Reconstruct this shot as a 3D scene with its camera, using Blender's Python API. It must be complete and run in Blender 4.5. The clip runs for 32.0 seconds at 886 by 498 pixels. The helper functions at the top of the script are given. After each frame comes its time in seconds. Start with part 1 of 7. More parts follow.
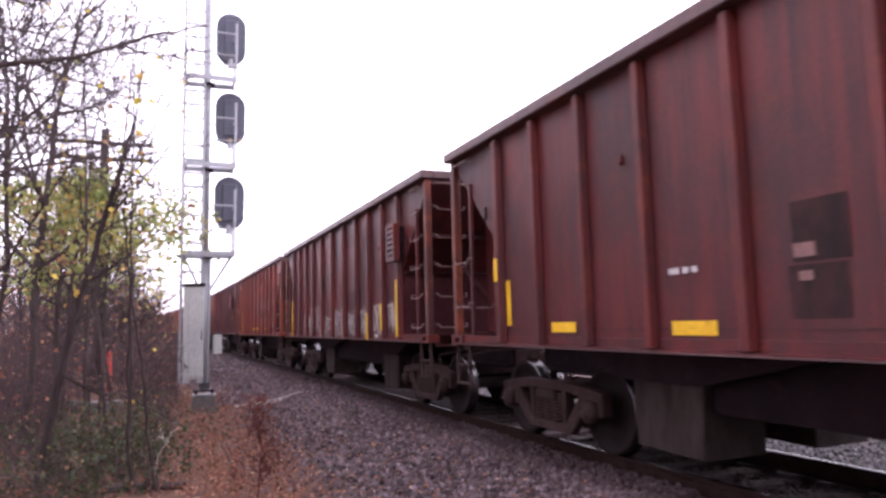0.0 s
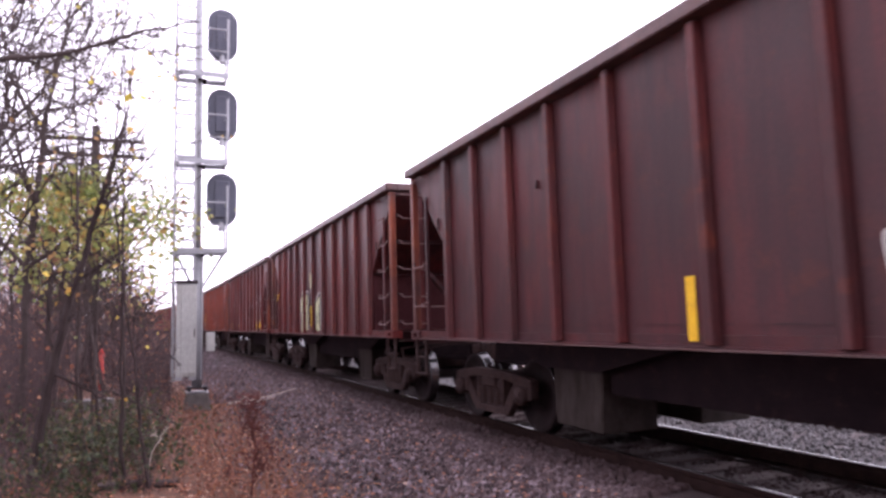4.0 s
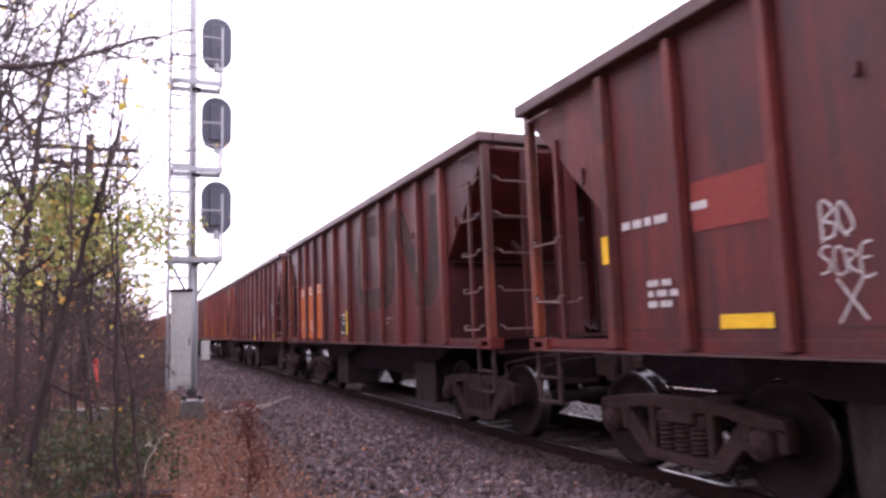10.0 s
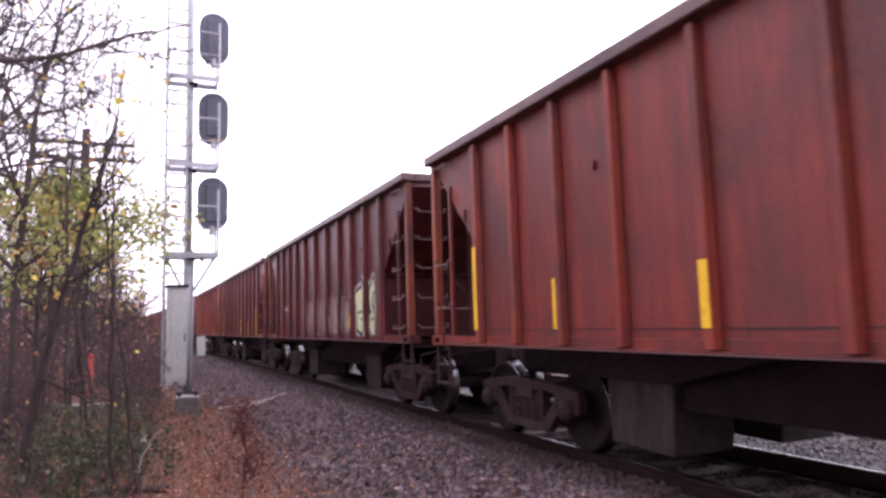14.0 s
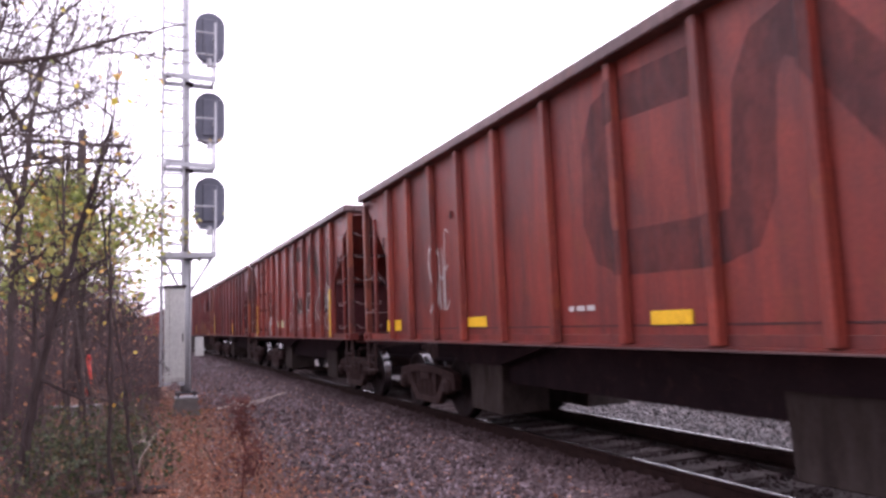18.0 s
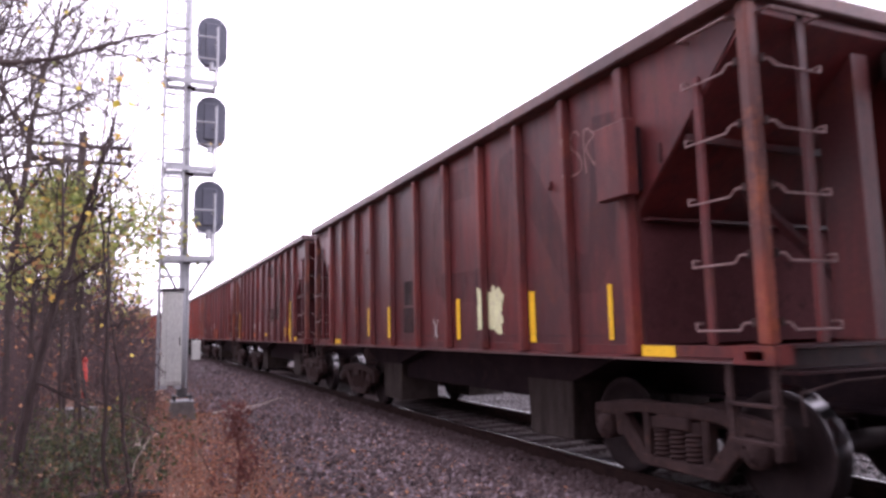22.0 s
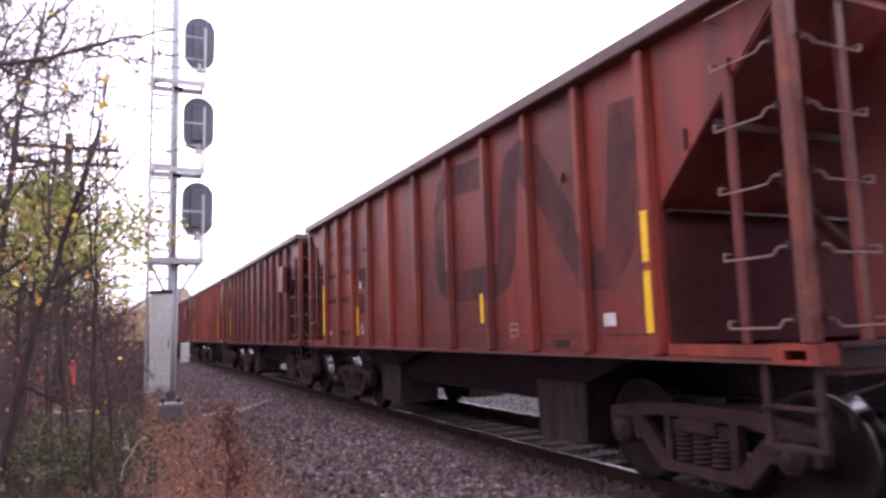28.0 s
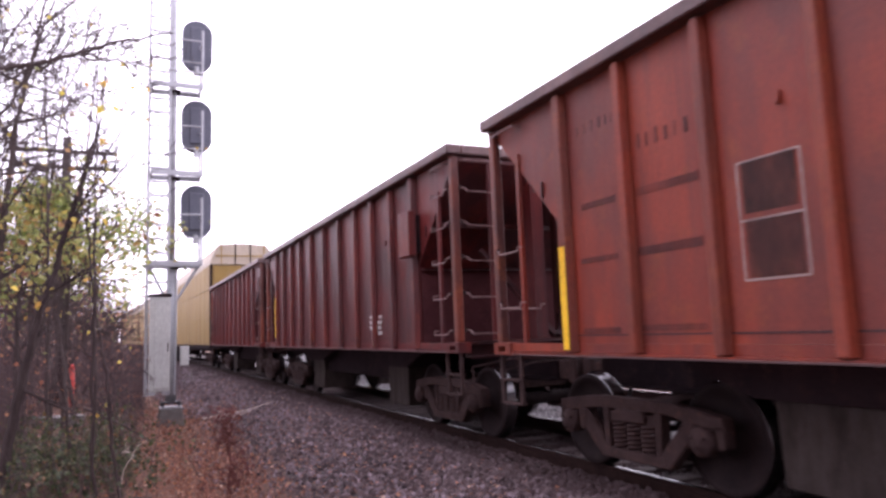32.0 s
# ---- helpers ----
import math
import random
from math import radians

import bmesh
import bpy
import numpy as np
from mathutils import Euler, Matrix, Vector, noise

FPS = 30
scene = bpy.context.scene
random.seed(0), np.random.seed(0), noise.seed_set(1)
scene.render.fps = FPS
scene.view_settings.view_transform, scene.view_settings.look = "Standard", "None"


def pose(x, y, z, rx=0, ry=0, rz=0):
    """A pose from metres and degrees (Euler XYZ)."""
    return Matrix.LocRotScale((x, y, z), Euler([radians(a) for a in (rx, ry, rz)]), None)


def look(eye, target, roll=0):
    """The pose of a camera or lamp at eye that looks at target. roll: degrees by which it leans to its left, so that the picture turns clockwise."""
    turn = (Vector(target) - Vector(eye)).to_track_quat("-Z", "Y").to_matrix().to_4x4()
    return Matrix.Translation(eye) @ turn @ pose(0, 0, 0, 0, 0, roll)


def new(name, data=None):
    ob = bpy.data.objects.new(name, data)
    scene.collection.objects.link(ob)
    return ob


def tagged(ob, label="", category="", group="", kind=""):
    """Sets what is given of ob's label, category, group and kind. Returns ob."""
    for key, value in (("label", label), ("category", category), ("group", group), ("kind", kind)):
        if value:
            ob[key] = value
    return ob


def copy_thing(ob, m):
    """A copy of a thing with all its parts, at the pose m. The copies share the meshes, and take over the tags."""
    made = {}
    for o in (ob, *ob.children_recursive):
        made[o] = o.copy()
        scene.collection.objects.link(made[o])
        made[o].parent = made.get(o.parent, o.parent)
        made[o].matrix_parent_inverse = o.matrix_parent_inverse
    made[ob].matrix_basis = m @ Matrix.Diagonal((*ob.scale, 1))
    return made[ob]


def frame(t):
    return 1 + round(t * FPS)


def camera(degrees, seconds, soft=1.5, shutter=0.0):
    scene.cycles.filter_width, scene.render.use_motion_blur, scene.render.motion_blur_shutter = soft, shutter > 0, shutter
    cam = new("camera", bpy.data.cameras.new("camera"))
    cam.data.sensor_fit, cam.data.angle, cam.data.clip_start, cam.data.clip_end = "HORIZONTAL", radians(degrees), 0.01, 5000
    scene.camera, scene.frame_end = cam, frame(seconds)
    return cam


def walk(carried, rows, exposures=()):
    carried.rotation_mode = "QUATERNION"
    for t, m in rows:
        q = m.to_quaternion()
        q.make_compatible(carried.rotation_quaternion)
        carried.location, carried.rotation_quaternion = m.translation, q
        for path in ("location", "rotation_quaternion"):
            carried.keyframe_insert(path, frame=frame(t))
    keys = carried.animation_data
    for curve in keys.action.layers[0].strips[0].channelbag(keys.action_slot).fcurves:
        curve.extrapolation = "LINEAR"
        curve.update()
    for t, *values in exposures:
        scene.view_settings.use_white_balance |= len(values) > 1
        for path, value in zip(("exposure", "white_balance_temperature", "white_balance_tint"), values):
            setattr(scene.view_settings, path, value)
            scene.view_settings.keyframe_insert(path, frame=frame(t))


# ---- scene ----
cam = camera(65.0, 32.0, soft=2.9, shutter=0.12)
EYE = (0.0, 0.0, 1.42)
# seconds, yaw, pitch, roll of the hand-held camera
PATH = [
    (0, -22.33, 6.09, 1.45), (0.5, -22.35, 5.92, 1.34), (1, -22.42, 5.88, 1.50),
    (1.5, -22.47, 5.91, 1.58), (2, -22.50, 5.87, 1.52), (2.5, -22.53, 5.89, 1.64),
    (3, -22.77, 6.02, 1.72), (3.5, -22.85, 5.90, 1.69), (5.5, -22.87, 5.64, 1.75),
    (6, -22.77, 5.71, 1.71), (6.5, -22.98, 5.88, 1.56), (7, -22.92, 6.04, 1.50),
    (7.5, -22.98, 6.11, 1.66), (8, -22.84, 6.16, 1.69), (8.5, -22.96, 6.46, 1.83),
    (9, -23.01, 6.51, 1.91), (9.5, -23.27, 6.29, 2.05), (10, -23.22, 6.32, 2.06),
    (10.5, -23.20, 6.22, 1.91), (11, -23.27, 6.28, 1.86), (11.5, -23.38, 6.17, 1.76),
    (12, -23.43, 6.18, 1.51), (12.5, -23.56, 6.39, 1.48), (13, -23.52, 6.22, 1.52),
    (13.5, -23.55, 6.16, 1.63), (14, -23.55, 6.10, 1.70), (14.5, -23.59, 6.08, 1.85),
    (15, -23.58, 6.00, 1.90), (15.5, -23.52, 6.09, 1.87), (17.5, -23.63, 5.90, 2.18),
    (18, -23.69, 5.94, 2.18), (18.5, -23.64, 5.95, 2.12), (19, -23.84, 5.85, 1.93),
    (19.5, -23.94, 5.79, 1.78), (20, -23.65, 5.89, 1.47), (20.5, -23.72, 5.93, 1.42),
    (21, -23.79, 6.06, 1.28), (21.5, -23.87, 6.33, 1.12), (22, -23.88, 6.53, 1.34),
    (22.5, -23.98, 6.29, 1.50), (23, -24.06, 6.28, 1.89), (23.5, -24.22, 6.11, 1.97),
    (24, -24.21, 6.05, 2.03), (24.5, -24.44, 6.13, 2.06), (25, -24.51, 6.19, 2.08),
    (25.5, -24.39, 6.30, 2.11), (27.5, -24.47, 6.65, 1.97), (28, -24.69, 6.55, 1.75),
    (28.5, -24.70, 6.63, 1.69), (29, -24.82, 6.67, 1.89), (29.5, -24.77, 6.69, 2.00),
    (30, -24.93, 6.77, 1.86), (30.5, -24.85, 6.60, 2.12), (31, -24.89, 6.65, 1.94),
    (31.5, -24.86, 6.59, 2.13), (32, -24.72, 6.65, 2.18),
]
walk(cam, [(t, pose(*EYE, 90 + p, r, y)) for t, y, p, r in PATH], exposures=[(0.0, 1.4, 6200.0, 32.0), (32.0, 1.4, 6200.0, 32.0)])

# ---- light: a bright overcast sky ----
world = bpy.data.worlds.new("overcast_sky")
scene.world = world
world.use_nodes = True
wn = world.node_tree
sky = wn.nodes.new("ShaderNodeTexSky")
sky.sky_type, sky.sun_disc = "NISHITA", False
sky.sun_elevation, sky.sun_rotation = radians(52), radians(76)
sky.air_density, sky.dust_density, sky.ozone_density = 1.0, 1.0, 1.0
hsv = wn.nodes.new("ShaderNodeHueSaturation")
hsv.inputs["Saturation"].default_value = 0.15
cloud = wn.nodes.new("ShaderNodeMix")
cloud.data_type = "RGBA"
cloud.inputs[0].default_value = 0.8
cloud.inputs[7].default_value = (9.3, 9.2, 9.5, 1)
wn.links.new(sky.outputs[0], hsv.inputs["Color"])
wn.links.new(hsv.outputs[0], cloud.inputs[6])
wn.links.new(cloud.outputs[2], wn.nodes["Background"].inputs["Color"])
wn.nodes["Background"].inputs["Strength"].default_value = 0.15
sun = new("sun", bpy.data.lights.new("sun", "SUN"))
sun.data.energy, sun.data.angle, sun.data.color = 1.0, radians(30), (1.0, 0.97, 0.93)
sun.matrix_world = look((40, 10, 52), (0, 0, 0))

# ---- materials ----
def nodes_of(name):
    m = bpy.data.materials.new(name)
    m.use_nodes = True
    nt = m.node_tree
    return m, nt, nt.nodes["Principled BSDF"]


def add(nt, kind, **inputs):
    n = nt.nodes.new(kind)
    for k, v in inputs.items():
        n.inputs[k.replace("_", " ")].default_value = v
    return n


def ramp(nt, src, stops):
    r = nt.nodes.new("ShaderNodeValToRGB")
    e = r.color_ramp.elements
    while len(e) < len(stops):
        e.new(0.5)
    for el, (p, c) in zip(e, stops):
        el.position, el.color = p, (*c, 1)
    nt.links.new(src, r.inputs[0])
    return r.outputs[0]


def mixed(nt, fac, a, b, blend="MIX"):
    n = nt.nodes.new("ShaderNodeMix")
    n.data_type, n.blend_type = "RGBA", blend
    for sock, v in ((n.inputs[0], fac), (n.inputs[6], a), (n.inputs[7], b)):
        if isinstance(v, (int, float)):
            sock.default_value = v
        elif isinstance(v, tuple):
            sock.default_value = (*v, 1)
        else:
            nt.links.new(v, sock)
    return n.outputs[2]


def coords(nt, stretch=(1, 1, 1), world_space=False):
    tc = nt.nodes.new("ShaderNodeTexCoord")
    mp = nt.nodes.new("ShaderNodeMapping")
    mp.inputs["Scale"].default_value = stretch
    if world_space:
        geo = nt.nodes.new("ShaderNodeNewGeometry")
        nt.links.new(geo.outputs["Position"], mp.inputs[0])
    else:
        nt.links.new(tc.outputs["Object"], mp.inputs[0])
    return mp.outputs[0]


def noise_of(nt, vec, scale, detail=4.0, rough=0.6):
    n = add(nt, "ShaderNodeTexNoise", Scale=scale, Detail=detail, Roughness=rough)
    nt.links.new(vec, n.inputs["Vector"])
    return n.outputs[0]


def bumped(nt, bsdf, height, strength=0.3, distance=0.01):
    b = add(nt, "ShaderNodeBump", Strength=strength, Distance=distance)
    nt.links.new(height, b.inputs["Height"])
    nt.links.new(b.outputs[0], bsdf.inputs["Normal"])


def material(name, c0, c1, scale=4.0, rough=0.7, metal=0.0, stretch=(1, 1, 1), fine=40.0, bump=0.2, dist=0.004, vary=0.0, third=None, gloss=0.25):
    """Two-scale mottled surface: c0 to c1 by coarse noise, fine grain over it, optional third colour in blotches."""
    m, nt, b = nodes_of(name)
    v = coords(nt, stretch)
    coarse = noise_of(nt, v, scale, 5.0)
    grain = noise_of(nt, v, fine, 3.0)
    col = ramp(nt, coarse, [(0.3, c0), (0.7, c1)])
    dark = ramp(nt, grain, [(0.25, (0.62, 0.62, 0.62)), (0.75, (1.2, 1.2, 1.2))])
    col = mixed(nt, 0.6, col, dark, "MULTIPLY")
    if third:
        blot = noise_of(nt, v, scale * 2.7, 6.0, 0.7)
        f = ramp(nt, blot, [(0.55, (0, 0, 0)), (0.68, (1, 1, 1))])
        col = mixed(nt, f, col, third)
    if vary:
        oi = nt.nodes.new("ShaderNodeObjectInfo")
        gi = nt.nodes.new("ShaderNodeNewGeometry")
        s = nt.nodes.new("ShaderNodeMath")
        s.operation = "ADD"
        nt.links.new(oi.outputs["Random"], s.inputs[0])
        nt.links.new(gi.outputs["Random Per Island"], s.inputs[1])
        fr = nt.nodes.new("ShaderNodeMath")
        fr.operation = "FRACT"
        nt.links.new(s.outputs[0], fr.inputs[0])
        stops = [(0.0, (1 - vary,) * 3), (1.0, (1 + vary,) * 3)]
        if vary > 0.6:
            stops = [(0.0, (0.30, 0.27, 0.28)), (0.3, (0.62, 0.50, 0.49)), (0.6, (0.95, 0.86, 0.86)), (0.85, (1.25, 1.22, 1.28)), (1.0, (2.0, 2.0, 2.15))]
        f = ramp(nt, fr.outputs[0], stops)
        col = mixed(nt, 1.0, col, f, "MULTIPLY")
    nt.links.new(col, b.inputs["Base Color"])
    b.inputs["Roughness"].default_value, b.inputs["Metallic"].default_value = rough, metal
    b.inputs["Specular IOR Level"].default_value = gloss
    if bump:
        bumped(nt, b, grain, bump, dist)
    return m


def own_noise(nt, stretch, scale, detail, rough, shift):
    """Noise whose pattern differs from piece to piece."""
    n = add(nt, "ShaderNodeTexNoise", Scale=scale, Detail=detail, Roughness=rough)
    n.noise_dimensions = "4D"
    oi = nt.nodes.new("ShaderNodeObjectInfo")
    w = nt.nodes.new("ShaderNodeMath")
    w.operation = "MULTIPLY_ADD"
    nt.links.new(oi.outputs["Random"], w.inputs[0])
    w.inputs[1].default_value, w.inputs[2].default_value = 9.0, shift
    nt.links.new(w.outputs[0], n.inputs["W"])
    nt.links.new(coords(nt, stretch), n.inputs["Vector"])
    return n.outputs[0]


def car_paint(name, c0, c1, rust, dirt):
    """Weathered oxide paint: mottling, long vertical streaks, rust blotches and grey-purple road film in patches."""
    m, nt, b = nodes_of(name)
    v = coords(nt)
    broad = own_noise(nt, (1, 1, 1), 0.55, 3.0, 0.6, 0.0)
    streak = own_noise(nt, (3.0, 3.0, 0.20), 2.4, 6.0, 0.7, 2.0)
    film = own_noise(nt, (1, 1, 0.7), 0.9, 5.0, 0.62, 5.0)
    blot = own_noise(nt, (1, 1, 1), 3.4, 7.0, 0.72, 7.0)
    fine = noise_of(nt, v, 26.0, 5.0, 0.7)
    col = ramp(nt, broad, [(0.40, c0), (0.60, c1)])
    grey = tuple(0.70 * q + 0.30 * w for q, w in zip(dirt, (0.062, 0.033, 0.033)))
    col = mixed(nt, ramp(nt, film, [(0.45, (0, 0, 0)), (0.60, (0.9, 0.9, 0.9))]), col, grey)
    col = mixed(nt, ramp(nt, streak, [(0.42, (0, 0, 0)), (0.66, (0.9, 0.9, 0.9))]), col, dirt)
    col = mixed(nt, ramp(nt, blot, [(0.54, (0, 0, 0)), (0.70, (0.85, 0.85, 0.85))]), col, rust)
    col = mixed(nt, 0.6, col, ramp(nt, fine, [(0.3, (0.66, 0.66, 0.66)), (0.7, (1.2, 1.2, 1.2))]), "MULTIPLY")
    nt.links.new(col, b.inputs["Base Color"])
    b.inputs["Roughness"].default_value = 0.45
    b.inputs["Specular IOR Level"].default_value = 0.24
    bumped(nt, b, fine, 0.25, 0.004)
    grain = b.inputs["Normal"].links[0].from_node
    dent = add(nt, "ShaderNodeBump", Strength=0.45, Distance=0.05)
    nt.links.new(own_noise(nt, (1, 1.4, 0.6), 1.7, 3.0, 0.5, 11.0), dent.inputs["Height"])
    nt.links.new(dent.outputs[0], grain.inputs["Normal"])
    return m


def worn_paint(name, c0, c1, cover):
    """Old paint that has flaked and washed off in patches; cover is the share that is left."""
    m, nt, b = nodes_of(name)
    v = coords(nt)
    col = ramp(nt, noise_of(nt, v, 3.0, 5.0), [(0.3, c0), (0.7, c1)])
    nt.links.new(col, b.inputs["Base Color"])
    b.inputs["Roughness"].default_value = 0.75
    b.inputs["Specular IOR Level"].default_value = 0.15
    wear = own_noise(nt, (1, 1, 0.5), 1.6, 8.0, 0.72, 3.0)
    e = 0.62 - 0.30 * cover
    keep = ramp(nt, wear, [(e - 0.10, (0.12, 0.12, 0.12)), (e + 0.14, (0.92 * cover + 0.05,) * 3)])
    clear = nt.nodes.new("ShaderNodeBsdfTransparent")
    ms = nt.nodes.new("ShaderNodeMixShader")
    nt.links.new(keep, ms.inputs[0])
    nt.links.new(clear.outputs[0], ms.inputs[1])
    nt.links.new(b.outputs[0], ms.inputs[2])
    nt.links.new(ms.outputs[0], nt.nodes["Material Output"].inputs["Surface"])
    return m


PAINT = {
    "maroon": car_paint("weathered_maroon_paint", (0.098, 0.0163, 0.0163), (0.135, 0.0232, 0.0213), (0.102, 0.0251, 0.0150), (0.051, 0.0157, 0.0176)),
    "grimy": car_paint("grimy_sill_paint", (0.049, 0.0125, 0.0138), (0.075, 0.0163, 0.0169), (0.098, 0.0226, 0.0150), (0.026, 0.0113, 0.0132)),
    "dark": car_paint("dirty_dark_maroon_paint", (0.064, 0.0150, 0.0169), (0.090, 0.0188, 0.0200), (0.082, 0.0213, 0.0150), (0.036, 0.0138, 0.0163)),
    "red": car_paint("faded_red_oxide_paint", (0.174, 0.0267, 0.0199), (0.221, 0.0355, 0.0231), (0.160, 0.0355, 0.0166), (0.094, 0.0222, 0.0199)),
    "bright": car_paint("bright_red_oxide_paint", (0.189, 0.0296, 0.0166), (0.236, 0.0399, 0.0192), (0.198, 0.0459, 0.0166), (0.127, 0.0267, 0.0199)),
}
# body tones made lighter and rustier for ribs, sill beams and boxes
RIB_PAINT = {
    "maroon": car_paint("scuffed_maroon_rib_paint", (0.123, 0.0213, 0.0188), (0.164, 0.0294, 0.0238), (0.164, 0.0376, 0.0188), (0.065, 0.0169, 0.0176)),
    "dark": car_paint("scuffed_dark_rib_paint", (0.082, 0.0181, 0.0188), (0.119, 0.0238, 0.0219), (0.147, 0.0345, 0.0188), (0.046, 0.0150, 0.0163)),
    "red": car_paint("scuffed_red_rib_paint", (0.202, 0.0326, 0.0217), (0.250, 0.0430, 0.0256), (0.216, 0.0518, 0.0204), (0.113, 0.0251, 0.0199)),
    "bright": car_paint("scuffed_bright_rib_paint", (0.202, 0.0341, 0.0180), (0.250, 0.0459, 0.0217), (0.207, 0.0518, 0.0192), (0.127, 0.0310, 0.0199)),
}
POST = car_paint("worn_orange_post_paint", (0.198, 0.0460, 0.0268), (0.277, 0.0689, 0.0325), (0.257, 0.0766, 0.0306), (0.069, 0.0287, 0.0268))
RIM = car_paint("dusty_rim_paint", (0.120, 0.066, 0.062), (0.160, 0.096, 0.090), (0.150, 0.068, 0.048), (0.085, 0.056, 0.056))
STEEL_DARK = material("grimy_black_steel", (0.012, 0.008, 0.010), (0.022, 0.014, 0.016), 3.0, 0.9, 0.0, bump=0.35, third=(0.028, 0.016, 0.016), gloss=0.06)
TRUCK = material("rusty_cast_steel", (0.030, 0.018, 0.018), (0.052, 0.032, 0.030), 5.0, 0.85, bump=0.4, third=(0.070, 0.036, 0.028), gloss=0.12)
WHEEL = material("rolled_wheel_steel", (0.012, 0.008, 0.009), (0.024, 0.016, 0.016), 6.0, 0.75, 0.0, bump=0.2, gloss=0.1)
TREAD = material("polished_wheel_tread", (0.13, 0.125, 0.13), (0.24, 0.235, 0.24), 8.0, 0.22, 1.0, bump=0.05)
RUNG = material("worn_steel_rod", (0.16, 0.095, 0.09), (0.27, 0.185, 0.175), 20.0, 0.5, 0.3, bump=0.2)
HOPPER = material("dusty_grey_hopper_steel", (0.022, 0.016, 0.015), (0.058, 0.047, 0.043), 2.6, 0.9, stretch=(1, 2.5, 0.6), bump=0.3, gloss=0.06, third=(0.026, 0.018, 0.018))
YELLOW = material("yellow_reflective_tape", (0.72, 0.42, 0.01), (0.80, 0.50, 0.02), 6.0, 0.45, bump=0.1, third=(0.5, 0.27, 0.02))
WHITE = material("faded_white_paint", (0.42, 0.395, 0.385), (0.58, 0.55, 0.53), 9.0, 0.7, bump=0.1, third=(0.30, 0.22, 0.21))
CREAM = material("cream_spray_paint", (0.52, 0.53, 0.31), (0.64, 0.65, 0.38), 5.0, 0.6, bump=0.1, third=(0.36, 0.34, 0.27))
GHOST = worn_paint("faded_grey_stencil_paint", (0.042, 0.030, 0.034), (0.062, 0.036, 0.038), 0.36)
EMBLEM = {"strong": worn_paint("worn_grey_emblem_paint", (0.062, 0.050, 0.046), (0.085, 0.066, 0.058), 0.72), "half": worn_paint("flaked_grey_emblem_paint", (0.046, 0.034, 0.038), (0.070, 0.045, 0.046), 0.55), "faint": worn_paint("washed_grey_emblem_paint", (0.046, 0.034, 0.038), (0.070, 0.045, 0.046), 0.34)}
BLACKPAINT = material("dull_black_paint", (0.016, 0.015, 0.017), (0.034, 0.031, 0.034), 5.0, 0.6, bump=0.15)
ORANGE = material("orange_stencil_panel", (0.42, 0.095, 0.016), (0.50, 0.12, 0.02), 4.0, 0.6, bump=0.15, third=(0.33, 0.082, 0.02))
GREYPATCH = worn_paint("worn_dark_stencil_panel", (0.026, 0.021, 0.021), (0.042, 0.033, 0.032), 0.52)
PALE_STONE = material("pale_washed_ballast_stone", (0.072, 0.068, 0.070), (0.145, 0.137, 0.141), 9.0, 0.9, fine=60.0, bump=0.4, vary=0.5)
WEB = material("dusty_purple_brown_steel", (0.050, 0.017, 0.019), (0.078, 0.026, 0.028), 2.0, 0.85, bump=0.2, third=(0.036, 0.015, 0.016), gloss=0.08)
RAIL = material("rusty_rail_web", (0.016, 0.009, 0.009), (0.028, 0.016, 0.014), 8.0, 0.9, bump=0.4, gloss=0.05)
RAILTOP = material("polished_rail_head", (0.09, 0.085, 0.09), (0.15, 0.145, 0.15), 5.0, 0.25, 1.0, bump=0.03)
TIE = material("weathered_timber_tie", (0.060, 0.048, 0.048), (0.115, 0.098, 0.096), 2.2, 0.85, stretch=(1, 8, 8), fine=18.0, bump=0.6, dist=0.01, vary=0.25, third=(0.055, 0.045, 0.042))
STONE = material("crushed_ballast_stone", (0.056, 0.043, 0.045), (0.165, 0.132, 0.136), 9.0, 0.9, fine=60.0, bump=0.4, vary=0.85)
ALU = material("galvanised_aluminium", (0.28, 0.29, 0.305), (0.36, 0.37, 0.385), 5.0, 0.45, 0.2, bump=0.08)
CASE = material("grey_equipment_case", (0.38, 0.39, 0.37), (0.47, 0.48, 0.45), 2.5, 0.5, 0.2, stretch=(1, 1, 0.4), bump=0.08)
HEAD = material("flat_black_signal_housing", (0.070, 0.075, 0.098), (0.090, 0.096, 0.122), 4.0, 0.5, bump=0.05)


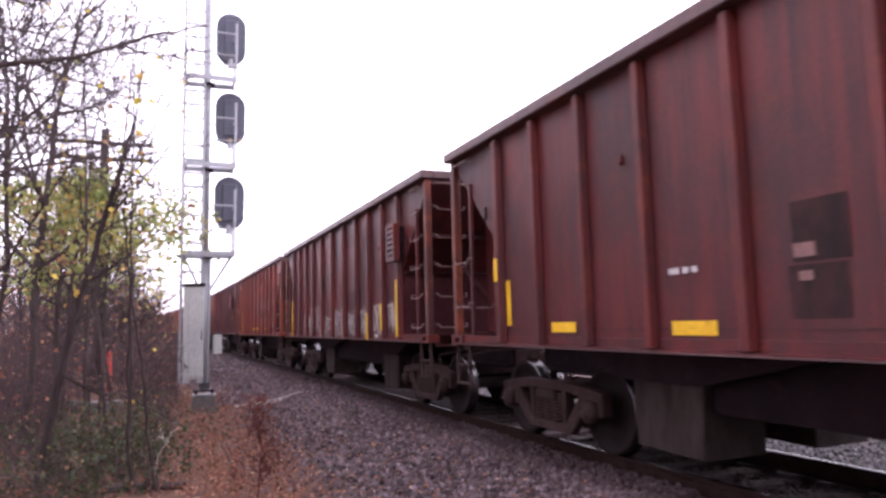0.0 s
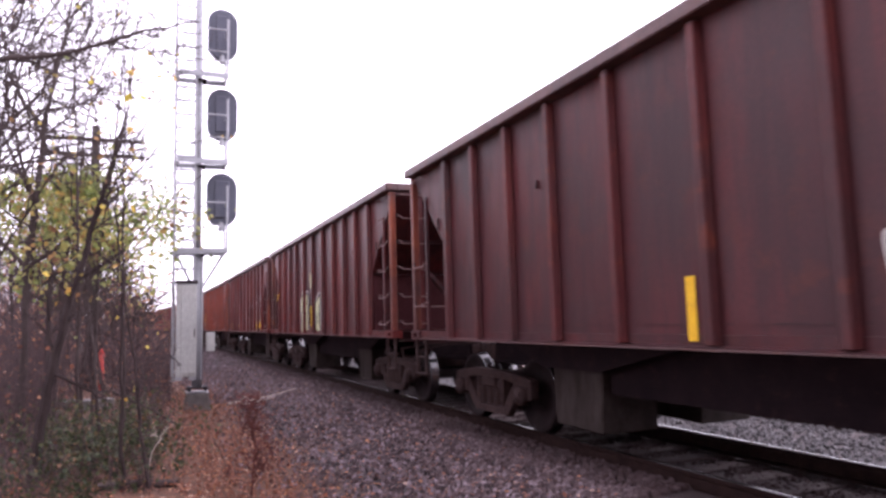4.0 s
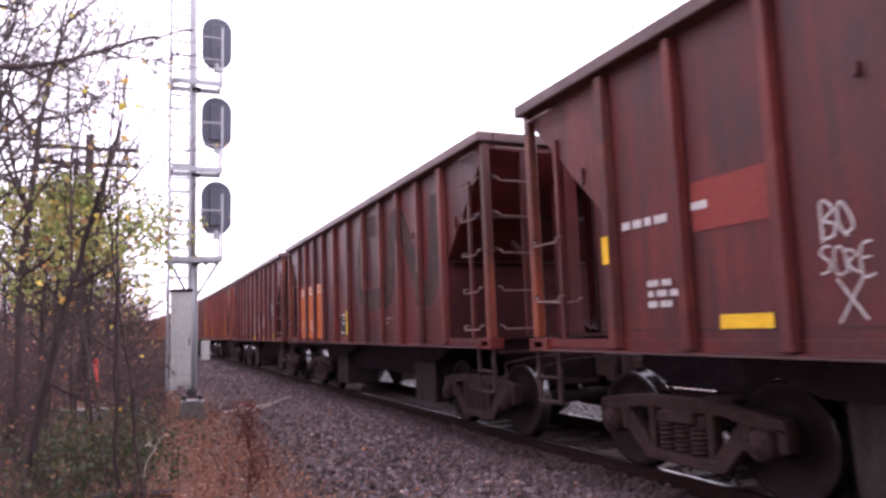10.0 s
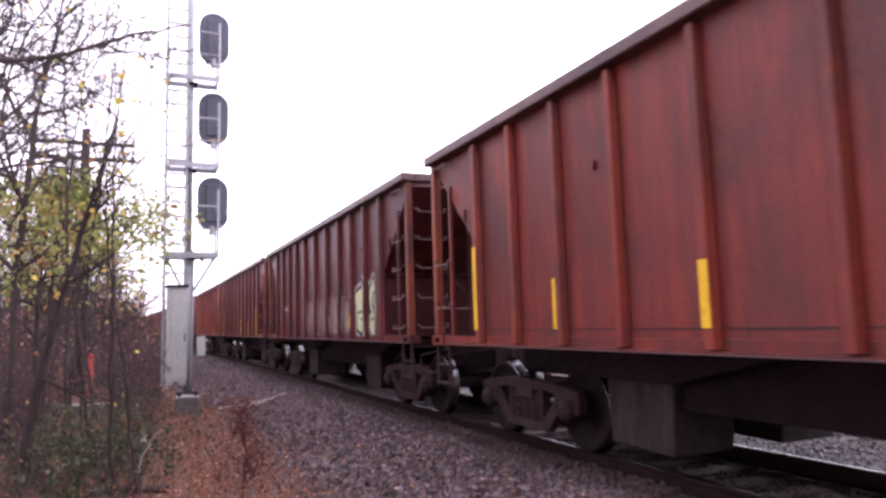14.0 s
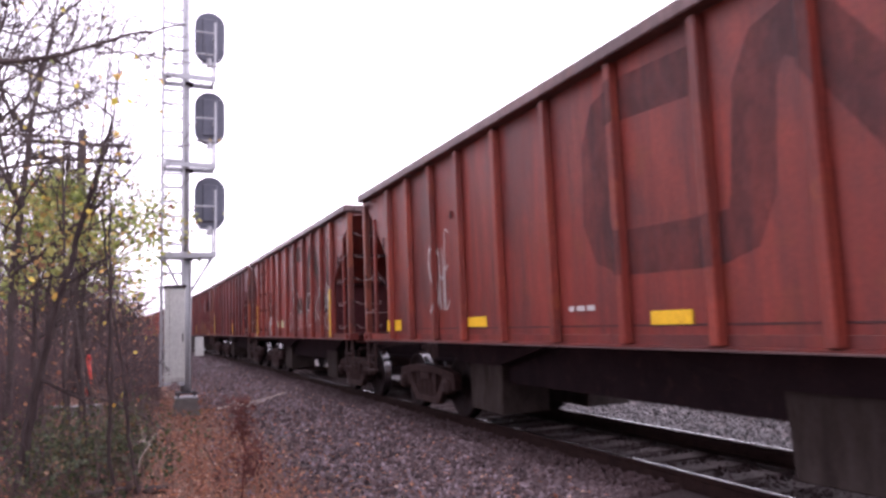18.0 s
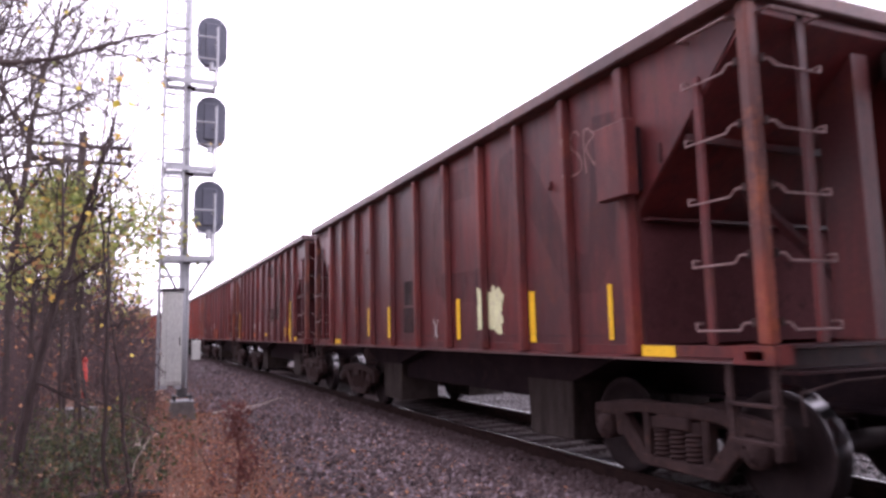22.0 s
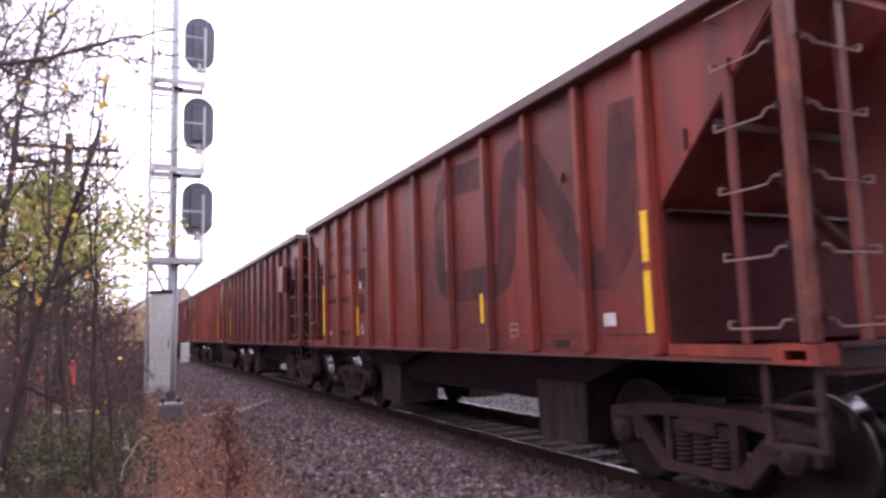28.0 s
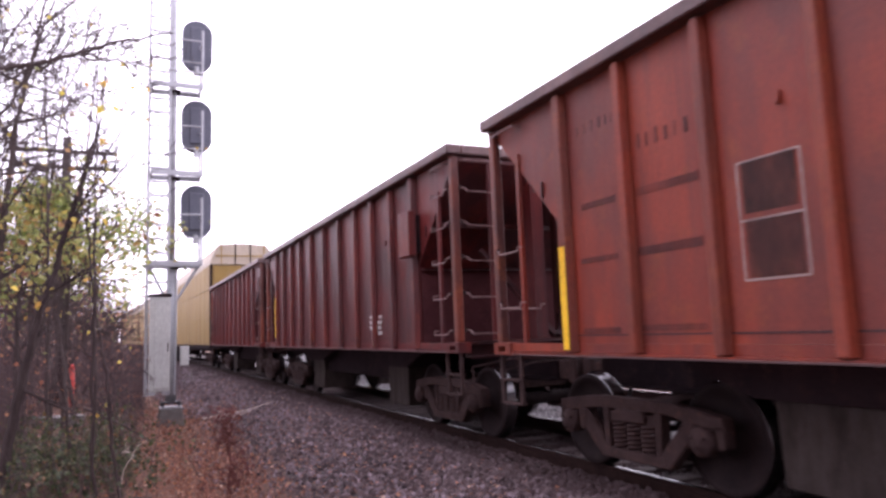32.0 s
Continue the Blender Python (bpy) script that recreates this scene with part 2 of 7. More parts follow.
def train_shade_and_dust(m):
    """Paints train shade and brown brake dust onto stones and ties by the rails."""
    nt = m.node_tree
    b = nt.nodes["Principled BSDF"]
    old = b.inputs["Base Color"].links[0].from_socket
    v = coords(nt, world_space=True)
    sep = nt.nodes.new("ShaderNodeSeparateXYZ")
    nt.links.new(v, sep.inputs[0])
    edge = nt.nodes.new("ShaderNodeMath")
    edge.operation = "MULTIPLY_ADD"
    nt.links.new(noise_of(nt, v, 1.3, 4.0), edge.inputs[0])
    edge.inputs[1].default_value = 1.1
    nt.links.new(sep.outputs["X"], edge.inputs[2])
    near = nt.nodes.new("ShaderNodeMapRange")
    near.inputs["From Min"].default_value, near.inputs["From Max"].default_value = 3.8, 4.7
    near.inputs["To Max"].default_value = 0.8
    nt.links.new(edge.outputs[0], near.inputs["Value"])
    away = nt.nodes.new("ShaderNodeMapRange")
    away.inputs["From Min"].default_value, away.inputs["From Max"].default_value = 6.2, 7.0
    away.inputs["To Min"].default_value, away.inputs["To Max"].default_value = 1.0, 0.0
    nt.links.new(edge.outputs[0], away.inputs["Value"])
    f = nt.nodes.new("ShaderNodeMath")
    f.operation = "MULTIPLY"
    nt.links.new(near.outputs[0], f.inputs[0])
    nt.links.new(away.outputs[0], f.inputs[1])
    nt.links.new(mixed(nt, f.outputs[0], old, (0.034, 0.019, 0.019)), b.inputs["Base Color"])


train_shade_and_dust(STONE)
train_shade_and_dust(TIE)
LETTER = material("white_stencil_paint", (0.62, 0.60, 0.58), (0.74, 0.72, 0.70), 9.0, 0.7, bump=0.1)

# ---- mesh helpers ----
def box(bm, x0, x1, y0, y1, z0, z1, m=None):
    r = bmesh.ops.create_cube(bm, size=1)["verts"]
    bmesh.ops.scale(bm, vec=(x1 - x0, y1 - y0, z1 - z0), verts=r)
    bmesh.ops.translate(bm, vec=((x0 + x1) / 2, (y0 + y1) / 2, (z0 + z1) / 2), verts=r)
    if m is not None:
        bmesh.ops.transform(bm, matrix=m, verts=r)
    return r


def rod(bm, a, b, r0, r1=None, seg=8):
    a, b = Vector(a), Vector(b)
    ln = (b - a).length
    r = bmesh.ops.create_cone(bm, cap_ends=True, segments=seg, radius1=r0, radius2=r0 if r1 is None else r1, depth=ln)["verts"]
    m = Matrix.Translation((a + b) / 2) @ (b - a).to_track_quat("Z", "Y").to_matrix().to_4x4()
    bmesh.ops.transform(bm, matrix=m, verts=r)
    return r


def prism(bm, outline, axis, a, b):
    """Extrude an outline of (p, q) from a to b along an axis: 'x' takes (y, z), 'y' takes (x, z), 'z' takes (x, y)."""
    def at(p, q, w):
        return {"x": (w, p, q), "y": (p, w, q), "z": (p, q, w)}[axis]
    lo = [bm.verts.new(at(p, q, a)) for p, q in outline]
    hi = [bm.verts.new(at(p, q, b)) for p, q in outline]
    n = len(outline)
    fs = [bm.faces.new(lo), bm.faces.new(hi)]
    for i in range(n):
        fs.append(bm.faces.new((lo[i], lo[(i + 1) % n], hi[(i + 1) % n], hi[i])))
    bmesh.ops.recalc_face_normals(bm, faces=fs)
    return lo + hi


def rounded(bm, w=0.006, seg=1):
    bmesh.ops.bevel(bm, geom=[e for e in bm.edges if e.is_manifold and e.calc_face_angle(0) > 0.6], offset=w, segments=seg, affect="EDGES", clamp_overlap=True)


def meshed(name, bm, *mats, smooth=False):
    me = bpy.data.meshes.new(name)
    bm.to_mesh(me)
    bm.free()
    for m in mats:
        me.materials.append(m)
    if smooth:
        me.polygons.foreach_set("use_smooth", [True] * len(me.polygons))
    return me


def part(name, bm, mat, parent, label="", smooth=False, at=None):
    ob = new(name, meshed(name, bm, mat, smooth=smooth))
    ob.parent = parent
    if at is not None:
        ob.matrix_basis = at
    return tagged(ob, label)


def again(ob, m, parent=None):
    """One more part on the same mesh."""
    o = new(ob.name.split(".")[0], ob.data)
    o.parent = parent or ob.parent
    o.matrix_basis = m
    if "label" in ob:
        o["label"] = ob["label"]
    return o


def thing(name, label, category, group="", at=None):
    ob = new(name)
    if at is not None:
        ob.matrix_basis = at
    return tagged(ob, label, category, group)


# ---- the plan: track centre lines ----
TRACK_X, TRACK_2_X = 5.28, 9.26
CURVE_FROM, CURVE_R = 25.0, 1140.0


def along(s, off=0.0):
    """Place and heading on the line at s metres: straight, then bending gently to the left."""
    a = max(0.0, s - CURVE_FROM) / CURVE_R
    x, y = TRACK_X - CURVE_R * (1 - math.cos(a)), min(s, CURVE_FROM) + CURVE_R * math.sin(a)
    return Vector((x + off * math.cos(a), y + off * math.sin(a), 0)), a


def ground_z(x, y):
    """Ballast bed under the tracks, a shoulder, a shallow ditch, then the wooded bank."""
    s = y if y < CURVE_FROM else y
    cx = along(s)[0].x - TRACK_X
    u = x - cx
    pts = [(-400, 2.0), (-60, 1.0), (-14, 0.15), (-5, -0.22), (-1.5, -0.34), (0.6, -0.36), (2.3, -0.40), (3.05, -0.33), (3.70, -0.17), (4.42, -0.135), (4.62, -0.21), (6.06, -0.215), (6.16, -0.19), (8.4, -0.19), (8.55, -0.215), (9.95, -0.215), (10.1, -0.19), (10.8, -0.20), (11.4, -0.32), (13.5, -0.7), (18, -0.6), (400, -0.4)]
    z = pts[-1][1]
    for (x0, z0), (x1, z1) in zip(pts, pts[1:]):
        if x0 <= u < x1:
            z = z0 + (z1 - z0) * (u - x0) / (x1 - x0)
            break
    if u < 1.8:
        k = min(1.0, (1.8 - u) / 2.0)
        z += k * (0.10 * noise.noise(Vector((x * 0.35, y * 0.35, 0))) + 0.05 * noise.noise(Vector((x * 1.3, y * 1.3, 5))))
    return z

# ---- ground ----
def ground():
    xs = [-700, -400, -200, -100, -60, -40, -28, -20, -16, -13] + [-11 + 0.5 * i for i in range(0, 18)] + [-2 + 0.22 * i for i in range(0, 24)] + [3.15, 3.35, 3.55, 3.70, 4.0, 4.42] + [4.52, 4.62, 6.0, 6.06, 6.16, 7.2, 8.4, 8.55, 9.95, 10.1, 10.8, 11.4, 12, 13.5, 16, 20, 28, 40, 60, 100, 200, 400, 700]
    ys = [-700, -300, -150, -80, -40, -20, -10, -5, -2, 0] + [1 + 0.3 * i for i in range(0, 70)] + [23 + i for i in range(0, 30)] + [56, 60, 65, 70, 80, 90, 105, 120, 150, 180, 220, 270, 330, 400, 550, 800, 1500]
    vs, fs, n = [], [], len(xs)
    for y in ys:
        cx = along(y)[0].x - TRACK_X
        for x in xs:
            vs.append((x + cx, y, ground_z(x + cx, y)))
    for j in range(len(ys) - 1):
        for i in range(n - 1):
            a = j * n + i
            fs.append((a, a + 1, a + 1 + n, a + n))
    me = bpy.data.meshes.new("ground")
    me.from_pydata(vs, [], fs)
    m, nt, b = nodes_of("gravel_and_leaf_litter")
    v = coords(nt, world_space=True)
    big, mid, fine = noise_of(nt, v, 0.5, 4.0), noise_of(nt, v, 5.0, 6.0, 0.7), noise_of(nt, v, 45.0, 4.0, 0.7)
    vor = add(nt, "ShaderNodeTexVoronoi", Scale=22.0)
    nt.links.new(v, vor.inputs["Vector"])
    gravel = ramp(nt, vor.outputs["Distance"], [(0.0, (0.095, 0.070, 0.070)), (0.6, (0.026, 0.019, 0.020))])
    litter = ramp(nt, mid, [(0.3, (0.046, 0.022, 0.014)), (0.55, (0.115, 0.050, 0.028)), (0.75, (0.19, 0.088, 0.050))])
    sep = nt.nodes.new("ShaderNodeSeparateXYZ")
    nt.links.new(v, sep.inputs[0])
    edge = nt.nodes.new("ShaderNodeMath")
    edge.operation = "MULTIPLY_ADD"
    nt.links.new(big, edge.inputs[0])
    edge.inputs[1].default_value = -3.0
    nt.links.new(sep.outputs["X"], edge.inputs[2])
    fac = nt.nodes.new("ShaderNodeMapRange")
    fac.inputs["From Min"].default_value, fac.inputs["From Max"].default_value = -0.1, 0.9
    nt.links.new(edge.outputs[0], fac.inputs["Value"])
    far = nt.nodes.new("ShaderNodeMapRange")
    far.inputs["From Min"].default_value, far.inputs["From Max"].default_value = 11.6, 13.0
    far.inputs["To Min"].default_value, far.inputs["To Max"].default_value = 1.0, 0.0
    nt.links.new(sep.outputs["X"], far.inputs["Value"])
    both = nt.nodes.new("ShaderNodeMath")
    both.operation = "MULTIPLY"
    nt.links.new(fac.outputs[0], both.inputs[0])
    nt.links.new(far.outputs[0], both.inputs[1])
    col = mixed(nt, both.outputs[0], litter, gravel)
    col = mixed(nt, 0.5, col, ramp(nt, fine, [(0.3, (0.6, 0.6, 0.6)), (0.7, (1.25, 1.25, 1.25))]), "MULTIPLY")
    nt.links.new(col, b.inputs["Base Color"])
    b.inputs["Roughness"].default_value = 0.95
    # the train's shade is tinted into the gravel as well
    train_shade_and_dust(m)
    bumped(nt, b, fine, 0.8, 0.03)
    me.materials.append(m)
    return tagged(new("ground", me), "gravel shoulder and leaf-strewn ground beside the tracks", "ground", kind="structure")


ground()


def rail(name, off, s0, s1, label):
    """Flat-bottom rail swept along the line; the head is a part of its own."""
    foot = [(-0.07, -0.18), (0.07, -0.18), (0.07, -0.168), (0.012, -0.150), (0.010, -0.052), (0.034, -0.040), (0.034, -0.004), (-0.034, -0.004), (-0.034, -0.040), (-0.010, -0.052), (-0.012, -0.150), (-0.07, -0.168)]
    top = [(-0.020, -0.005), (0.020, -0.005), (0.016, 0.0), (-0.016, 0.0)]
    ss = [s0, -10, 0, 10, 25] + [25 + 9 * i for i in range(1, 50) if 25 + 9 * i <= s1]
    holder = tagged(new(name), label, "rail", "rails", "structure")
    for nm, prof, mat in (("rail_web", foot, RAIL), ("rail_head", top, RAILTOP)):
        bm = bmesh.new()
        rings = []
        for s in ss:
            p, a = along(s, off)
            rings.append([bm.verts.new((p.x + u * math.cos(a), p.y + u * math.sin(a), w)) for u, w in prof])
        for r0, r1 in zip(rings, rings[1:]):
            for i in range(len(prof)):
                j = (i + 1) % len(prof)
                bm.faces.new((r0[i], r0[j], r1[j], r1[i]))
        bmesh.ops.recalc_face_normals(bm, faces=bm.faces[:])
        part(nm, bm, mat, holder)


for nm, off in (("rail_1", -0.7525), ("rail_2", 0.7525), ("rail_3", TRACK_2_X - TRACK_X - 0.7525), ("rail_4", TRACK_2_X - TRACK_X + 0.7525)):
    rail(nm, off, -60, 420, "rusty steel rail with a bright polished head")


def tie_bed(name, off, near, label):
    """Timber ties as parts of a bed; the far rest is one joined part."""
    bed = tagged(new(name), label, "railway ties", kind="structure")
    bm = bmesh.new()
    box(bm, -1.3, 1.3, -0.115, 0.115, -0.36, -0.185)
    rounded(bm, 0.012)
    me = meshed("tie", bm, TIE)
    rng = random.Random(4)
    far = bmesh.new()
    i, s = 0, -14.0
    while s < 400:
        p, a = along(s, off)
        m = Matrix.Translation(p + Vector((rng.uniform(-0.05, 0.05), 0, rng.uniform(-0.012, 0.004)))) @ pose(0, 0, 0, 0, 0, math.degrees(a) + rng.uniform(-1, 1))
        if s < near:
            o = new("tie", me)
            o.parent, o.matrix_basis = bed, m
        else:
            box(far, -1.3, 1.3, -0.115, 0.115, -0.36, -0.185, m)
        s += 0.52
    rest = part("far_ties", far, TIE, bed)
    tagged(rest, kind="stuff")


tie_bed("ties_main", 0.0, 70.0, "weathered timber ties under the rails on grey ballast")
tie_bed("ties_second", TRACK_2_X - TRACK_X, 30.0, "weathered timber ties of the second track")

# ---- open hopper wagon ----
HALF, SIDE = 6.15, 1.50
RIBS = (0.0, 1.07, 2.08, 2.98, 3.87, 4.75)
RUNG_Z = (1.36, 1.81, 2.26, 2.70, 3.13)


def lathe(bm, profile, seg=40, mats=None):
    """Turn a profile of (x, r) round the x axis."""
    rings = [[bm.verts.new((x, r * math.cos(2 * math.pi * i / seg), r * math.sin(2 * math.pi * i / seg))) for i in range(seg)] for x, r in profile]
    for j, (r0, r1) in enumerate(zip(rings, rings[1:])):
        for i in range(seg):
            f = bm.faces.new((r0[i], r0[(i + 1) % seg], r1[(i + 1) % seg], r1[i]))
            f.smooth = True
            if mats:
                f.material_index = mats[j]


def wheelset_mesh():
    bm = bmesh.new()
    half = [(0.0, 0.085), (0.60, 0.085), (0.62, 0.13), (0.66, 0.14), (0.685, 0.20), (0.70, 0.36), (0.690, 0.40), (0.688, 0.470), (0.700, 0.483), (0.716, 0.478), (0.728, 0.462), (0.820, 0.455), (0.830, 0.448), (0.832, 0.395), (0.800, 0.375), (0.765, 0.22), (0.790, 0.145), (0.83, 0.13), (0.84, 0.075), (1.0, 0.075), (1.0, 0.0)]
    tread = [0] * 7 + [0, 1, 1, 1, 1] + [0] * 8
    lathe(bm, half, 40, tread)
    lathe(bm, [(-x, r) for x, r in half], 40, tread)
    bmesh.ops.remove_doubles(bm, verts=bm.verts[:], dist=0.0005)
    bmesh.ops.recalc_face_normals(bm, faces=bm.faces[:])
    for a in range(0, 360, 45):
        box(bm, 0.770, 0.785, -0.02, 0.02, 0.24, 0.33, pose(0, 0, 0, a, 0, 0))
    return meshed("wheelset", bm, WHEEL, TREAD)


def coil_mesh():
    bm, ring, n = bmesh.new(), [], 72
    for i in range(n + 1):
        th, z = 2 * math.pi * 6 * i / n, 0.275 + 0.235 * i / n
        c, out = Vector((0.080 * math.cos(th), 0.080 * math.sin(th), z)), Vector((math.cos(th), math.sin(th), 0))
        ring.append([bm.verts.new(c + out * 0.017 * math.cos(q) + Vector((0, 0, 0.017 * math.sin(q)))) for q in (0, 1.57, 3.14, 4.71)])
    for r0, r1 in zip(ring, ring[1:]):
        for i in range(4):
            bm.faces.new((r0[i], r0[(i + 1) % 4], r1[(i + 1) % 4], r1[i]))
    return meshed("coil_spring", bm, TRUCK)


def bogie(parent, y):
    """Three-piece bogie: cast side frames with windows, bolster, coil springs, bearings and two wheelsets."""
    bg = new("bogie")
    bg.parent, bg.matrix_basis = parent, pose(0, y, 0)
    tagged(bg, "rust-brown cast three-piece bogie")
    for sx in (-1, 1):
        bm = bmesh.new()
        a, b = sx * 0.93, sx * 1.06
        lo, hi = min(a, b), max(a, b)
        prism(bm, [(-1.11, 0.55), (-1.09, 0.655), (-0.80, 0.70), (-0.45, 0.735), (0.45, 0.735), (0.80, 0.70), (1.09, 0.655), (1.11, 0.55), (0.78, 0.575), (0.45, 0.625), (-0.45, 0.625), (-0.78, 0.575)], "x", lo, hi)
        for m in (-1, 1):
            prism(bm, [(m * 1.10, 0.60), (m * 1.10, 0.42), (m * 1.02, 0.40), (m * 1.00, 0.60)], "x", lo, hi)
            prism(bm, [(m * 0.79, 0.60), (m * 0.77, 0.40), (m * 0.70, 0.38), (m * 0.64, 0.60)], "x", lo, hi)
            prism(bm, [(m * 0.80, 0.60), (m * 0.79, 0.50), (m * 0.45, 0.155), (m * 0.34, 0.26), (m * 0.66, 0.60)], "x", lo + 0.01, hi - 0.01)
            prism(bm, [(m * 0.40, 0.66), (m * 0.38, 0.24), (m * 0.31, 0.24), (m * 0.31, 0.66)], "x", lo + 0.005, hi - 0.005)
        prism(bm, [(-0.46, 0.17), (0.46, 0.17), (0.44, 0.27), (-0.44, 0.27)], "x", lo, hi)
        rounded(bm, 0.012)
        part("side_frame", bm, TRUCK, bg)
        for m in (-1, 1):
            bm = bmesh.new()
            prism(bm, [(m * 0.30, 0.60), (m * 0.30, 0.50), (m * 0.12, 0.52), (m * 0.14, 0.60)], "x", lo + 0.02, hi - 0.02)
            part("friction_wedge", bm, TRUCK, bg)
        for yy in (-0.19, 0.0, 0.19):
            o = new("coil_spring", COIL)
            o.parent, o.matrix_basis = bg, pose(sx * 0.99, yy, 0)
        for m in (-1, 1):
            bm = bmesh.new()
            lathe(bm, [(sx * 0.97, 0.0), (sx * 0.97, 0.12), (sx * 1.10, 0.12), (sx * 1.125, 0.10), (sx * 1.13, 0.055), (sx * 1.145, 0.05), (sx * 1.145, 0.0)], 16)
            for q in range(3):
                th = 2.1 * q + 0.5
                rod(bm, (sx * 1.12, 0.078 * math.cos(th), 0.078 * math.sin(th)), (sx * 1.15, 0.078 * math.cos(th), 0.078 * math.sin(th)), 0.014, seg=6)
            bmesh.ops.recalc_face_normals(bm, faces=bm.faces[:])
            part("bearing_cap", bm, TRUCK, bg, at=pose(0, m * 0.889, 0.457))
    bm = bmesh.new()
    prism(bm, [(-1.08, 0.52), (1.08, 0.52), (1.08, 0.63), (0.5, 0.70), (-0.5, 0.70), (-1.08, 0.63)], "y", -0.20, 0.20)
    rounded(bm, 0.015)
    part("bolster", bm, TRUCK, bg)
    bm = bmesh.new()
    for m in (-1, 1):
        rod(bm, (-0.72, m * 0.36, 0.36), (0.72, m * 0.36, 0.36), 0.035)
        for sx in (-1, 1):
            box(bm, sx * 0.75 - 0.05, sx * 0.75 + 0.05, m * 0.36 - 0.03, m * 0.36 + 0.05, 0.26, 0.52)
    part("brake_beam", bm, STEEL_DARK, bg)
    for m in (-1, 1):
        o = new("wheelset", WHEELSET)
        o.parent, o.matrix_basis = bg, pose(0, m * 0.889, 0.457)
        tagged(o, "dark steel wheels with a polished tread")
    return bg


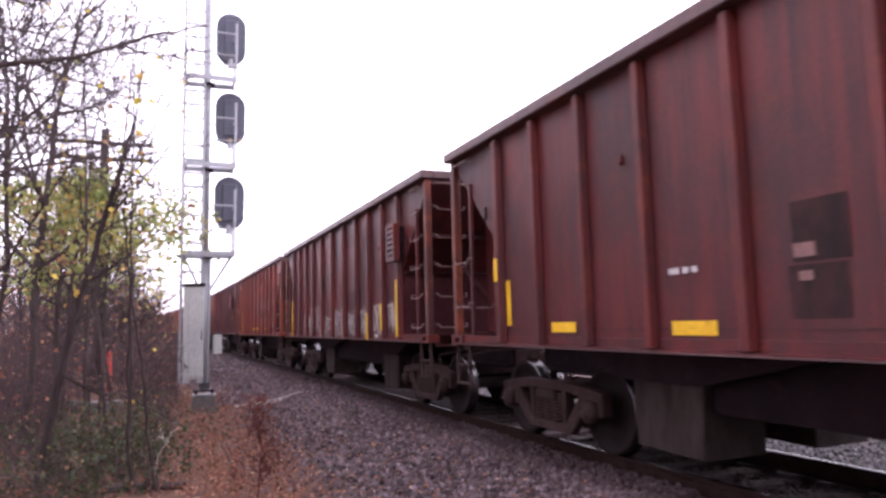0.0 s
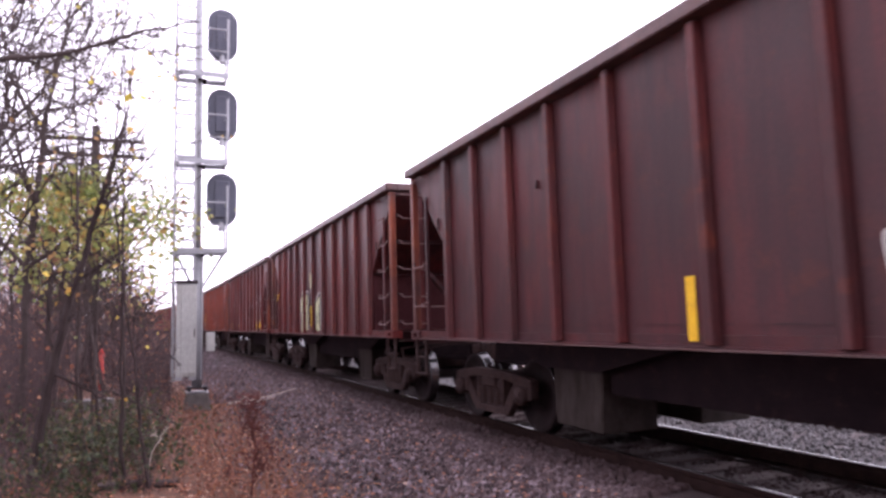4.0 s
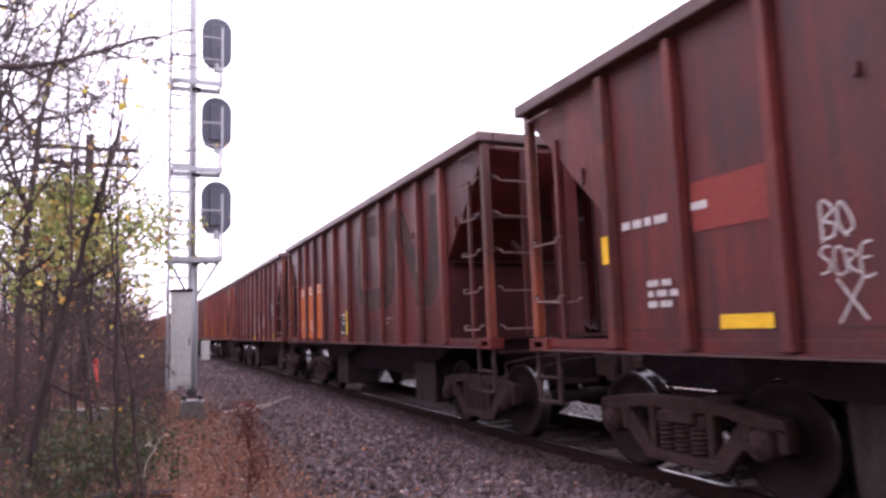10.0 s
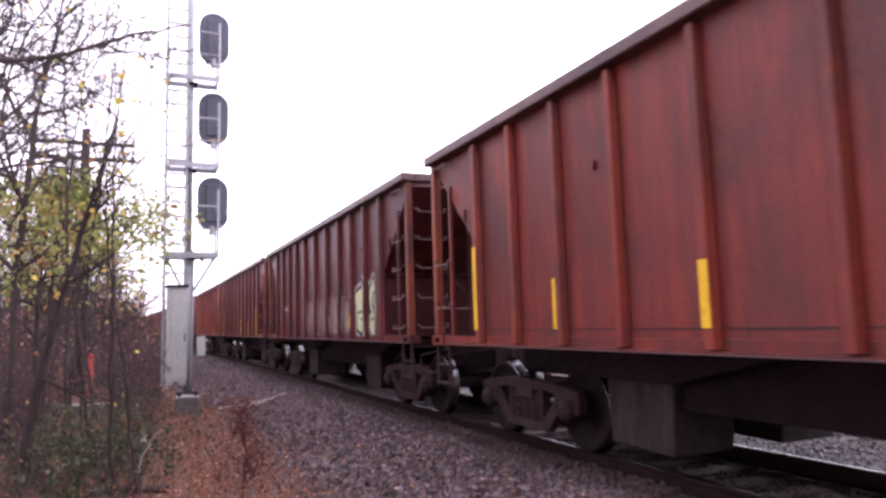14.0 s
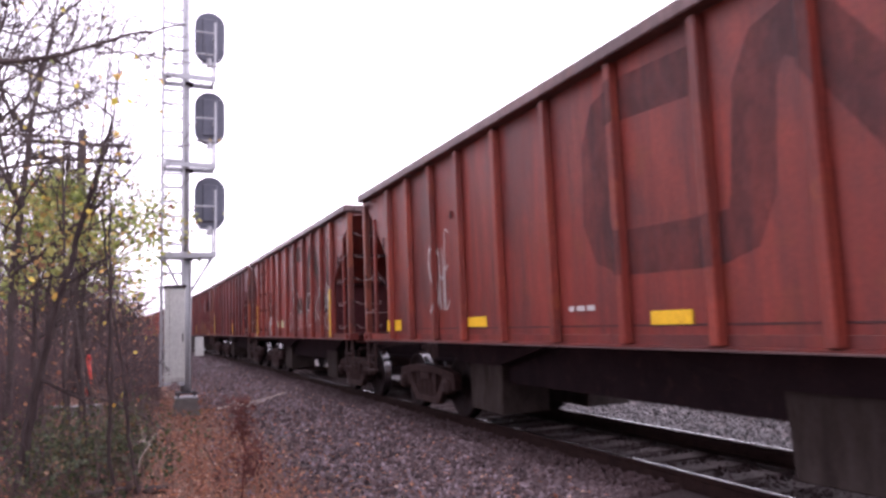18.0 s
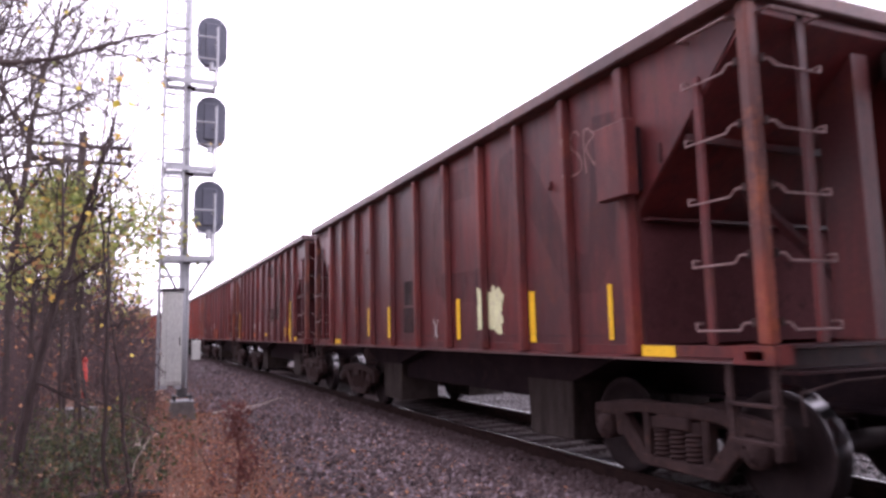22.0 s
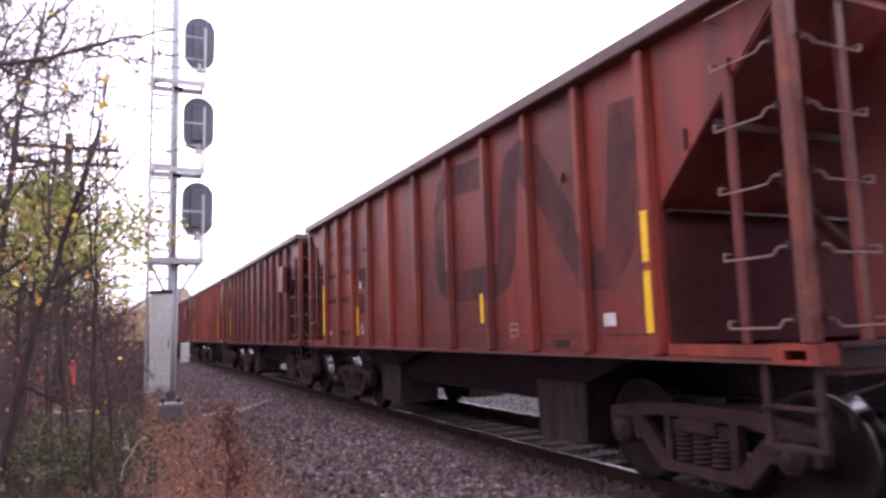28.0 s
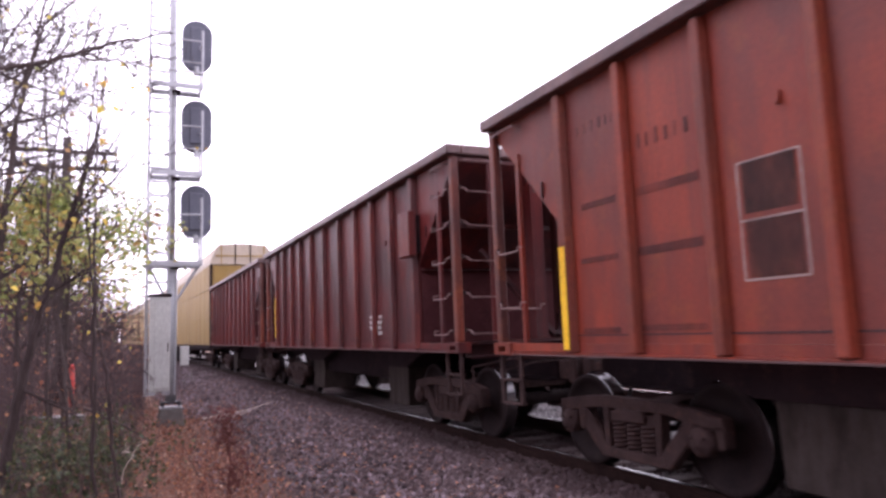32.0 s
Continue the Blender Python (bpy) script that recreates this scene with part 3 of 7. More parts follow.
def hopper_wagon():
    car = thing("hopper_wagon", "weathered maroon open-top steel hopper wagon on the rails", "hopper wagon", "hopper wagons of the train")
    body = PAINT["maroon"]
    GRIMY = PAINT["grimy"]
    pts = [(-4.84, 1.25), (4.84, 1.25), (4.84, 2.335), (6.08, 3.575), (6.08, 3.60), (-6.08, 3.60), (-6.08, 3.575), (-4.84, 2.335)]
    for sx in (-1, 1):
        bm = bmesh.new()
        prism(bm, pts, "x", sx * SIDE, sx * (SIDE - 0.012))
        part("side_sheet", bm, body, car)
        for i, y in enumerate(sorted({m * r for r in RIBS for m in (-1, 1)})):
            bm = bmesh.new()
            w = 0.075 if abs(y) > 4.5 else 0.060
            o = [(sx * (SIDE + 0.002), -w), (sx * (SIDE + 0.085), -w * 0.72), (sx * (SIDE + 0.085), w * 0.72), (sx * (SIDE + 0.002), w)]
            prism(bm, [(p, y + q) for p, q in o], "z", 1.172, 3.585)
            rounded(bm, 0.010)
            part("rib", bm, RIB_PAINT["maroon"], car)
        bm = bmesh.new()
        prism(bm, [(sx * 1.42, 1.15), (sx * 1.56, 1.15), (sx * 1.56, 1.162), (sx * (SIDE + 0.002), 1.170), (sx * (SIDE + 0.002), 1.249), (sx * 1.42, 1.249)], "y", -5.80, 5.80)
        part("side_sill", bm, body, car)
        bm = bmesh.new()
        box(bm, min(sx * 1.505, sx * 1.572), max(sx * 1.505, sx * 1.572), -5.80, 5.80, 1.136, 1.148)
        part("sill_lip", bm, RIM, car)
        bm = bmesh.new()
        box(bm, min(sx * (SIDE + 0.001), sx * (SIDE + 0.005)), max(sx * (SIDE + 0.001), sx * (SIDE + 0.005)), -4.76, 4.76, 1.318, 1.332)
        part("weld_seam", bm, GRIMY, car)
        for m in (-1, 1):
            bm = bmesh.new()
            for z0, z1 in ((1.136, 1.165), (1.225, 1.262)):
                box(bm, sx * 1.40, sx * 1.58, m * 5.802, m * 6.14, z0, z1)
            for y0, y1 in ((5.802, 5.90), (6.06, 6.14)):
                box(bm, sx * 1.40, sx * 1.58, m * y0, m * y1, 1.165, 1.225)
            box(bm, sx * 1.40, sx * 1.44, m * 5.90, m * 6.06, 1.165, 1.225)
            bmesh.ops.recalc_face_normals(bm, faces=bm.faces[:])
            part("push_pole_pocket", bm, RIB_PAINT["maroon"], car)
            bm = bmesh.new()
            box(bm, sx * 1.506, sx * 1.545, m * 4.86, m * 5.80, 1.172, 1.255)
            bmesh.ops.recalc_face_normals(bm, faces=bm.faces[:])
            part("sill_beam", bm, RIB_PAINT["maroon"], car)
            bm = bmesh.new()
            prism(bm, [(sx * 1.46, m * 6.0), (sx * 1.56, m * 6.0), (sx * 1.56, m * 6.10), (sx * 1.46, m * 6.10)], "z", 1.264, 3.60)
            rounded(bm, 0.012)
            part("corner_post", bm, POST, car)
            for z in (RUNG_Z if sx * m > 0 else (1.62, 2.19)):
                for x0, x1, y0, y1 in ((1.545, 1.575, 5.975, 6.005), (1.435, 1.465, 6.095, 6.122)):
                    bm = bmesh.new()
                    box(bm, sx * x0, sx * x1, m * y0, m * y1, z + 0.025, z + 0.080)
                    bmesh.ops.recalc_face_normals(bm, faces=bm.faces[:])
                    part("rung_clamp", bm, TRUCK, car)
            bm = bmesh.new()
            box(bm, sx * 1.49, sx * 1.53, m * 5.545, m * 5.60, 1.26, 3.22)
            part("ladder_stile", bm, body, car)
            bm = bmesh.new()
            if sx * m > 0:
                box(bm, sx * 0.965, sx * 1.035, m * 6.03, m * 6.07, 1.27, 3.60)
            else:
                box(bm, sx * 0.57, sx * 0.72, m * 5.97, m * 6.07, 1.27, 3.60)
            bmesh.ops.recalc_face_normals(bm, faces=bm.faces[:])
            part("ladder_stile", bm, body, car)
            bm = bmesh.new()
            prism(bm, [(sx * 0.15, m * 5.66), (sx * 0.35, m * 5.66), (sx * 0.34, m * 5.97), (sx * 0.16, m * 5.97)], "z", 1.27, 3.60)
            part("end_post", bm, body, car)
            full = sx * m > 0
            for z in RUNG_Z if full else (1.62, 2.19):
                bm = bmesh.new()
                q = [(sx * 1.57, m * 5.98), (sx * 1.585, m * 5.93), (sx * 1.60, m * 5.90), (sx * 1.60, m * 5.52), (sx * 1.60, m * 5.515), (sx * 1.535, m * 5.515)]
                zz = [z + 0.05, z + 0.05, z, z, z + 0.05, z + 0.05]
                for (a, za), (b, zb) in zip(zip(q, zz), zip(q[1:], zz[1:])):
                    rod(bm, (*a, za), (*b, zb), 0.0085, seg=6)
                part("side_rung", bm, RUNG, car)
                if not full and z > 2:
                    continue
                bm = bmesh.new()
                q = [(sx * 1.44, m * 6.11), (sx * 1.40, m * 6.13), (sx * 1.37, m * 6.15), (sx * 0.945, m * 6.15), (sx * 0.94, m * 6.15), (sx * 0.94, m * 6.075)]
                for (a, za), (b, zb) in zip(zip(q, zz), zip(q[1:], zz[1:])):
                    rod(bm, (*a, za), (*b, zb), 0.0085, seg=6)
                part("end_rung", bm, RUNG, car)
            bm = bmesh.new()
            rod(bm, (sx * 1.60, m * 5.95, 3.51), (sx * 1.60, m * 5.50, 3.51), 0.011, seg=6)
            rod(bm, (sx * 1.50, m * 5.95, 3.51), (sx * 1.60, m * 5.95, 3.51), 0.011, seg=6)
            rod(bm, (sx * 1.50, m * 5.50, 3.51), (sx * 1.60, m * 5.50, 3.51), 0.011, seg=6)
            part("grab_iron", bm, RUNG, car)
            bm = bmesh.new()
            rod(bm, (sx * 1.42, m * 6.17, 3.53), (sx * 0.94, m * 6.17, 3.53), 0.010, seg=6)
            for xx in (1.42, 0.94):
                rod(bm, (sx * xx, m * 6.07, 3.53), (sx * xx, m * 6.17, 3.53), 0.010, seg=6)
            part("grab_iron", bm, RUNG, car)
            bm = bmesh.new()
            yl = 2.39 if m > 0 else 3.56
            box(bm, sx * (SIDE + 0.002), sx * (SIDE + 0.030), m * (yl - 0.014), m * (yl + 0.014), 2.79, 2.85)
            box(bm, sx * (SIDE + 0.002), sx * (SIDE + 0.045), m * (yl - 0.014), m * (yl + 0.014), 2.765, 2.789)
            bmesh.ops.recalc_face_normals(bm, faces=bm.faces[:])
            part("tie_lug", bm, body, car)
            bm = bmesh.new()
            box(bm, sx * (SIDE - 0.02), sx * (SIDE + 0.022), m * 5.13, m * 5.155, 2.68, 2.84)
            bmesh.ops.recalc_face_normals(bm, faces=bm.faces[:])
            part("tie_lug", bm, GRIMY, car)
            # sill step below the corner
            bm = bmesh.new()
            for yy in (5.70, 6.08):
                box(bm, sx * 1.50, sx * 1.53, m * yy - 0.028, m * yy + 0.028, 0.62, 1.134)
            for zz2 in (0.62, 0.86):
                box(bm, sx * 1.47, sx * 1.55, m * 5.68, m * 6.10, zz2, zz2 + 0.02)
            part("sill_step", bm, TRUCK, car)
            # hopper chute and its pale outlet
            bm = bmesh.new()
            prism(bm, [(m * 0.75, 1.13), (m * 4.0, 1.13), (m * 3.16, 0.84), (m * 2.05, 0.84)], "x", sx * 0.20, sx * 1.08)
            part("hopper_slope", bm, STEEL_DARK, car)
            bm = bmesh.new()
            prism(bm, [(m * 2.12, 0.838), (m * 3.06, 0.838), (m * 3.03, 0.22), (m * 2.16, 0.20)], "x", sx * 0.30, sx * 1.00)
            rounded(bm, 0.01)
            part("hopper_outlet", bm, HOPPER, car)
    for m in (-1, 1):
        bm = bmesh.new()
        prism(bm, [(m * 6.07, 3.60), (m * 6.07, 3.53), (m * 3.62, 1.15), (m * 3.55, 1.19)], "x", -1.486, 1.486)
        part("slope_sheet", bm, body, car)
        bm = bmesh.new()
        prism(bm, [(m * 4.80, 1.252), (m * 4.83, 1.252), (m * 4.83, 2.28), (m * 4.80, 2.25)], "x", -1.47, 1.47)
        part("bolster_web", bm, WEB, car, "dusty purple-brown cross web under the slope sheet")
        bm = bmesh.new()
        box(bm, -1.46, 1.46, m * 4.832, m * 4.92, 2.262, 2.285)
        bmesh.ops.recalc_face_normals(bm, faces=bm.faces[:])
        part("web_flange", bm, GRIMY, car)
        bm = bmesh.new()
        box(bm, -1.46, 1.46, m * 5.37, m * 5.40, 2.79, 2.85)
        bmesh.ops.recalc_face_normals(bm, faces=bm.faces[:])
        part("slope_stiffener", bm, GRIMY, car)
        for sx in (-1, 1):
            bm = bmesh.new()
            rod(bm, (sx * 0.75, m * 5.25, 2.50), (sx * 0.02, m * 5.90, 1.30), 0.05, seg=4)
            part("diagonal_brace", bm, GRIMY, car)
        bm = bmesh.new()
        prism(bm, [(m * 5.95, 1.07), (m * 6.15, 1.07), (m * 6.15, 1.09), (m * 6.02, 1.10), (m * 6.02, 1.23), (m * 6.15, 1.24), (m * 6.15, 1.264), (m * 5.95, 1.264)], "x", -1.395, 1.395)
        part("end_sill", bm, GRIMY, car)
        bm = bmesh.new()
        box(bm, -0.13, 0.13, m * 6.10, m * 6.36, 0.74, 0.98)
        prism(bm, [(-0.15, m * 6.34), (0.16, m * 6.34), (0.18, m * 6.50), (0.05, m * 6.56), (-0.02, m * 6.46), (-0.16, m * 6.52)], "z", 0.70, 1.02)
        rounded(bm, 0.02)
        part("coupler", bm, TRUCK, car)
        bm = bmesh.new()
        q = [(-1.42, m * 6.18, 0.96), (-1.05, m * 6.20, 1.02), (-0.30, m * 6.24, 1.04), (0.05, m * 6.32, 1.06)]
        for a, b in zip(q, q[1:]):
            rod(bm, a, b, 0.009, seg=6)
        rod(bm, (-1.42, m * 6.18, 0.96), (-1.42, m * 6.20, 0.76), 0.009, seg=6)
        part("uncoupling_lever", bm, TRUCK, car)
        bm = bmesh.new()
        for i in range(9):
            a0, a1 = i / 9, (i + 1) / 9
            f = lambda s: (0.30 + 0.05 * s, m * (6.12 + 0.44 * s), 0.86 - 0.42 * math.sin(s * 2.4))
            rod(bm, f(a0), f(a1), 0.022, seg=6)
        part("air_hose", bm, BLACKPAINT, car)
    # hand brake on the leading end
    bm = bmesh.new()
    box(bm, -0.06, 0.26, -6.14, -5.98, 3.20, 3.50)
    rounded(bm, 0.05, 2)
    part("brake_housing", bm, HOPPER, car, "grey hand brake housing under the end rim")
    bm = bmesh.new()
    ring = [Vector((0.10 + 0.23 * math.cos(q * math.pi / 10), -6.19, 3.36 + 0.23 * math.sin(q * math.pi / 10))) for q in range(20)]
    for q in range(20):
        rod(bm, ring[q], ring[(q + 1) % 20], 0.013, seg=6)
    for q in (0, 5, 10, 15):
        rod(bm, (0.10, -6.16, 3.36), ring[q], 0.010, seg=5)
    part("brake_wheel", bm, TRUCK, car)
    bm = bmesh.new()
    rod(bm, (0.02, -6.05, 3.20), (0.04, -5.99, 1.27), 0.014, seg=6)
    part("brake_chain_rod", bm, TRUCK, car)
    bm = bmesh.new()
    for x0, x1, y0, y1 in ((-1.64, -1.44, -HALF, HALF), (1.44, 1.64, -HALF, HALF), (-1.438, 1.438, -HALF, -HALF + 0.2), (-1.438, 1.438, HALF - 0.2, HALF)):
        box(bm, x0, x1, y0, y1, 3.605, 3.73)
    rounded(bm, 0.012)
    part("top_rim", bm, RIM, car)
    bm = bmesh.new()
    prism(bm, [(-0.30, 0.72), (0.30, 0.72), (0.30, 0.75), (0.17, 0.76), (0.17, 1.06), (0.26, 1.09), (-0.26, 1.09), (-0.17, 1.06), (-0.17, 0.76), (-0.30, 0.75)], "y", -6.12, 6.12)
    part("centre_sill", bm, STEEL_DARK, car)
    for y in (-1.07, 0.0, 1.07):
        bm = bmesh.new()
        box(bm, -1.47, 1.47, y - 0.05, y + 0.05, 1.252, 1.34)
        part("cross_tie", bm, body, car)
        bm = bmesh.new()
        box(bm, -1.47, 1.47, y - 0.04, y + 0.04, 2.8, 2.9)
        part("cross_tie", bm, body, car)
    bm = bmesh.new()
    rod(bm, (-0.75, -1.6, 0.62), (-0.75, 1.6, 0.62), 0.016, seg=6)
    rod(bm, (0.65, -3.8, 0.68), (0.65, 3.8, 0.68), 0.018, seg=6)
    rod(bm, (-0.62, -0.45, 0.70), (-0.62, 0.45, 0.70), 0.14, seg=14)
    part("brake_rigging", bm, STEEL_DARK, car)
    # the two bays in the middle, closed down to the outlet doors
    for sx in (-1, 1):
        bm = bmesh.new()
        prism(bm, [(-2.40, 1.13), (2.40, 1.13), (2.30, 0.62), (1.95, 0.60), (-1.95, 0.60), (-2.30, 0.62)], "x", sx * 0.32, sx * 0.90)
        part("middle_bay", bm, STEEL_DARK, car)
    for m in (-1, 1):
        bogie(car, m * 4.6)
    return car


# ---- covered car carrier ----
def car_carrier():
    car = thing("autorack_wagon", "tall yellow enclosed car-carrier wagon with a rounded roof", "rail wagon", "car carriers of the train")
    skin = material("faded_yellow_carrier_paint", (0.20, 0.128, 0.034), (0.26, 0.170, 0.050), 0.8, 0.6, stretch=(1, 1, 0.3), bump=0.2, third=(0.22, 0.155, 0.070))
    roof = material("dirty_pale_roof_sheet", (0.28, 0.235, 0.18), (0.36, 0.31, 0.24), 1.2, 0.6, bump=0.2)
    L = 13.7
    for sx in (-1, 1):
        n = 16
        for i in range(n):
            y0, y1 = -L + 0.3 + i * (2 * L - 0.6) / n, -L + 0.3 + (i + 1) * (2 * L - 0.6) / n
            for z0, z1 in ((1.16, 2.42), (2.46, 3.72), (3.76, 4.90)):
                bm = bmesh.new()
                prism(bm, [(sx * 1.46, y0 + 0.03), (sx * 1.49, y0 + 0.06), (sx * 1.49, y1 - 0.06), (sx * 1.46, y1 - 0.03)], "z", z0, z1)
                part("side_panel", bm, skin, car)
        bm = bmesh.new()
        box(bm, sx * 1.40, sx * 1.458, -L + 0.2, L - 0.2, 1.1, 4.95)
        part("side_frame_wall", bm, skin, car)
        bm = bmesh.new()
        box(bm, sx * 1.42, sx * 1.52, -L, L, 0.98, 1.15)
        part("side_sill", bm, STEEL_DARK, car)
    bm = bmesh.new()
    arch = [(-1.50, 4.90), (-1.47, 5.10), (-1.22, 5.72), (-1.08, 5.86), (0.0, 5.92), (1.08, 5.86), (1.22, 5.72), (1.47, 5.10), (1.50, 4.90)]
    prism(bm, arch, "y", -L + 0.02, L - 0.02)
    part("roof", bm, roof, car)
    for m in (-1, 1):
        for x in (-1.0, -0.35, 0.35, 1.0):
            bm = bmesh.new()
            box(bm, x - 0.025, x + 0.025, m * (L - 0.018), m * (L + 0.02), 4.92, 5.98 if abs(x) < 0.5 else 5.80)
            bmesh.ops.recalc_face_normals(bm, faces=bm.faces[:])
            part("gable_bar", bm, STEEL_DARK if abs(x) < 0.5 else skin, car)
        bm = bmesh.new()
        box(bm, -1.25, 1.25, m * (L - 0.018), m * (L + 0.012), 5.28, 5.34)
        bmesh.ops.recalc_face_normals(bm, faces=bm.faces[:])
        part("gable_rail", bm, skin, car)
    for m in (-1, 1):
        for sx in (-1, 1):
            bm = bmesh.new()
            box(bm, sx * 0.03, sx * 1.44, m * (L - 0.18), m * (L - 0.10), 1.16, 4.88)
            bmesh.ops.recalc_face_normals(bm, faces=bm.faces[:])
            door = part("end_door", bm, skin, car)
            for i in range(5):
                bm = bmesh.new()
                box(bm, sx * (0.14 + 0.28 * i), sx * (0.20 + 0.28 * i), m * (L - 0.098), m * (L - 0.06), 1.2, 4.85)
                bmesh.ops.recalc_face_normals(bm, faces=bm.faces[:])
                part("door_stiffener", bm, skin, door)
            bm = bmesh.new()
            box(bm, sx * 1.40, sx * 1.50, m * (L - 0.25), m * L, 1.16, 4.89)
            part("corner_post", bm, STEEL_DARK, car)
        bm = bmesh.new()
        box(bm, -1.40, 1.40, m * (L - 0.25), m * L, 0.95, 1.15)
        part("end_sill", bm, STEEL_DARK, car)
        bm = bmesh.new()
        box(bm, -0.13, 0.13, m * L, m * (L + 0.45), 0.74, 0.98)
        bmesh.ops.recalc_face_normals(bm, faces=bm.faces[:])
        part("coupler", bm, TRUCK, car)
        bogie(car, m * (L - 3.6))
    bm = bmesh.new()
    box(bm, -0.35, 0.35, -L + 0.2, L - 0.2, 0.70, 1.12)
    part("centre_sill", bm, STEEL_DARK, car)
    return car


WHEELSET = wheelset_mesh()
COIL = coil_mesh()
PITCH, LEAD = 13.18, 8.71
TONES = {-1: "maroon", 0: "maroon", 1: "maroon", 2: "red", 3: "dark", 4: "maroon", 5: "maroon", 6: "bright", 7: "maroon", 8: "maroon", 9: "maroon", 10: "red", 11: "maroon", 12: "maroon",
         13: "red", 14: "red", 15: "maroon", 16: "maroon", 17: "maroon", 18: "maroon", 19: "red", 20: "red", 21: "maroon", 22: "bright", 23: "maroon", 24: "maroon"}
TONE_LABEL = {"maroon": "weathered maroon open-top steel hopper wagon on the rails", "dark": "grimy dark maroon open-top steel hopper wagon on the rails",
              "red": "faded red-oxide open-top steel hopper wagon on the rails", "bright": "bright orange-red open-top steel hopper wagon on the rails"}
first = hopper_wagon()
TRAIN = {}
for k in range(-1, 25):
    w = first if k == -1 else copy_thing(first, pose(TRACK_X, 0, 0))
    tone = TONES[k]
    w["label"] = TONE_LABEL[tone]
    for o in w.children_recursive:
        if o.type == "MESH" and o.data.materials[0] == PAINT["maroon"] and tone != "maroon":
            o.material_slots[0].link = "OBJECT"
            o.material_slots[0].material = PAINT[tone]
        if o.type == "MESH" and o.data.materials[0] == RIB_PAINT["maroon"] and tone != "maroon":
            o.material_slots[0].link = "OBJECT"
            o.material_slots[0].material = RIB_PAINT[tone]
    TRAIN[k] = (w, LEAD + PITCH * k - HALF, 4.6)
bm = bmesh.new()
box(bm, -0.42, -0.20, -6.16, -5.98, 3.732, 3.97)
rounded(bm, 0.06, 3)
part("brake_cover", bm, BLACKPAINT, TRAIN[10][0], "black rounded brake cover on the top rim")
rack = car_carrier()
for j in range(3):
    w = rack if j == 0 else copy_thing(rack, pose(TRACK_X, 0, 0))
    TRAIN[25 + j] = (w, LEAD + PITCH * 24 + 0.8 + 13.9 + 28.3 * j, 10.1)


# ---- markings on the wagons: reflectors, stencils, panels and graffiti ----
GLYPH = {
    "A": "0,0 .45,1 .9,0;.2,.42 .7,.42", "B": "0,0 0,1 .6,.95 .7,.75 .1,.55 .75,.4 .7,.08 0,0", "C": ".9,.85 .6,1 .2,.9 .05,.5 .15,.12 .5,0 .9,.12", "D": "0,0 .1,1 .7,.8 .8,.4 .1,0",
    "E": ".85,1 .1,.95 .1,0 .85,.02;.1,.5 .7,.52", "G": ".9,.8 .5,1 .1,.8 .05,.3 .3,0 .8,.08 .85,.45 .5,.45", "H": ".1,0 .05,1;.85,0 .9,1;.08,.5 .88,.5", "K": ".1,0 .1,1;.85,1 .15,.48 .9,0",
    "M": "0,0 .15,1 .45,.35 .75,1 .95,0", "N": ".05,0 .1,1 .8,0 .85,1", "O": ".45,0 .1,.2 .05,.6 .4,1 .8,.75 .85,.3 .45,0;.45,-.15 .45,1.15;.05,.5 .9,.5", "P": ".1,0 .05,1 .7,.9 .75,.6 .1,.48",
    "Q": ".45,.05 .1,.3 .1,.75 .45,1 .8,.75 .8,.3 .45,.05;.5,.3 .95,-.1", "R": ".1,0 .05,1 .75,.85 .1,.5 .9,-.05", "S": ".85,.9 .4,1 .1,.75 .75,.4 .7,.08 .05,.02", "T": "0,.95 .95,1;.5,.98 .45,0", "U": ".05,1 .1,.2 .4,0 .75,.2 .85,1",
    "0": ".45,0 .1,.2 .05,.6 .4,1 .8,.75 .85,.3 .45,0", "3": ".03,.97 .15,1;.03,.92 .08,.70 .28,.70 .13,.10 .55,.02 .45,.25;.65,.63 .63,.87 .9,.84 .9,.70 .68,.64",
    "1": ".11,.39 .15,.51 .26,.53 .27,.40 .24,.12;.04,.19 .15,.07 .28,.09 .49,.04;.45,.12 .53,.26 .70,.40 .94,.72;.55,.77 .57,.68 .70,.51 .83,.23;.09,.68 .15,.77 .23,.72;.26,.96 .30,.88 .38,.90 .49,.91;.40,.86 .42,.30;.83,.30 .86,.22",
    "2": ".10,.04 .12,.45 0,.70 .12,.71 .28,.87 .52,.98 .60,.91 .45,.68 .38,.30;.30,.02 .32,.40 .48,.57 .60,.52 .64,.25 .78,.04;.62,.80 .80,.88 1,.98",
    "J": "0,.82 .15,.93 .4,1 .7,.95 .93,.7 1,.4 .85,.12 .6,.02 .25,0", "W": "0,0 .02,.6 .2,.85 .42,.8 .5,.45;.48,.6 .6,.9 .8,1 1,.88", "I": ".45,0 .5,1", "L": ".1,1 .08,0 .8,.03", "V": ".05,1 .45,0 .9,1", "X": ".05,0 .85,1;.05,1 .85,0", "Z": ".05,.95 .9,1 .05,.05 .95,0"}
FADED_LIGHT = material("chalky_pale_spray", (0.28, 0.205, 0.19), (0.37, 0.285, 0.26), 6.0, 0.75, bump=0.1)
BLUEPAINT = material("dark_blue_spray", (0.03, 0.03, 0.09), (0.05, 0.05, 0.13), 5.0, 0.6, bump=0.1)
REDPATCH = material("fresh_red_patch_paint", (0.20, 0.034, 0.028), (0.24, 0.045, 0.034), 3.0, 0.65, bump=0.1)
FADED = material("faded_pink_white_spray", (0.20, 0.105, 0.095), (0.27, 0.165, 0.15), 6.0, 0.75, bump=0.1, third=(0.12, 0.045, 0.04))


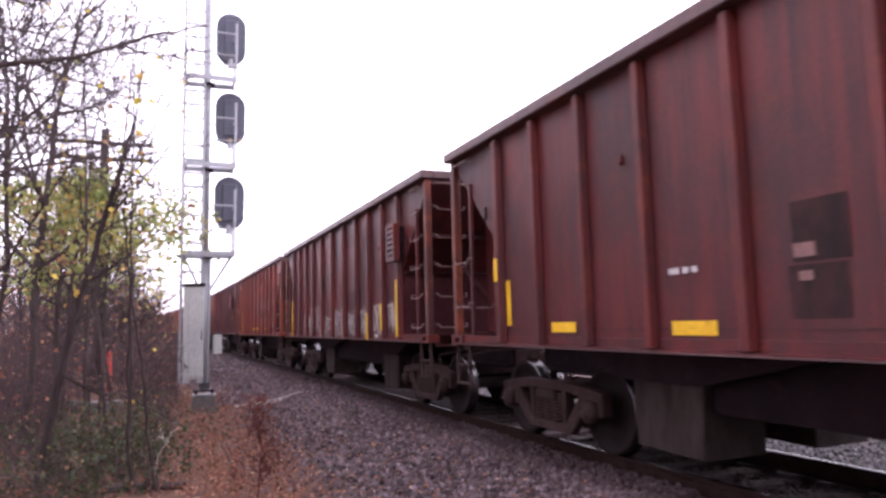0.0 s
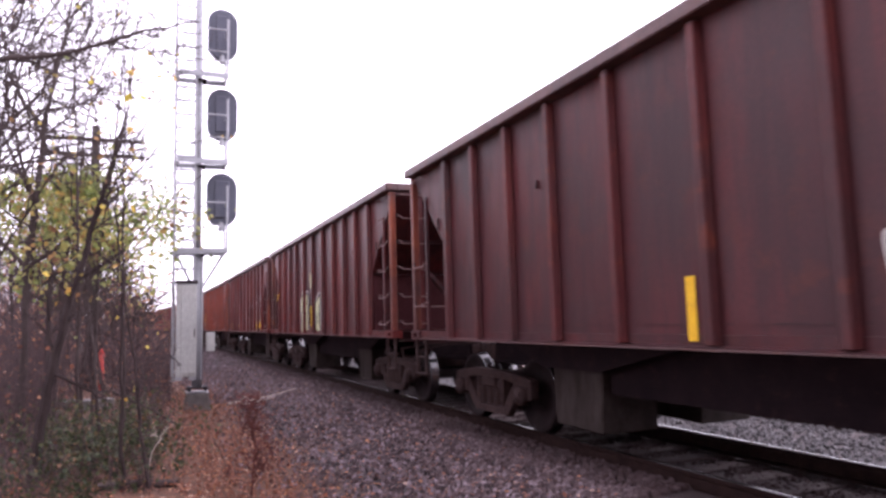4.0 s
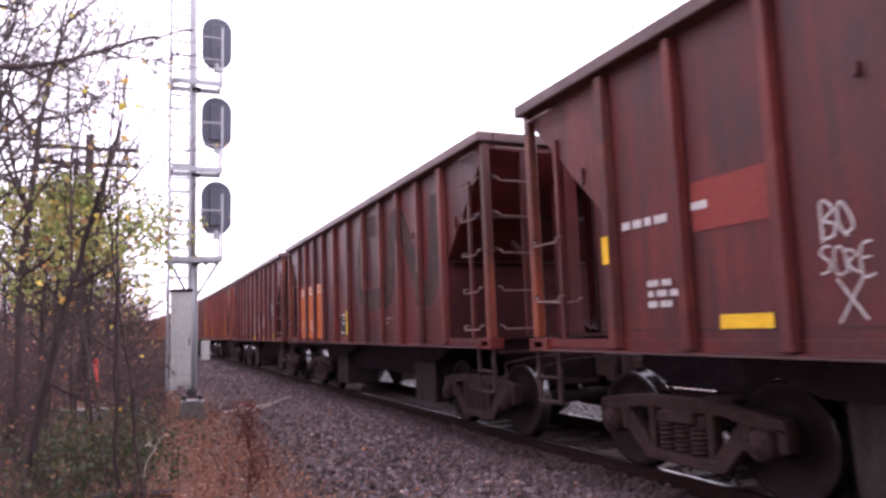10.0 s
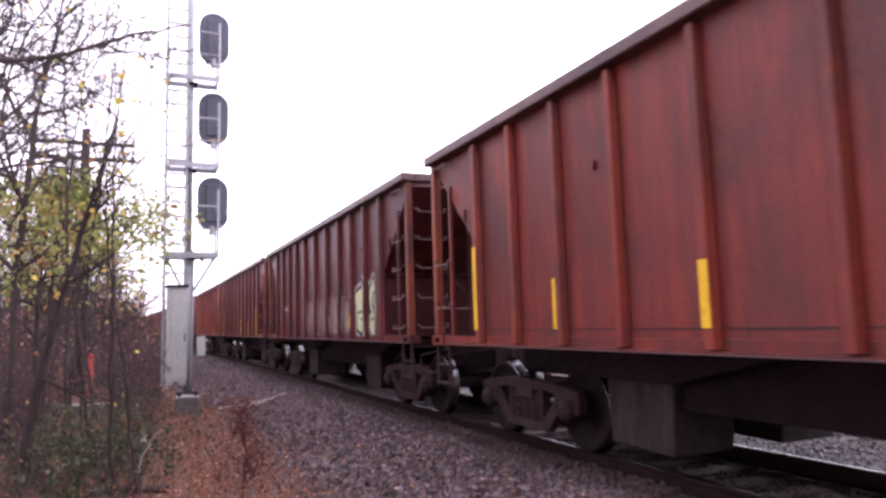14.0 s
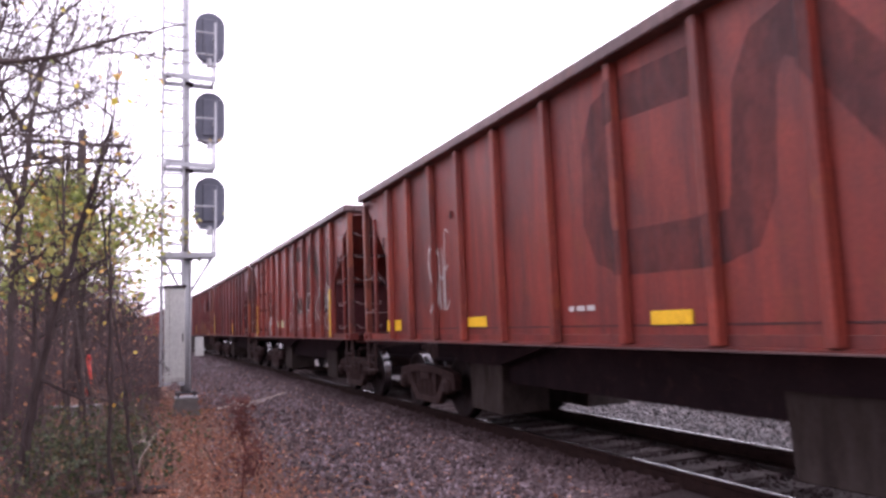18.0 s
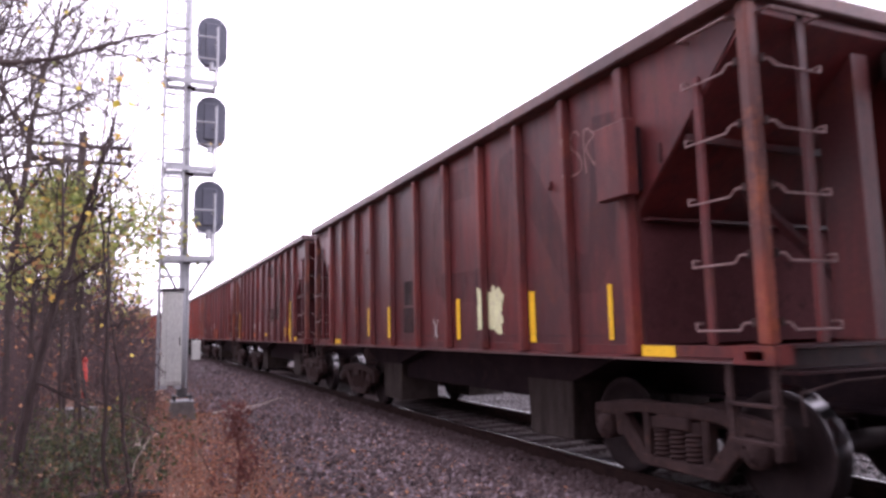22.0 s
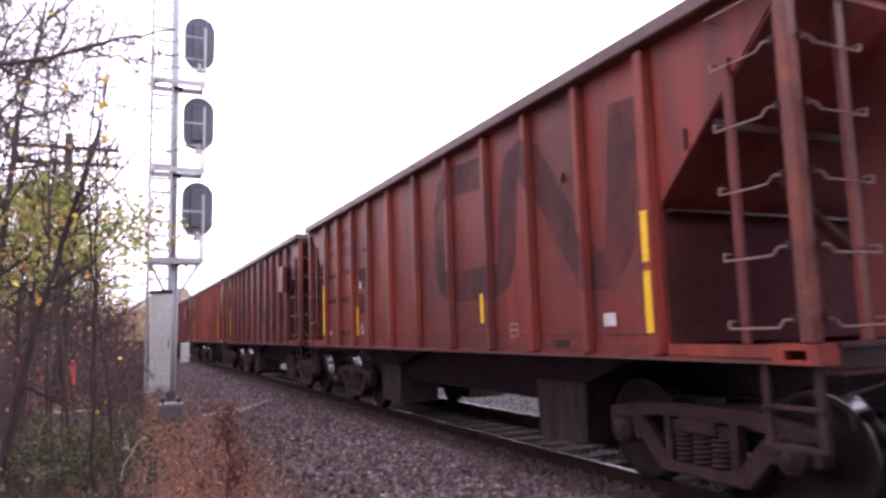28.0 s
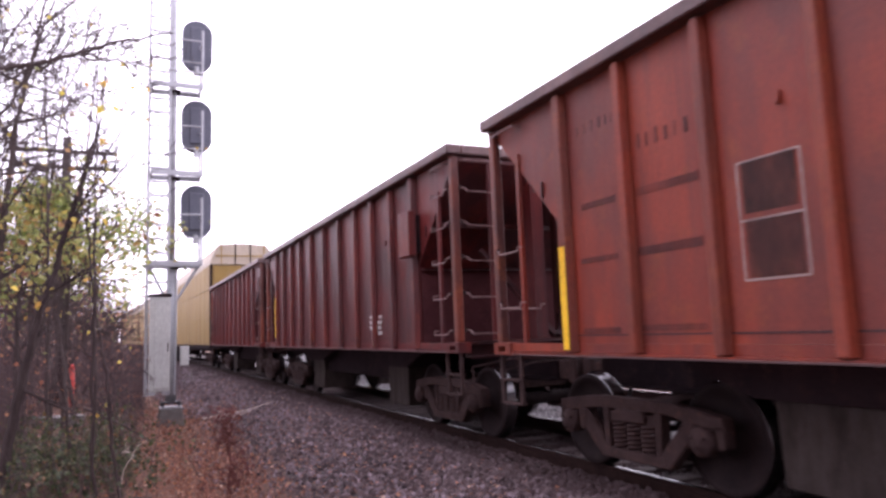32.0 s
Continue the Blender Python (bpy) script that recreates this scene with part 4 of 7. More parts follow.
def on_side(k, name, bm, mat, label=""):
    """Lay a painted mark on the wagon's flank; where it meets a rib it runs over the rib's face too."""
    us = [HALF - v.co.y for v in bm.verts]
    lo, hi = min(us), max(us)
    over = []
    for r in sorted({m * q for q in RIBS for m in (-1, 1)}):
        if lo < HALF - r + 0.05 and hi > HALF - r - 0.05:
            c = bm.copy()
            bmesh.ops.translate(c, vec=(-0.086, 0, 0), verts=c.verts[:])
            for y, nrm in ((r + 0.052, 1), (r - 0.052, -1)):
                bmesh.ops.bisect_plane(c, geom=c.verts[:] + c.edges[:] + c.faces[:], plane_co=(0, y, 0), plane_no=(0, nrm, 0), clear_outer=True)
            over.append(c)
    for c in over:
        if c.faces:
            part(name, c, mat, TRAIN[k][0])
        else:
            c.free()
    return part(name, bm, mat, TRAIN[k][0], label)


def at_side(u, z, off=0.004):
    """A place on the wagon's flank: u metres from its trailing end, z over the rail."""
    return Vector((-(SIDE + off), HALF - u, z))


def patch(k, u0, u1, z0, z1, mat, name="reflector_strip", off=0.004, label=""):
    bm = bmesh.new()
    if z1 < 1.31 and (u0 > 10.6 or u1 < 1.5):
        off = 0.048
    if u1 - u0 < 0.17:
        # a narrow strip sits either on a rib's face or on the sheet between ribs
        mid, half = HALF - (u0 + u1) / 2, (u1 - u0) / 2
        r = min((m * q for q in RIBS for m in (-1, 1)), key=lambda q: abs(q - mid))
        on_rib = abs(mid - r) < (0.22 if r < -4.5 else 0.07)
        if on_rib:
            half, lift = min(half, 0.045), off + 0.086
            mid = min(max(mid, r - 0.05 + half), r + 0.05 - half)
        else:
            lift = off
            mid = r + max(abs(mid - r), 0.09 + half) * (1 if mid > r else -1)
        box(bm, -(SIDE + lift + 0.003), -(SIDE + lift), mid - half, mid + half, z0, z1)
        return part(name, bm, mat, TRAIN[k][0], label)
    box(bm, -(SIDE + off + 0.003), -(SIDE + off), HALF - u1, HALF - u0, z0, z1)
    return on_side(k, name, bm, mat, label)


def ribbon(bm, pts, w, off):
    """A flat painted stroke through (u, z) points."""
    left, right, n = [], [], len(pts)
    for i, (u, z) in enumerate(pts):
        a, b = pts[max(i - 1, 0)], pts[min(i + 1, n - 1)]
        ln = math.hypot(b[0] - a[0], b[1] - a[1]) or 1e-6
        nu, nz = -(b[1] - a[1]) / ln * w, (b[0] - a[0]) / ln * w
        o = off + 0.002 * i / n
        left.append(bm.verts.new(at_side(u + nu, z + nz, o)))
        right.append(bm.verts.new(at_side(u - nu, z - nz, o)))
    for i in range(n - 1):
        bm.faces.new((left[i], left[i + 1], right[i + 1], right[i]))


def curved(pts, n=6):
    """A smooth run through the points."""
    out = []
    for i in range(len(pts) - 1):
        p = [Vector((*pts[min(max(i + j, 0), len(pts) - 1)], 0)) for j in (-1, 0, 1, 2)]
        for j in range(n):
            t = j / n
            v = 0.5 * (2 * p[1] + (p[2] - p[0]) * t + (2 * p[0] - 5 * p[1] + 4 * p[2] - p[3]) * t * t + (3 * p[1] - p[0] - 3 * p[2] + p[3]) * t ** 3)
            out.append((v.x, v.y))
    return out + [pts[-1]]


def tag(k, word, u0, u1, z0, z1, mat=None, w=0.0125, off=0.008):
    """Sprayed letters in single strokes, a little shaky and uneven in height."""
    rng = random.Random(k * 31 + len(word) + int(u0 * 10))
    cell = (u1 - u0) / len(word)
    for i, ch in enumerate(word):
        bm = bmesh.new()
        lift, tall, slant = rng.gauss(0, 0.04), rng.uniform(0.85, 1.1), rng.gauss(0, 0.08)
        for n, stroke in enumerate(GLYPH[ch].split(";")):
            pts = [tuple(map(float, p.split(","))) for p in stroke.split()]
            pts = [(a + slant * b + rng.gauss(0, 0.035), b * tall + lift + rng.gauss(0, 0.035)) for a, b in pts]
            ribbon(bm, [(u0 + cell * (i + 0.95 * a), z0 + (z1 - z0) * b) for a, b in curved(pts)], w * rng.uniform(0.85, 1.15), off + 0.003 * n)
        on_side(k, "graffiti_letter", bm, mat or WHITE)


def outline(k, u0, u1, z0, z1):
    bm = bmesh.new()
    zm = (z0 + z1) / 2
    for n, pts in enumerate(([(u0, z0), (u0, z1)], [(u1, z0), (u1, z1)], [(u0, z0), (u1, z0)], [(u0, z1), (u1, z1)], [(u0, zm), (u1, zm)])):
        ribbon(bm, pts, 0.007, 0.006 + 0.0006 * n)
    on_side(k, "stencil_frame", bm, FADED_LIGHT)


def small_print(k, u0, u1, z0, z1, mat=None):
    n = max(1, round((z1 - z0) / 0.09))
    rng = random.Random(int(u0 * 100) + k)
    for i in range(n):
        z = z0 + (i + 0.2) * (z1 - z0) / n
        u = u0
        while u < u1 - 0.04:
            w = rng.uniform(0.05, 0.16)
            patch(k, u, min(u + w, u1), z, z + 0.6 * (z1 - z0) / n, mat or WHITE, "stencil_bar", 0.0105)
            u += w + 0.04


def lettering(k, text, u, z, size, mat=None):
    cu = bpy.data.curves.new("lettering", "FONT")
    cu.body, cu.size = text, size
    tmp = bpy.data.objects.new("lettering", cu)
    me = bpy.data.meshes.new_from_object(tmp)
    bpy.data.objects.remove(tmp)
    me.transform(Matrix(((0, 0, -1, -(SIDE + 0.009)), (-1, 0, 0, HALF - u), (0, 1, 0, z), (0, 0, 0, 1))))
    me.materials.clear()
    me.materials.append(mat or LETTER)
    ob = new("lettering", me)
    ob.parent = TRAIN[k][0]


def splash(k, u0, u1, z0, z1, mat, name="paint_splash", off=0.005, spikes=9, seed=0):
    rng = random.Random(seed + k * 7 + int(u0 * 10))
    cu, cz, n = (u0 + u1) / 2, (z0 + z1) / 2, spikes * 4
    bm = bmesh.new()
    ring = []
    for i in range(n):
        a = 2 * math.pi * i / n
        r = rng.uniform(0.62, 1.0)
        c, s = math.cos(a), math.sin(a)
        q = 1 / max(abs(c), abs(s)) * 0.85
        ring.append(bm.verts.new(at_side(cu + (u1 - u0) / 2 * r * q * c, cz + (z1 - z0) / 2 * r * q * s, off)))
    mid = bm.verts.new(at_side(cu, cz, off))
    for i in range(n):
        bm.faces.new((ring[i], ring[(i + 1) % n], mid))
    on_side(k, name, bm, mat)


def blob(k, pts, mat, name, off, grow=0.0):
    ring = curved(pts + pts[:1], 5)[:-1]
    cu, cz = sum(p[0] for p in ring) / len(ring), sum(p[1] for p in ring) / len(ring)
    bm = bmesh.new()
    vs = []
    for u, z in ring:
        ln = math.hypot(u - cu, z - cz)
        vs.append(bm.verts.new(at_side(u + (u - cu) / ln * grow, max(1.23, z + (z - cz) / ln * grow), off)))
    mid = bm.verts.new(at_side(cu, cz, off))
    for i in range(len(vs)):
        bm.faces.new((vs[i], vs[(i + 1) % len(vs)], mid))
    on_side(k, name, bm, mat)


def mural(k, u0, u1, z0, z1):
    """One fat cream letter with a black outline inside a pale halo."""
    w, hh = u1 - u0, z1 - z0
    shape = [(u0 + w * a, z0 + hh * b) for a, b in ((0.12, 0.08), (0.05, 0.45), (0.0, 0.80), (0.45, 0.92), (0.95, 1.0), (1.0, 0.55), (0.92, 0.05), (0.5, 0.0))]
    blob(k, shape, WHITE, "graffiti_halo", 0.0045, 0.05)
    blob(k, shape, BLACKPAINT, "graffiti_outline", 0.006)
    blob(k, shape, CREAM, "graffiti_fill", 0.0075, -0.08)
    bm = bmesh.new()
    for n, pts in enumerate(([(0.85, 0.75), (0.55, 0.58), (0.85, 0.48)], [(0.25, 0.42), (0.55, 0.45)], [(0.45, 0.30), (0.8, 0.32)])):
        ribbon(bm, curved([(u0 + w * a, z0 + hh * b) for a, b in pts]), 0.022, 0.010 + 0.003 * n)
    on_side(k, "graffiti_stroke", bm, BLACKPAINT)


def word_bars(k, u0, u1, z0, z1):
    """Worn stencilled words, too faint to read."""
    rng = random.Random(int(u0 * 100) + k)
    rows = max(1, round((z1 - z0) / 0.26))
    for i in range(rows):
        z, u, hh = z0 + (i + 0.1) * (z1 - z0) / rows, u0, 0.7 * (z1 - z0) / rows
        while u < u1 - 0.05:
            a = rng.uniform(0.022, 0.045)
            patch(k, u, u + a, z, z + hh * rng.uniform(0.8, 1.0), GHOST, "stencil_bar", 0.005)
            u += a + rng.uniform(0.035, 0.075)


def scribble(k, u0, u1, z0, z1):
    """A faded tangle of pale strokes over a hazy fill."""
    rng = random.Random(k * 3 + int(u0))
    splash(k, u0, u1, z0, z1, FADED, "graffiti_fill", 0.005, 10, 3)
    for n in range(26):
        a = rng.uniform(u0, u1 - 0.2)
        pts = [(a + rng.uniform(-0.05, 0.35), z0 + (z1 - z0) * rng.random() ** 1.3) for i in range(4)]
        bm = bmesh.new()
        ribbon(bm, curved(pts), rng.uniform(0.006, 0.012), 0.008 + 0.0012 * n)
        on_side(k, "graffiti_stroke", bm, FADED_LIGHT)


def placard_box(k, u0=10.70, u1=11.12, z0=2.45, z1=3.08):
    bm = bmesh.new()
    box(bm, -(SIDE + 0.20), -(SIDE + 0.088), HALF - u1, HALF - u0, z0, z1)
    rounded(bm, 0.01)
    holder = part("tool_box", bm, RIB_PAINT[TONES[k]], TRAIN[k][0])
    for i in range(6 if k in (1, 7) else 0):
        bm = bmesh.new()
        z = z0 + 0.08 + 0.09 * i
        box(bm, -(SIDE + 0.204), -(SIDE + 0.201), HALF - u1 + 0.05, HALF - u0 - 0.08, z, z + 0.045)
        part("stencil_bar", bm, GREYPATCH, holder)
    bm = bmesh.new()
    for u in (u0 + 0.05, u1 - 0.08):
        box(bm, -(SIDE + 0.087), -(SIDE + 0.004), HALF - u - 0.03, HALF - u, z0 + 0.05, z1 - 0.05)
    part("mounting_bracket", bm, STEEL_DARK, holder)


def faded_emblem(k):
    """The big worn railway emblem: one bent band of grey paint."""
    for n, path in enumerate(([(8.10, 3.22), (7.30, 3.26), (7.0, 3.18), (6.90, 2.95), (6.86, 2.25), (6.95, 2.03), (7.2, 1.94), (8.25, 1.92), (8.50, 1.98), (8.60, 2.2), (8.68, 2.95), (8.80, 3.17), (8.97, 3.22), (9.16, 3.10), (9.92, 2.04), (10.10, 1.90), (10.32, 1.88), (10.47, 2.05), (10.62, 3.28)],)):
        bm = bmesh.new()
        w = 0.19
        left, right = [], []
        for i, (u, z) in enumerate(path):
            a, b = path[max(i - 1, 0)], path[min(i + 1, len(path) - 1)]
            ln = math.hypot(b[0] - a[0], b[1] - a[1])
            nu, nz = -(b[1] - a[1]) / ln * w, (b[0] - a[0]) / ln * w
            left.append(bm.verts.new(at_side(u + nu, z + nz, 0.004 + 0.0006 * n)))
            right.append(bm.verts.new(at_side(u - nu, z - nz, 0.004 + 0.0006 * n)))
        for i in range(len(path) - 1):
            bm.faces.new((left[i], left[i + 1], right[i + 1], right[i]))
        on_side(k, "faded_emblem_band", bm, EMBLEM["strong" if k in (6, 8, 14, 17) else "faint" if k in (1, 5, 7, 9, 10, 15, 16, 21) else "half"], "worn grey painted band")


for k in (1, 2, 5, 6, 7, 8, 9, 10, 13, 14, 15, 16, 17, 20, 21, 22):
    faded_emblem(k)
for k in (1, 3, 7, 16, 21, 23):
    placard_box(k)
patch(0, 1.355, 1.445, 1.89, 2.16, YELLOW, off=0.008)
patch(0, 1.50, 1.60, 1.37, 1.89, YELLOW, off=0.008)
patch(0, 2.47, 2.92, 1.30, 1.40, YELLOW, off=0.008)
patch(0, 4.29, 4.77, 1.28, 1.39, YELLOW, off=0.008)
small_print(0, 4.29, 4.68, 1.74, 1.82)
patch(0, 5.46, 5.87, 1.75, 2.14, GREYPATCH, "stencil_panel", 0.006)
patch(0, 5.42, 5.84, 1.39, 1.73, GREYPATCH, "stencil_panel", 0.006)
patch(0, 5.47, 5.63, 1.78, 1.87, FADED, "paint_patch", 0.010)
patch(0, 5.50, 5.60, 1.63, 1.69, FADED, "paint_patch", 0.010)
patch(1, 1.355, 1.445, 1.17, 2.17, YELLOW, off=0.008)
patch(1, 2.75, 2.85, 1.17, 1.70, YELLOW, off=0.008)
patch(1, 4.76, 4.85, 1.17, 1.68, YELLOW, off=0.008)
patch(1, 7.03, 7.12, 1.46, 1.70, YELLOW, off=0.008)
patch(1, 9.04, 9.14, 1.14, 1.65, YELLOW, off=0.008)
tag(1, "P0", 3.15, 3.66, 1.24, 1.74, w=0.017)
tag(1, "DR", 4.03, 4.73, 1.29, 1.85, w=0.017)
tag(1, "DRE", 5.09, 5.82, 1.18, 1.64, w=0.017)
tag(1, "P0ST", 6.27, 6.98, 1.20, 1.77, w=0.017)
tag(1, "P0ST", 7.45, 8.11, 1.25, 1.66, w=0.017)
tag(1, "TOE", 8.36, 9.04, 1.26, 1.71, w=0.017)
patch(1, 9.35, 9.57, 1.19, 1.25, WHITE, "paint_patch", 0.01)
patch(1, 9.92, 10.03, 1.32, 1.80, YELLOW, off=0.008)
patch(1, 10.76, 10.87, 1.21, 2.16, YELLOW, off=0.008)
tag(1, "DRE", 9.31, 9.92, 1.27, 1.74, w=0.017)
tag(1, "TOE", 10.18, 10.76, 1.35, 1.77, w=0.017)
patch(2, 5.14, 5.62, 1.34, 1.42, YELLOW, off=0.008)
patch(2, 6.21, 6.77, 1.34, 1.45, YELLOW, off=0.008)
patch(2, 8.49, 8.85, 1.33, 1.44, YELLOW, off=0.008)
patch(2, 10.04, 10.29, 1.31, 1.38, GREYPATCH, "stencil_panel", 0.006)
tag(2, "G", 6.19, 6.66, 1.81, 2.36)
tag(2, "U", 7.31, 7.72, 1.78, 2.41)
tag(2, "E", 8.36, 8.75, 1.58, 2.46)
tag(2, "S", 9.28, 9.76, 1.51, 2.35)
tag(2, "Z", 10.02, 10.72, 1.57, 2.37)
patch(2, 1.44, 1.54, 1.30, 2.13, YELLOW, off=0.008)
patch(2, 3.42, 3.77, 1.18, 1.27, YELLOW, off=0.008)
patch(2, 3.42, 3.85, 2.13, 2.48, GREYPATCH, "stencil_panel", 0.006)
patch(2, 3.43, 3.82, 1.70, 2.06, GREYPATCH, "stencil_panel", 0.006)
patch(2, 2.41, 3.04, 2.41, 2.50, GHOST, "stencil_bar", 0.007)
patch(2, 2.36, 3.02, 1.92, 1.99, GHOST, "stencil_bar", 0.007)
patch(2, 1.53, 2.12, 2.41, 2.50, GHOST, "stencil_bar", 0.007)
patch(2, 1.55, 2.13, 1.98, 2.06, GHOST, "stencil_bar", 0.007)
patch(2, 1.55, 2.88, 1.38, 1.49, GHOST, "stencil_bar", 0.007)
word_bars(2, 1.59, 2.13, 2.82, 3.39)
word_bars(2, 2.41, 3.02, 2.70, 3.35)
patch(3, 10.93, 11.02, 1.85, 2.15, YELLOW, off=0.008)
patch(3, 8.59, 9.04, 1.42, 1.52, YELLOW, off=0.008)
patch(3, 5.87, 5.97, 1.20, 1.69, YELLOW, off=0.008)
patch(3, 11.72, 11.87, 1.21, 1.26, WHITE, "paint_patch", 0.01)
tag(3, "P0Z", 7.48, 8.17, 1.44, 1.81)
tag(3, "BONE", 10.29, 10.90, 1.22, 1.65)
patch(4, 6.15, 6.25, 1.33, 1.84, YELLOW, off=0.008)
patch(4, 3.90, 3.97, 1.18, 1.85, YELLOW, off=0.008)
patch(4, 1.355, 1.445, 2.14, 2.34, YELLOW, off=0.008)
patch(4, 5.51, 6.04, 1.39, 2.16, GREYPATCH, "stencil_panel", 0.006)
mural(4, 4.45, 5.39, 1.15, 2.20)
mural(4, 6.24, 6.74, 1.15, 2.11)
splash(4, 5.48, 6.19, 2.21, 2.76, CREAM)
tag(5, "C", 1.58, 2.00, 1.52, 2.18)
tag(5, "W", 2.17, 2.99, 1.54, 2.45)
tag(5, "J", 3.51, 4.48, 1.40, 2.44, w=0.020)
tag(5, "PDQ", 4.50, 4.96, 1.58, 2.05)
patch(5, 1.47, 2.01, 1.32, 1.52, YELLOW, off=0.008)
patch(5, 4.29, 4.54, 1.35, 1.44, YELLOW, off=0.008)
splash(5, 3.60, 4.15, 1.98, 2.08, CREAM)
tag(5, "U", 3.64, 3.78, 1.60, 1.77)
tag(5, "U", 4.10, 4.22, 1.64, 1.78)
tag(5, "S", 1.82, 2.05, 2.04, 2.39)
splash(5, 3.34, 3.50, 1.23, 1.34, CREAM)
tag(5, "SRES", 9.92, 10.40, 1.53, 2.45)
patch(5, 9.97, 10.42, 1.28, 1.51, YELLOW, off=0.008)
patch(5, 9.03, 9.27, 1.17, 1.24, WHITE, "paint_patch", 0.01)
tag(5, "D", 7.19, 7.49, 1.38, 2.25)
tag(5, "C", 8.12, 8.58, 1.36, 2.13)
tag(5, "C", 9.02, 9.53, 1.33, 2.20)
patch(6, 6.24, 7.02, 1.16, 1.54, ORANGE, "stencil_panel", 0.006)
patch(6, 3.29, 3.67, 1.28, 1.63, ORANGE, "stencil_panel", 0.006)
patch(6, 7.71, 7.80, 1.31, 1.64, YELLOW, off=0.008)
patch(6, 2.47, 2.56, 1.54, 1.99, YELLOW, off=0.008)
patch(6, 4.40, 4.50, 1.57, 2.02, YELLOW, off=0.008)
patch(6, 1.355, 1.445, 1.46, 2.23, YELLOW, off=0.008)
tag(6, "DRE", 6.29, 7.05, 1.54, 1.93)
tag(6, "TOE", 7.30, 8.17, 1.50, 2.13)
patch(6, 5.48, 5.90, 1.79, 2.16, GREYPATCH, "stencil_panel", 0.006)
patch(6, 5.45, 5.87, 1.44, 1.77, GREYPATCH, "stencil_panel", 0.006)
tag(6, "P0ST", 8.49, 9.04, 1.41, 1.70, BLUEPAINT, 0.018)
patch(6, 8.70, 8.92, 1.31, 1.59, ORANGE, "stencil_panel", 0.006)
small_print(6, 6.48, 6.81, 1.33, 1.51)
patch(7, 1.355, 1.445, 1.90, 2.14, YELLOW, off=0.008)
patch(7, 2.57, 3.03, 1.33, 1.43, YELLOW, off=0.008)
patch(7, 2.37, 3.09, 2.05, 2.42, REDPATCH, "paint_patch", 0.0045)
tag(7, "B0", 3.44, 3.66, 1.86, 2.06, w=0.008)
tag(7, "SCRE", 3.40, 3.76, 1.64, 1.80, w=0.006)
tag(7, "X", 3.50, 3.72, 1.38, 1.60, w=0.008)
small_print(7, 1.54, 2.11, 2.15, 2.26)
small_print(7, 2.36, 2.58, 2.19, 2.29)
small_print(7, 1.82, 2.17, 1.49, 1.74)
outline(7, 5.26, 5.79, 1.35, 2.17)
patch(7, 7.46, 7.98, 1.30, 1.42, YELLOW, off=0.008)
patch(7, 9.33, 9.82, 1.30, 1.42, YELLOW, off=0.008)
patch(7, 4.13, 4.64, 1.31, 1.43, YELLOW, off=0.008)
patch(7, 10.35, 10.58, 1.31, 1.36, WHITE, "paint_patch", 0.01)
patch(8, 5.39, 5.76, 1.30, 1.74, BLACKPAINT, "stencil_panel", 0.006)
for u, z, n in ((5.42, 1.70, 0.06), (5.54, 1.70, 0.18), (5.58, 1.62, 0.10), (5.55, 1.53, 0.15), (5.43, 1.34, 0.10), (5.56, 1.34, 0.08)):
    patch(8, u, u + n, z, z + 0.035, LETTER, "stencil_bar", 0.0105)
patch(8, 6.14, 6.24, 1.32, 1.79, YELLOW, off=0.008)
tag(9, "C", 3.04, 3.46, 1.35, 2.23)
tag(9, "RL", 4.05, 5.36, 1.35, 2.24)
tag(9, "DQMS", 6.23, 8.17, 1.30, 1.99, w=0.020)
tag(9, "DONE", 8.39, 8.98, 1.55, 1.96, w=0.020)
patch(9, 6.27, 6.75, 1.18, 1.28, YELLOW, off=0.008)
patch(9, 8.46, 8.90, 1.17, 1.27, YELLOW, off=0.008)
patch(9, 10.31, 10.78, 1.17, 1.39, YELLOW, off=0.008)
tag(9, "RIZC", 10.14, 10.86, 1.95, 2.28, w=0.026)
tag(9, "SESASESA", 10.15, 10.79, 1.67, 1.89, FADED_LIGHT, 0.006)
tag(9, "RSEARSEA", 10.15, 10.75, 1.45, 1.66, FADED_LIGHT, 0.006)
patch(9, 9.54, 9.76, 1.19, 1.26, GREYPATCH, "stencil_panel", 0.006)
patch(9, 1.66, 2.12, 1.28, 1.40, YELLOW, off=0.008)
patch(9, 1.68, 2.11, 1.15, 1.27, YELLOW, off=0.008)
patch(10, 1.355, 1.445, 1.33, 2.32, YELLOW, off=0.008)
patch(10, 2.96, 3.05, 1.33, 1.83, YELLOW, off=0.008)
patch(10, 5.03, 5.13, 1.33, 1.82, YELLOW, off=0.008)
patch(10, 10.70, 10.80, 1.31, 2.31, YELLOW, off=0.008)
patch(10, 8.73, 8.84, 1.48, 1.84, YELLOW, off=0.008)
patch(10, 6.67, 6.77, 1.35, 1.83, YELLOW, off=0.008)
scribble(11, 4.74, 7.07, 1.25, 2.11)
scribble(11, 7.15, 8.51, 1.28, 2.08)
scribble(11, 8.51, 8.89, 1.30, 1.95)
patch(11, 9.17, 9.23, 1.39, 1.64, YELLOW, off=0.008)
patch(11, 7.10, 7.16, 1.51, 1.69, YELLOW, off=0.008)
small_print(11, 2.39, 2.86, 1.86, 1.99)
mural(11, 9.23, 10.08, 1.22, 2.26)
mural(11, 10.10, 10.44, 1.18, 2.29)
patch(12, 1.355, 1.445, 1.20, 2.18, YELLOW, off=0.008)
patch(12, 1.92, 2.02, 1.16, 1.70, YELLOW, off=0.008)
patch(12, 3.89, 3.99, 1.17, 1.66, YELLOW, off=0.008)
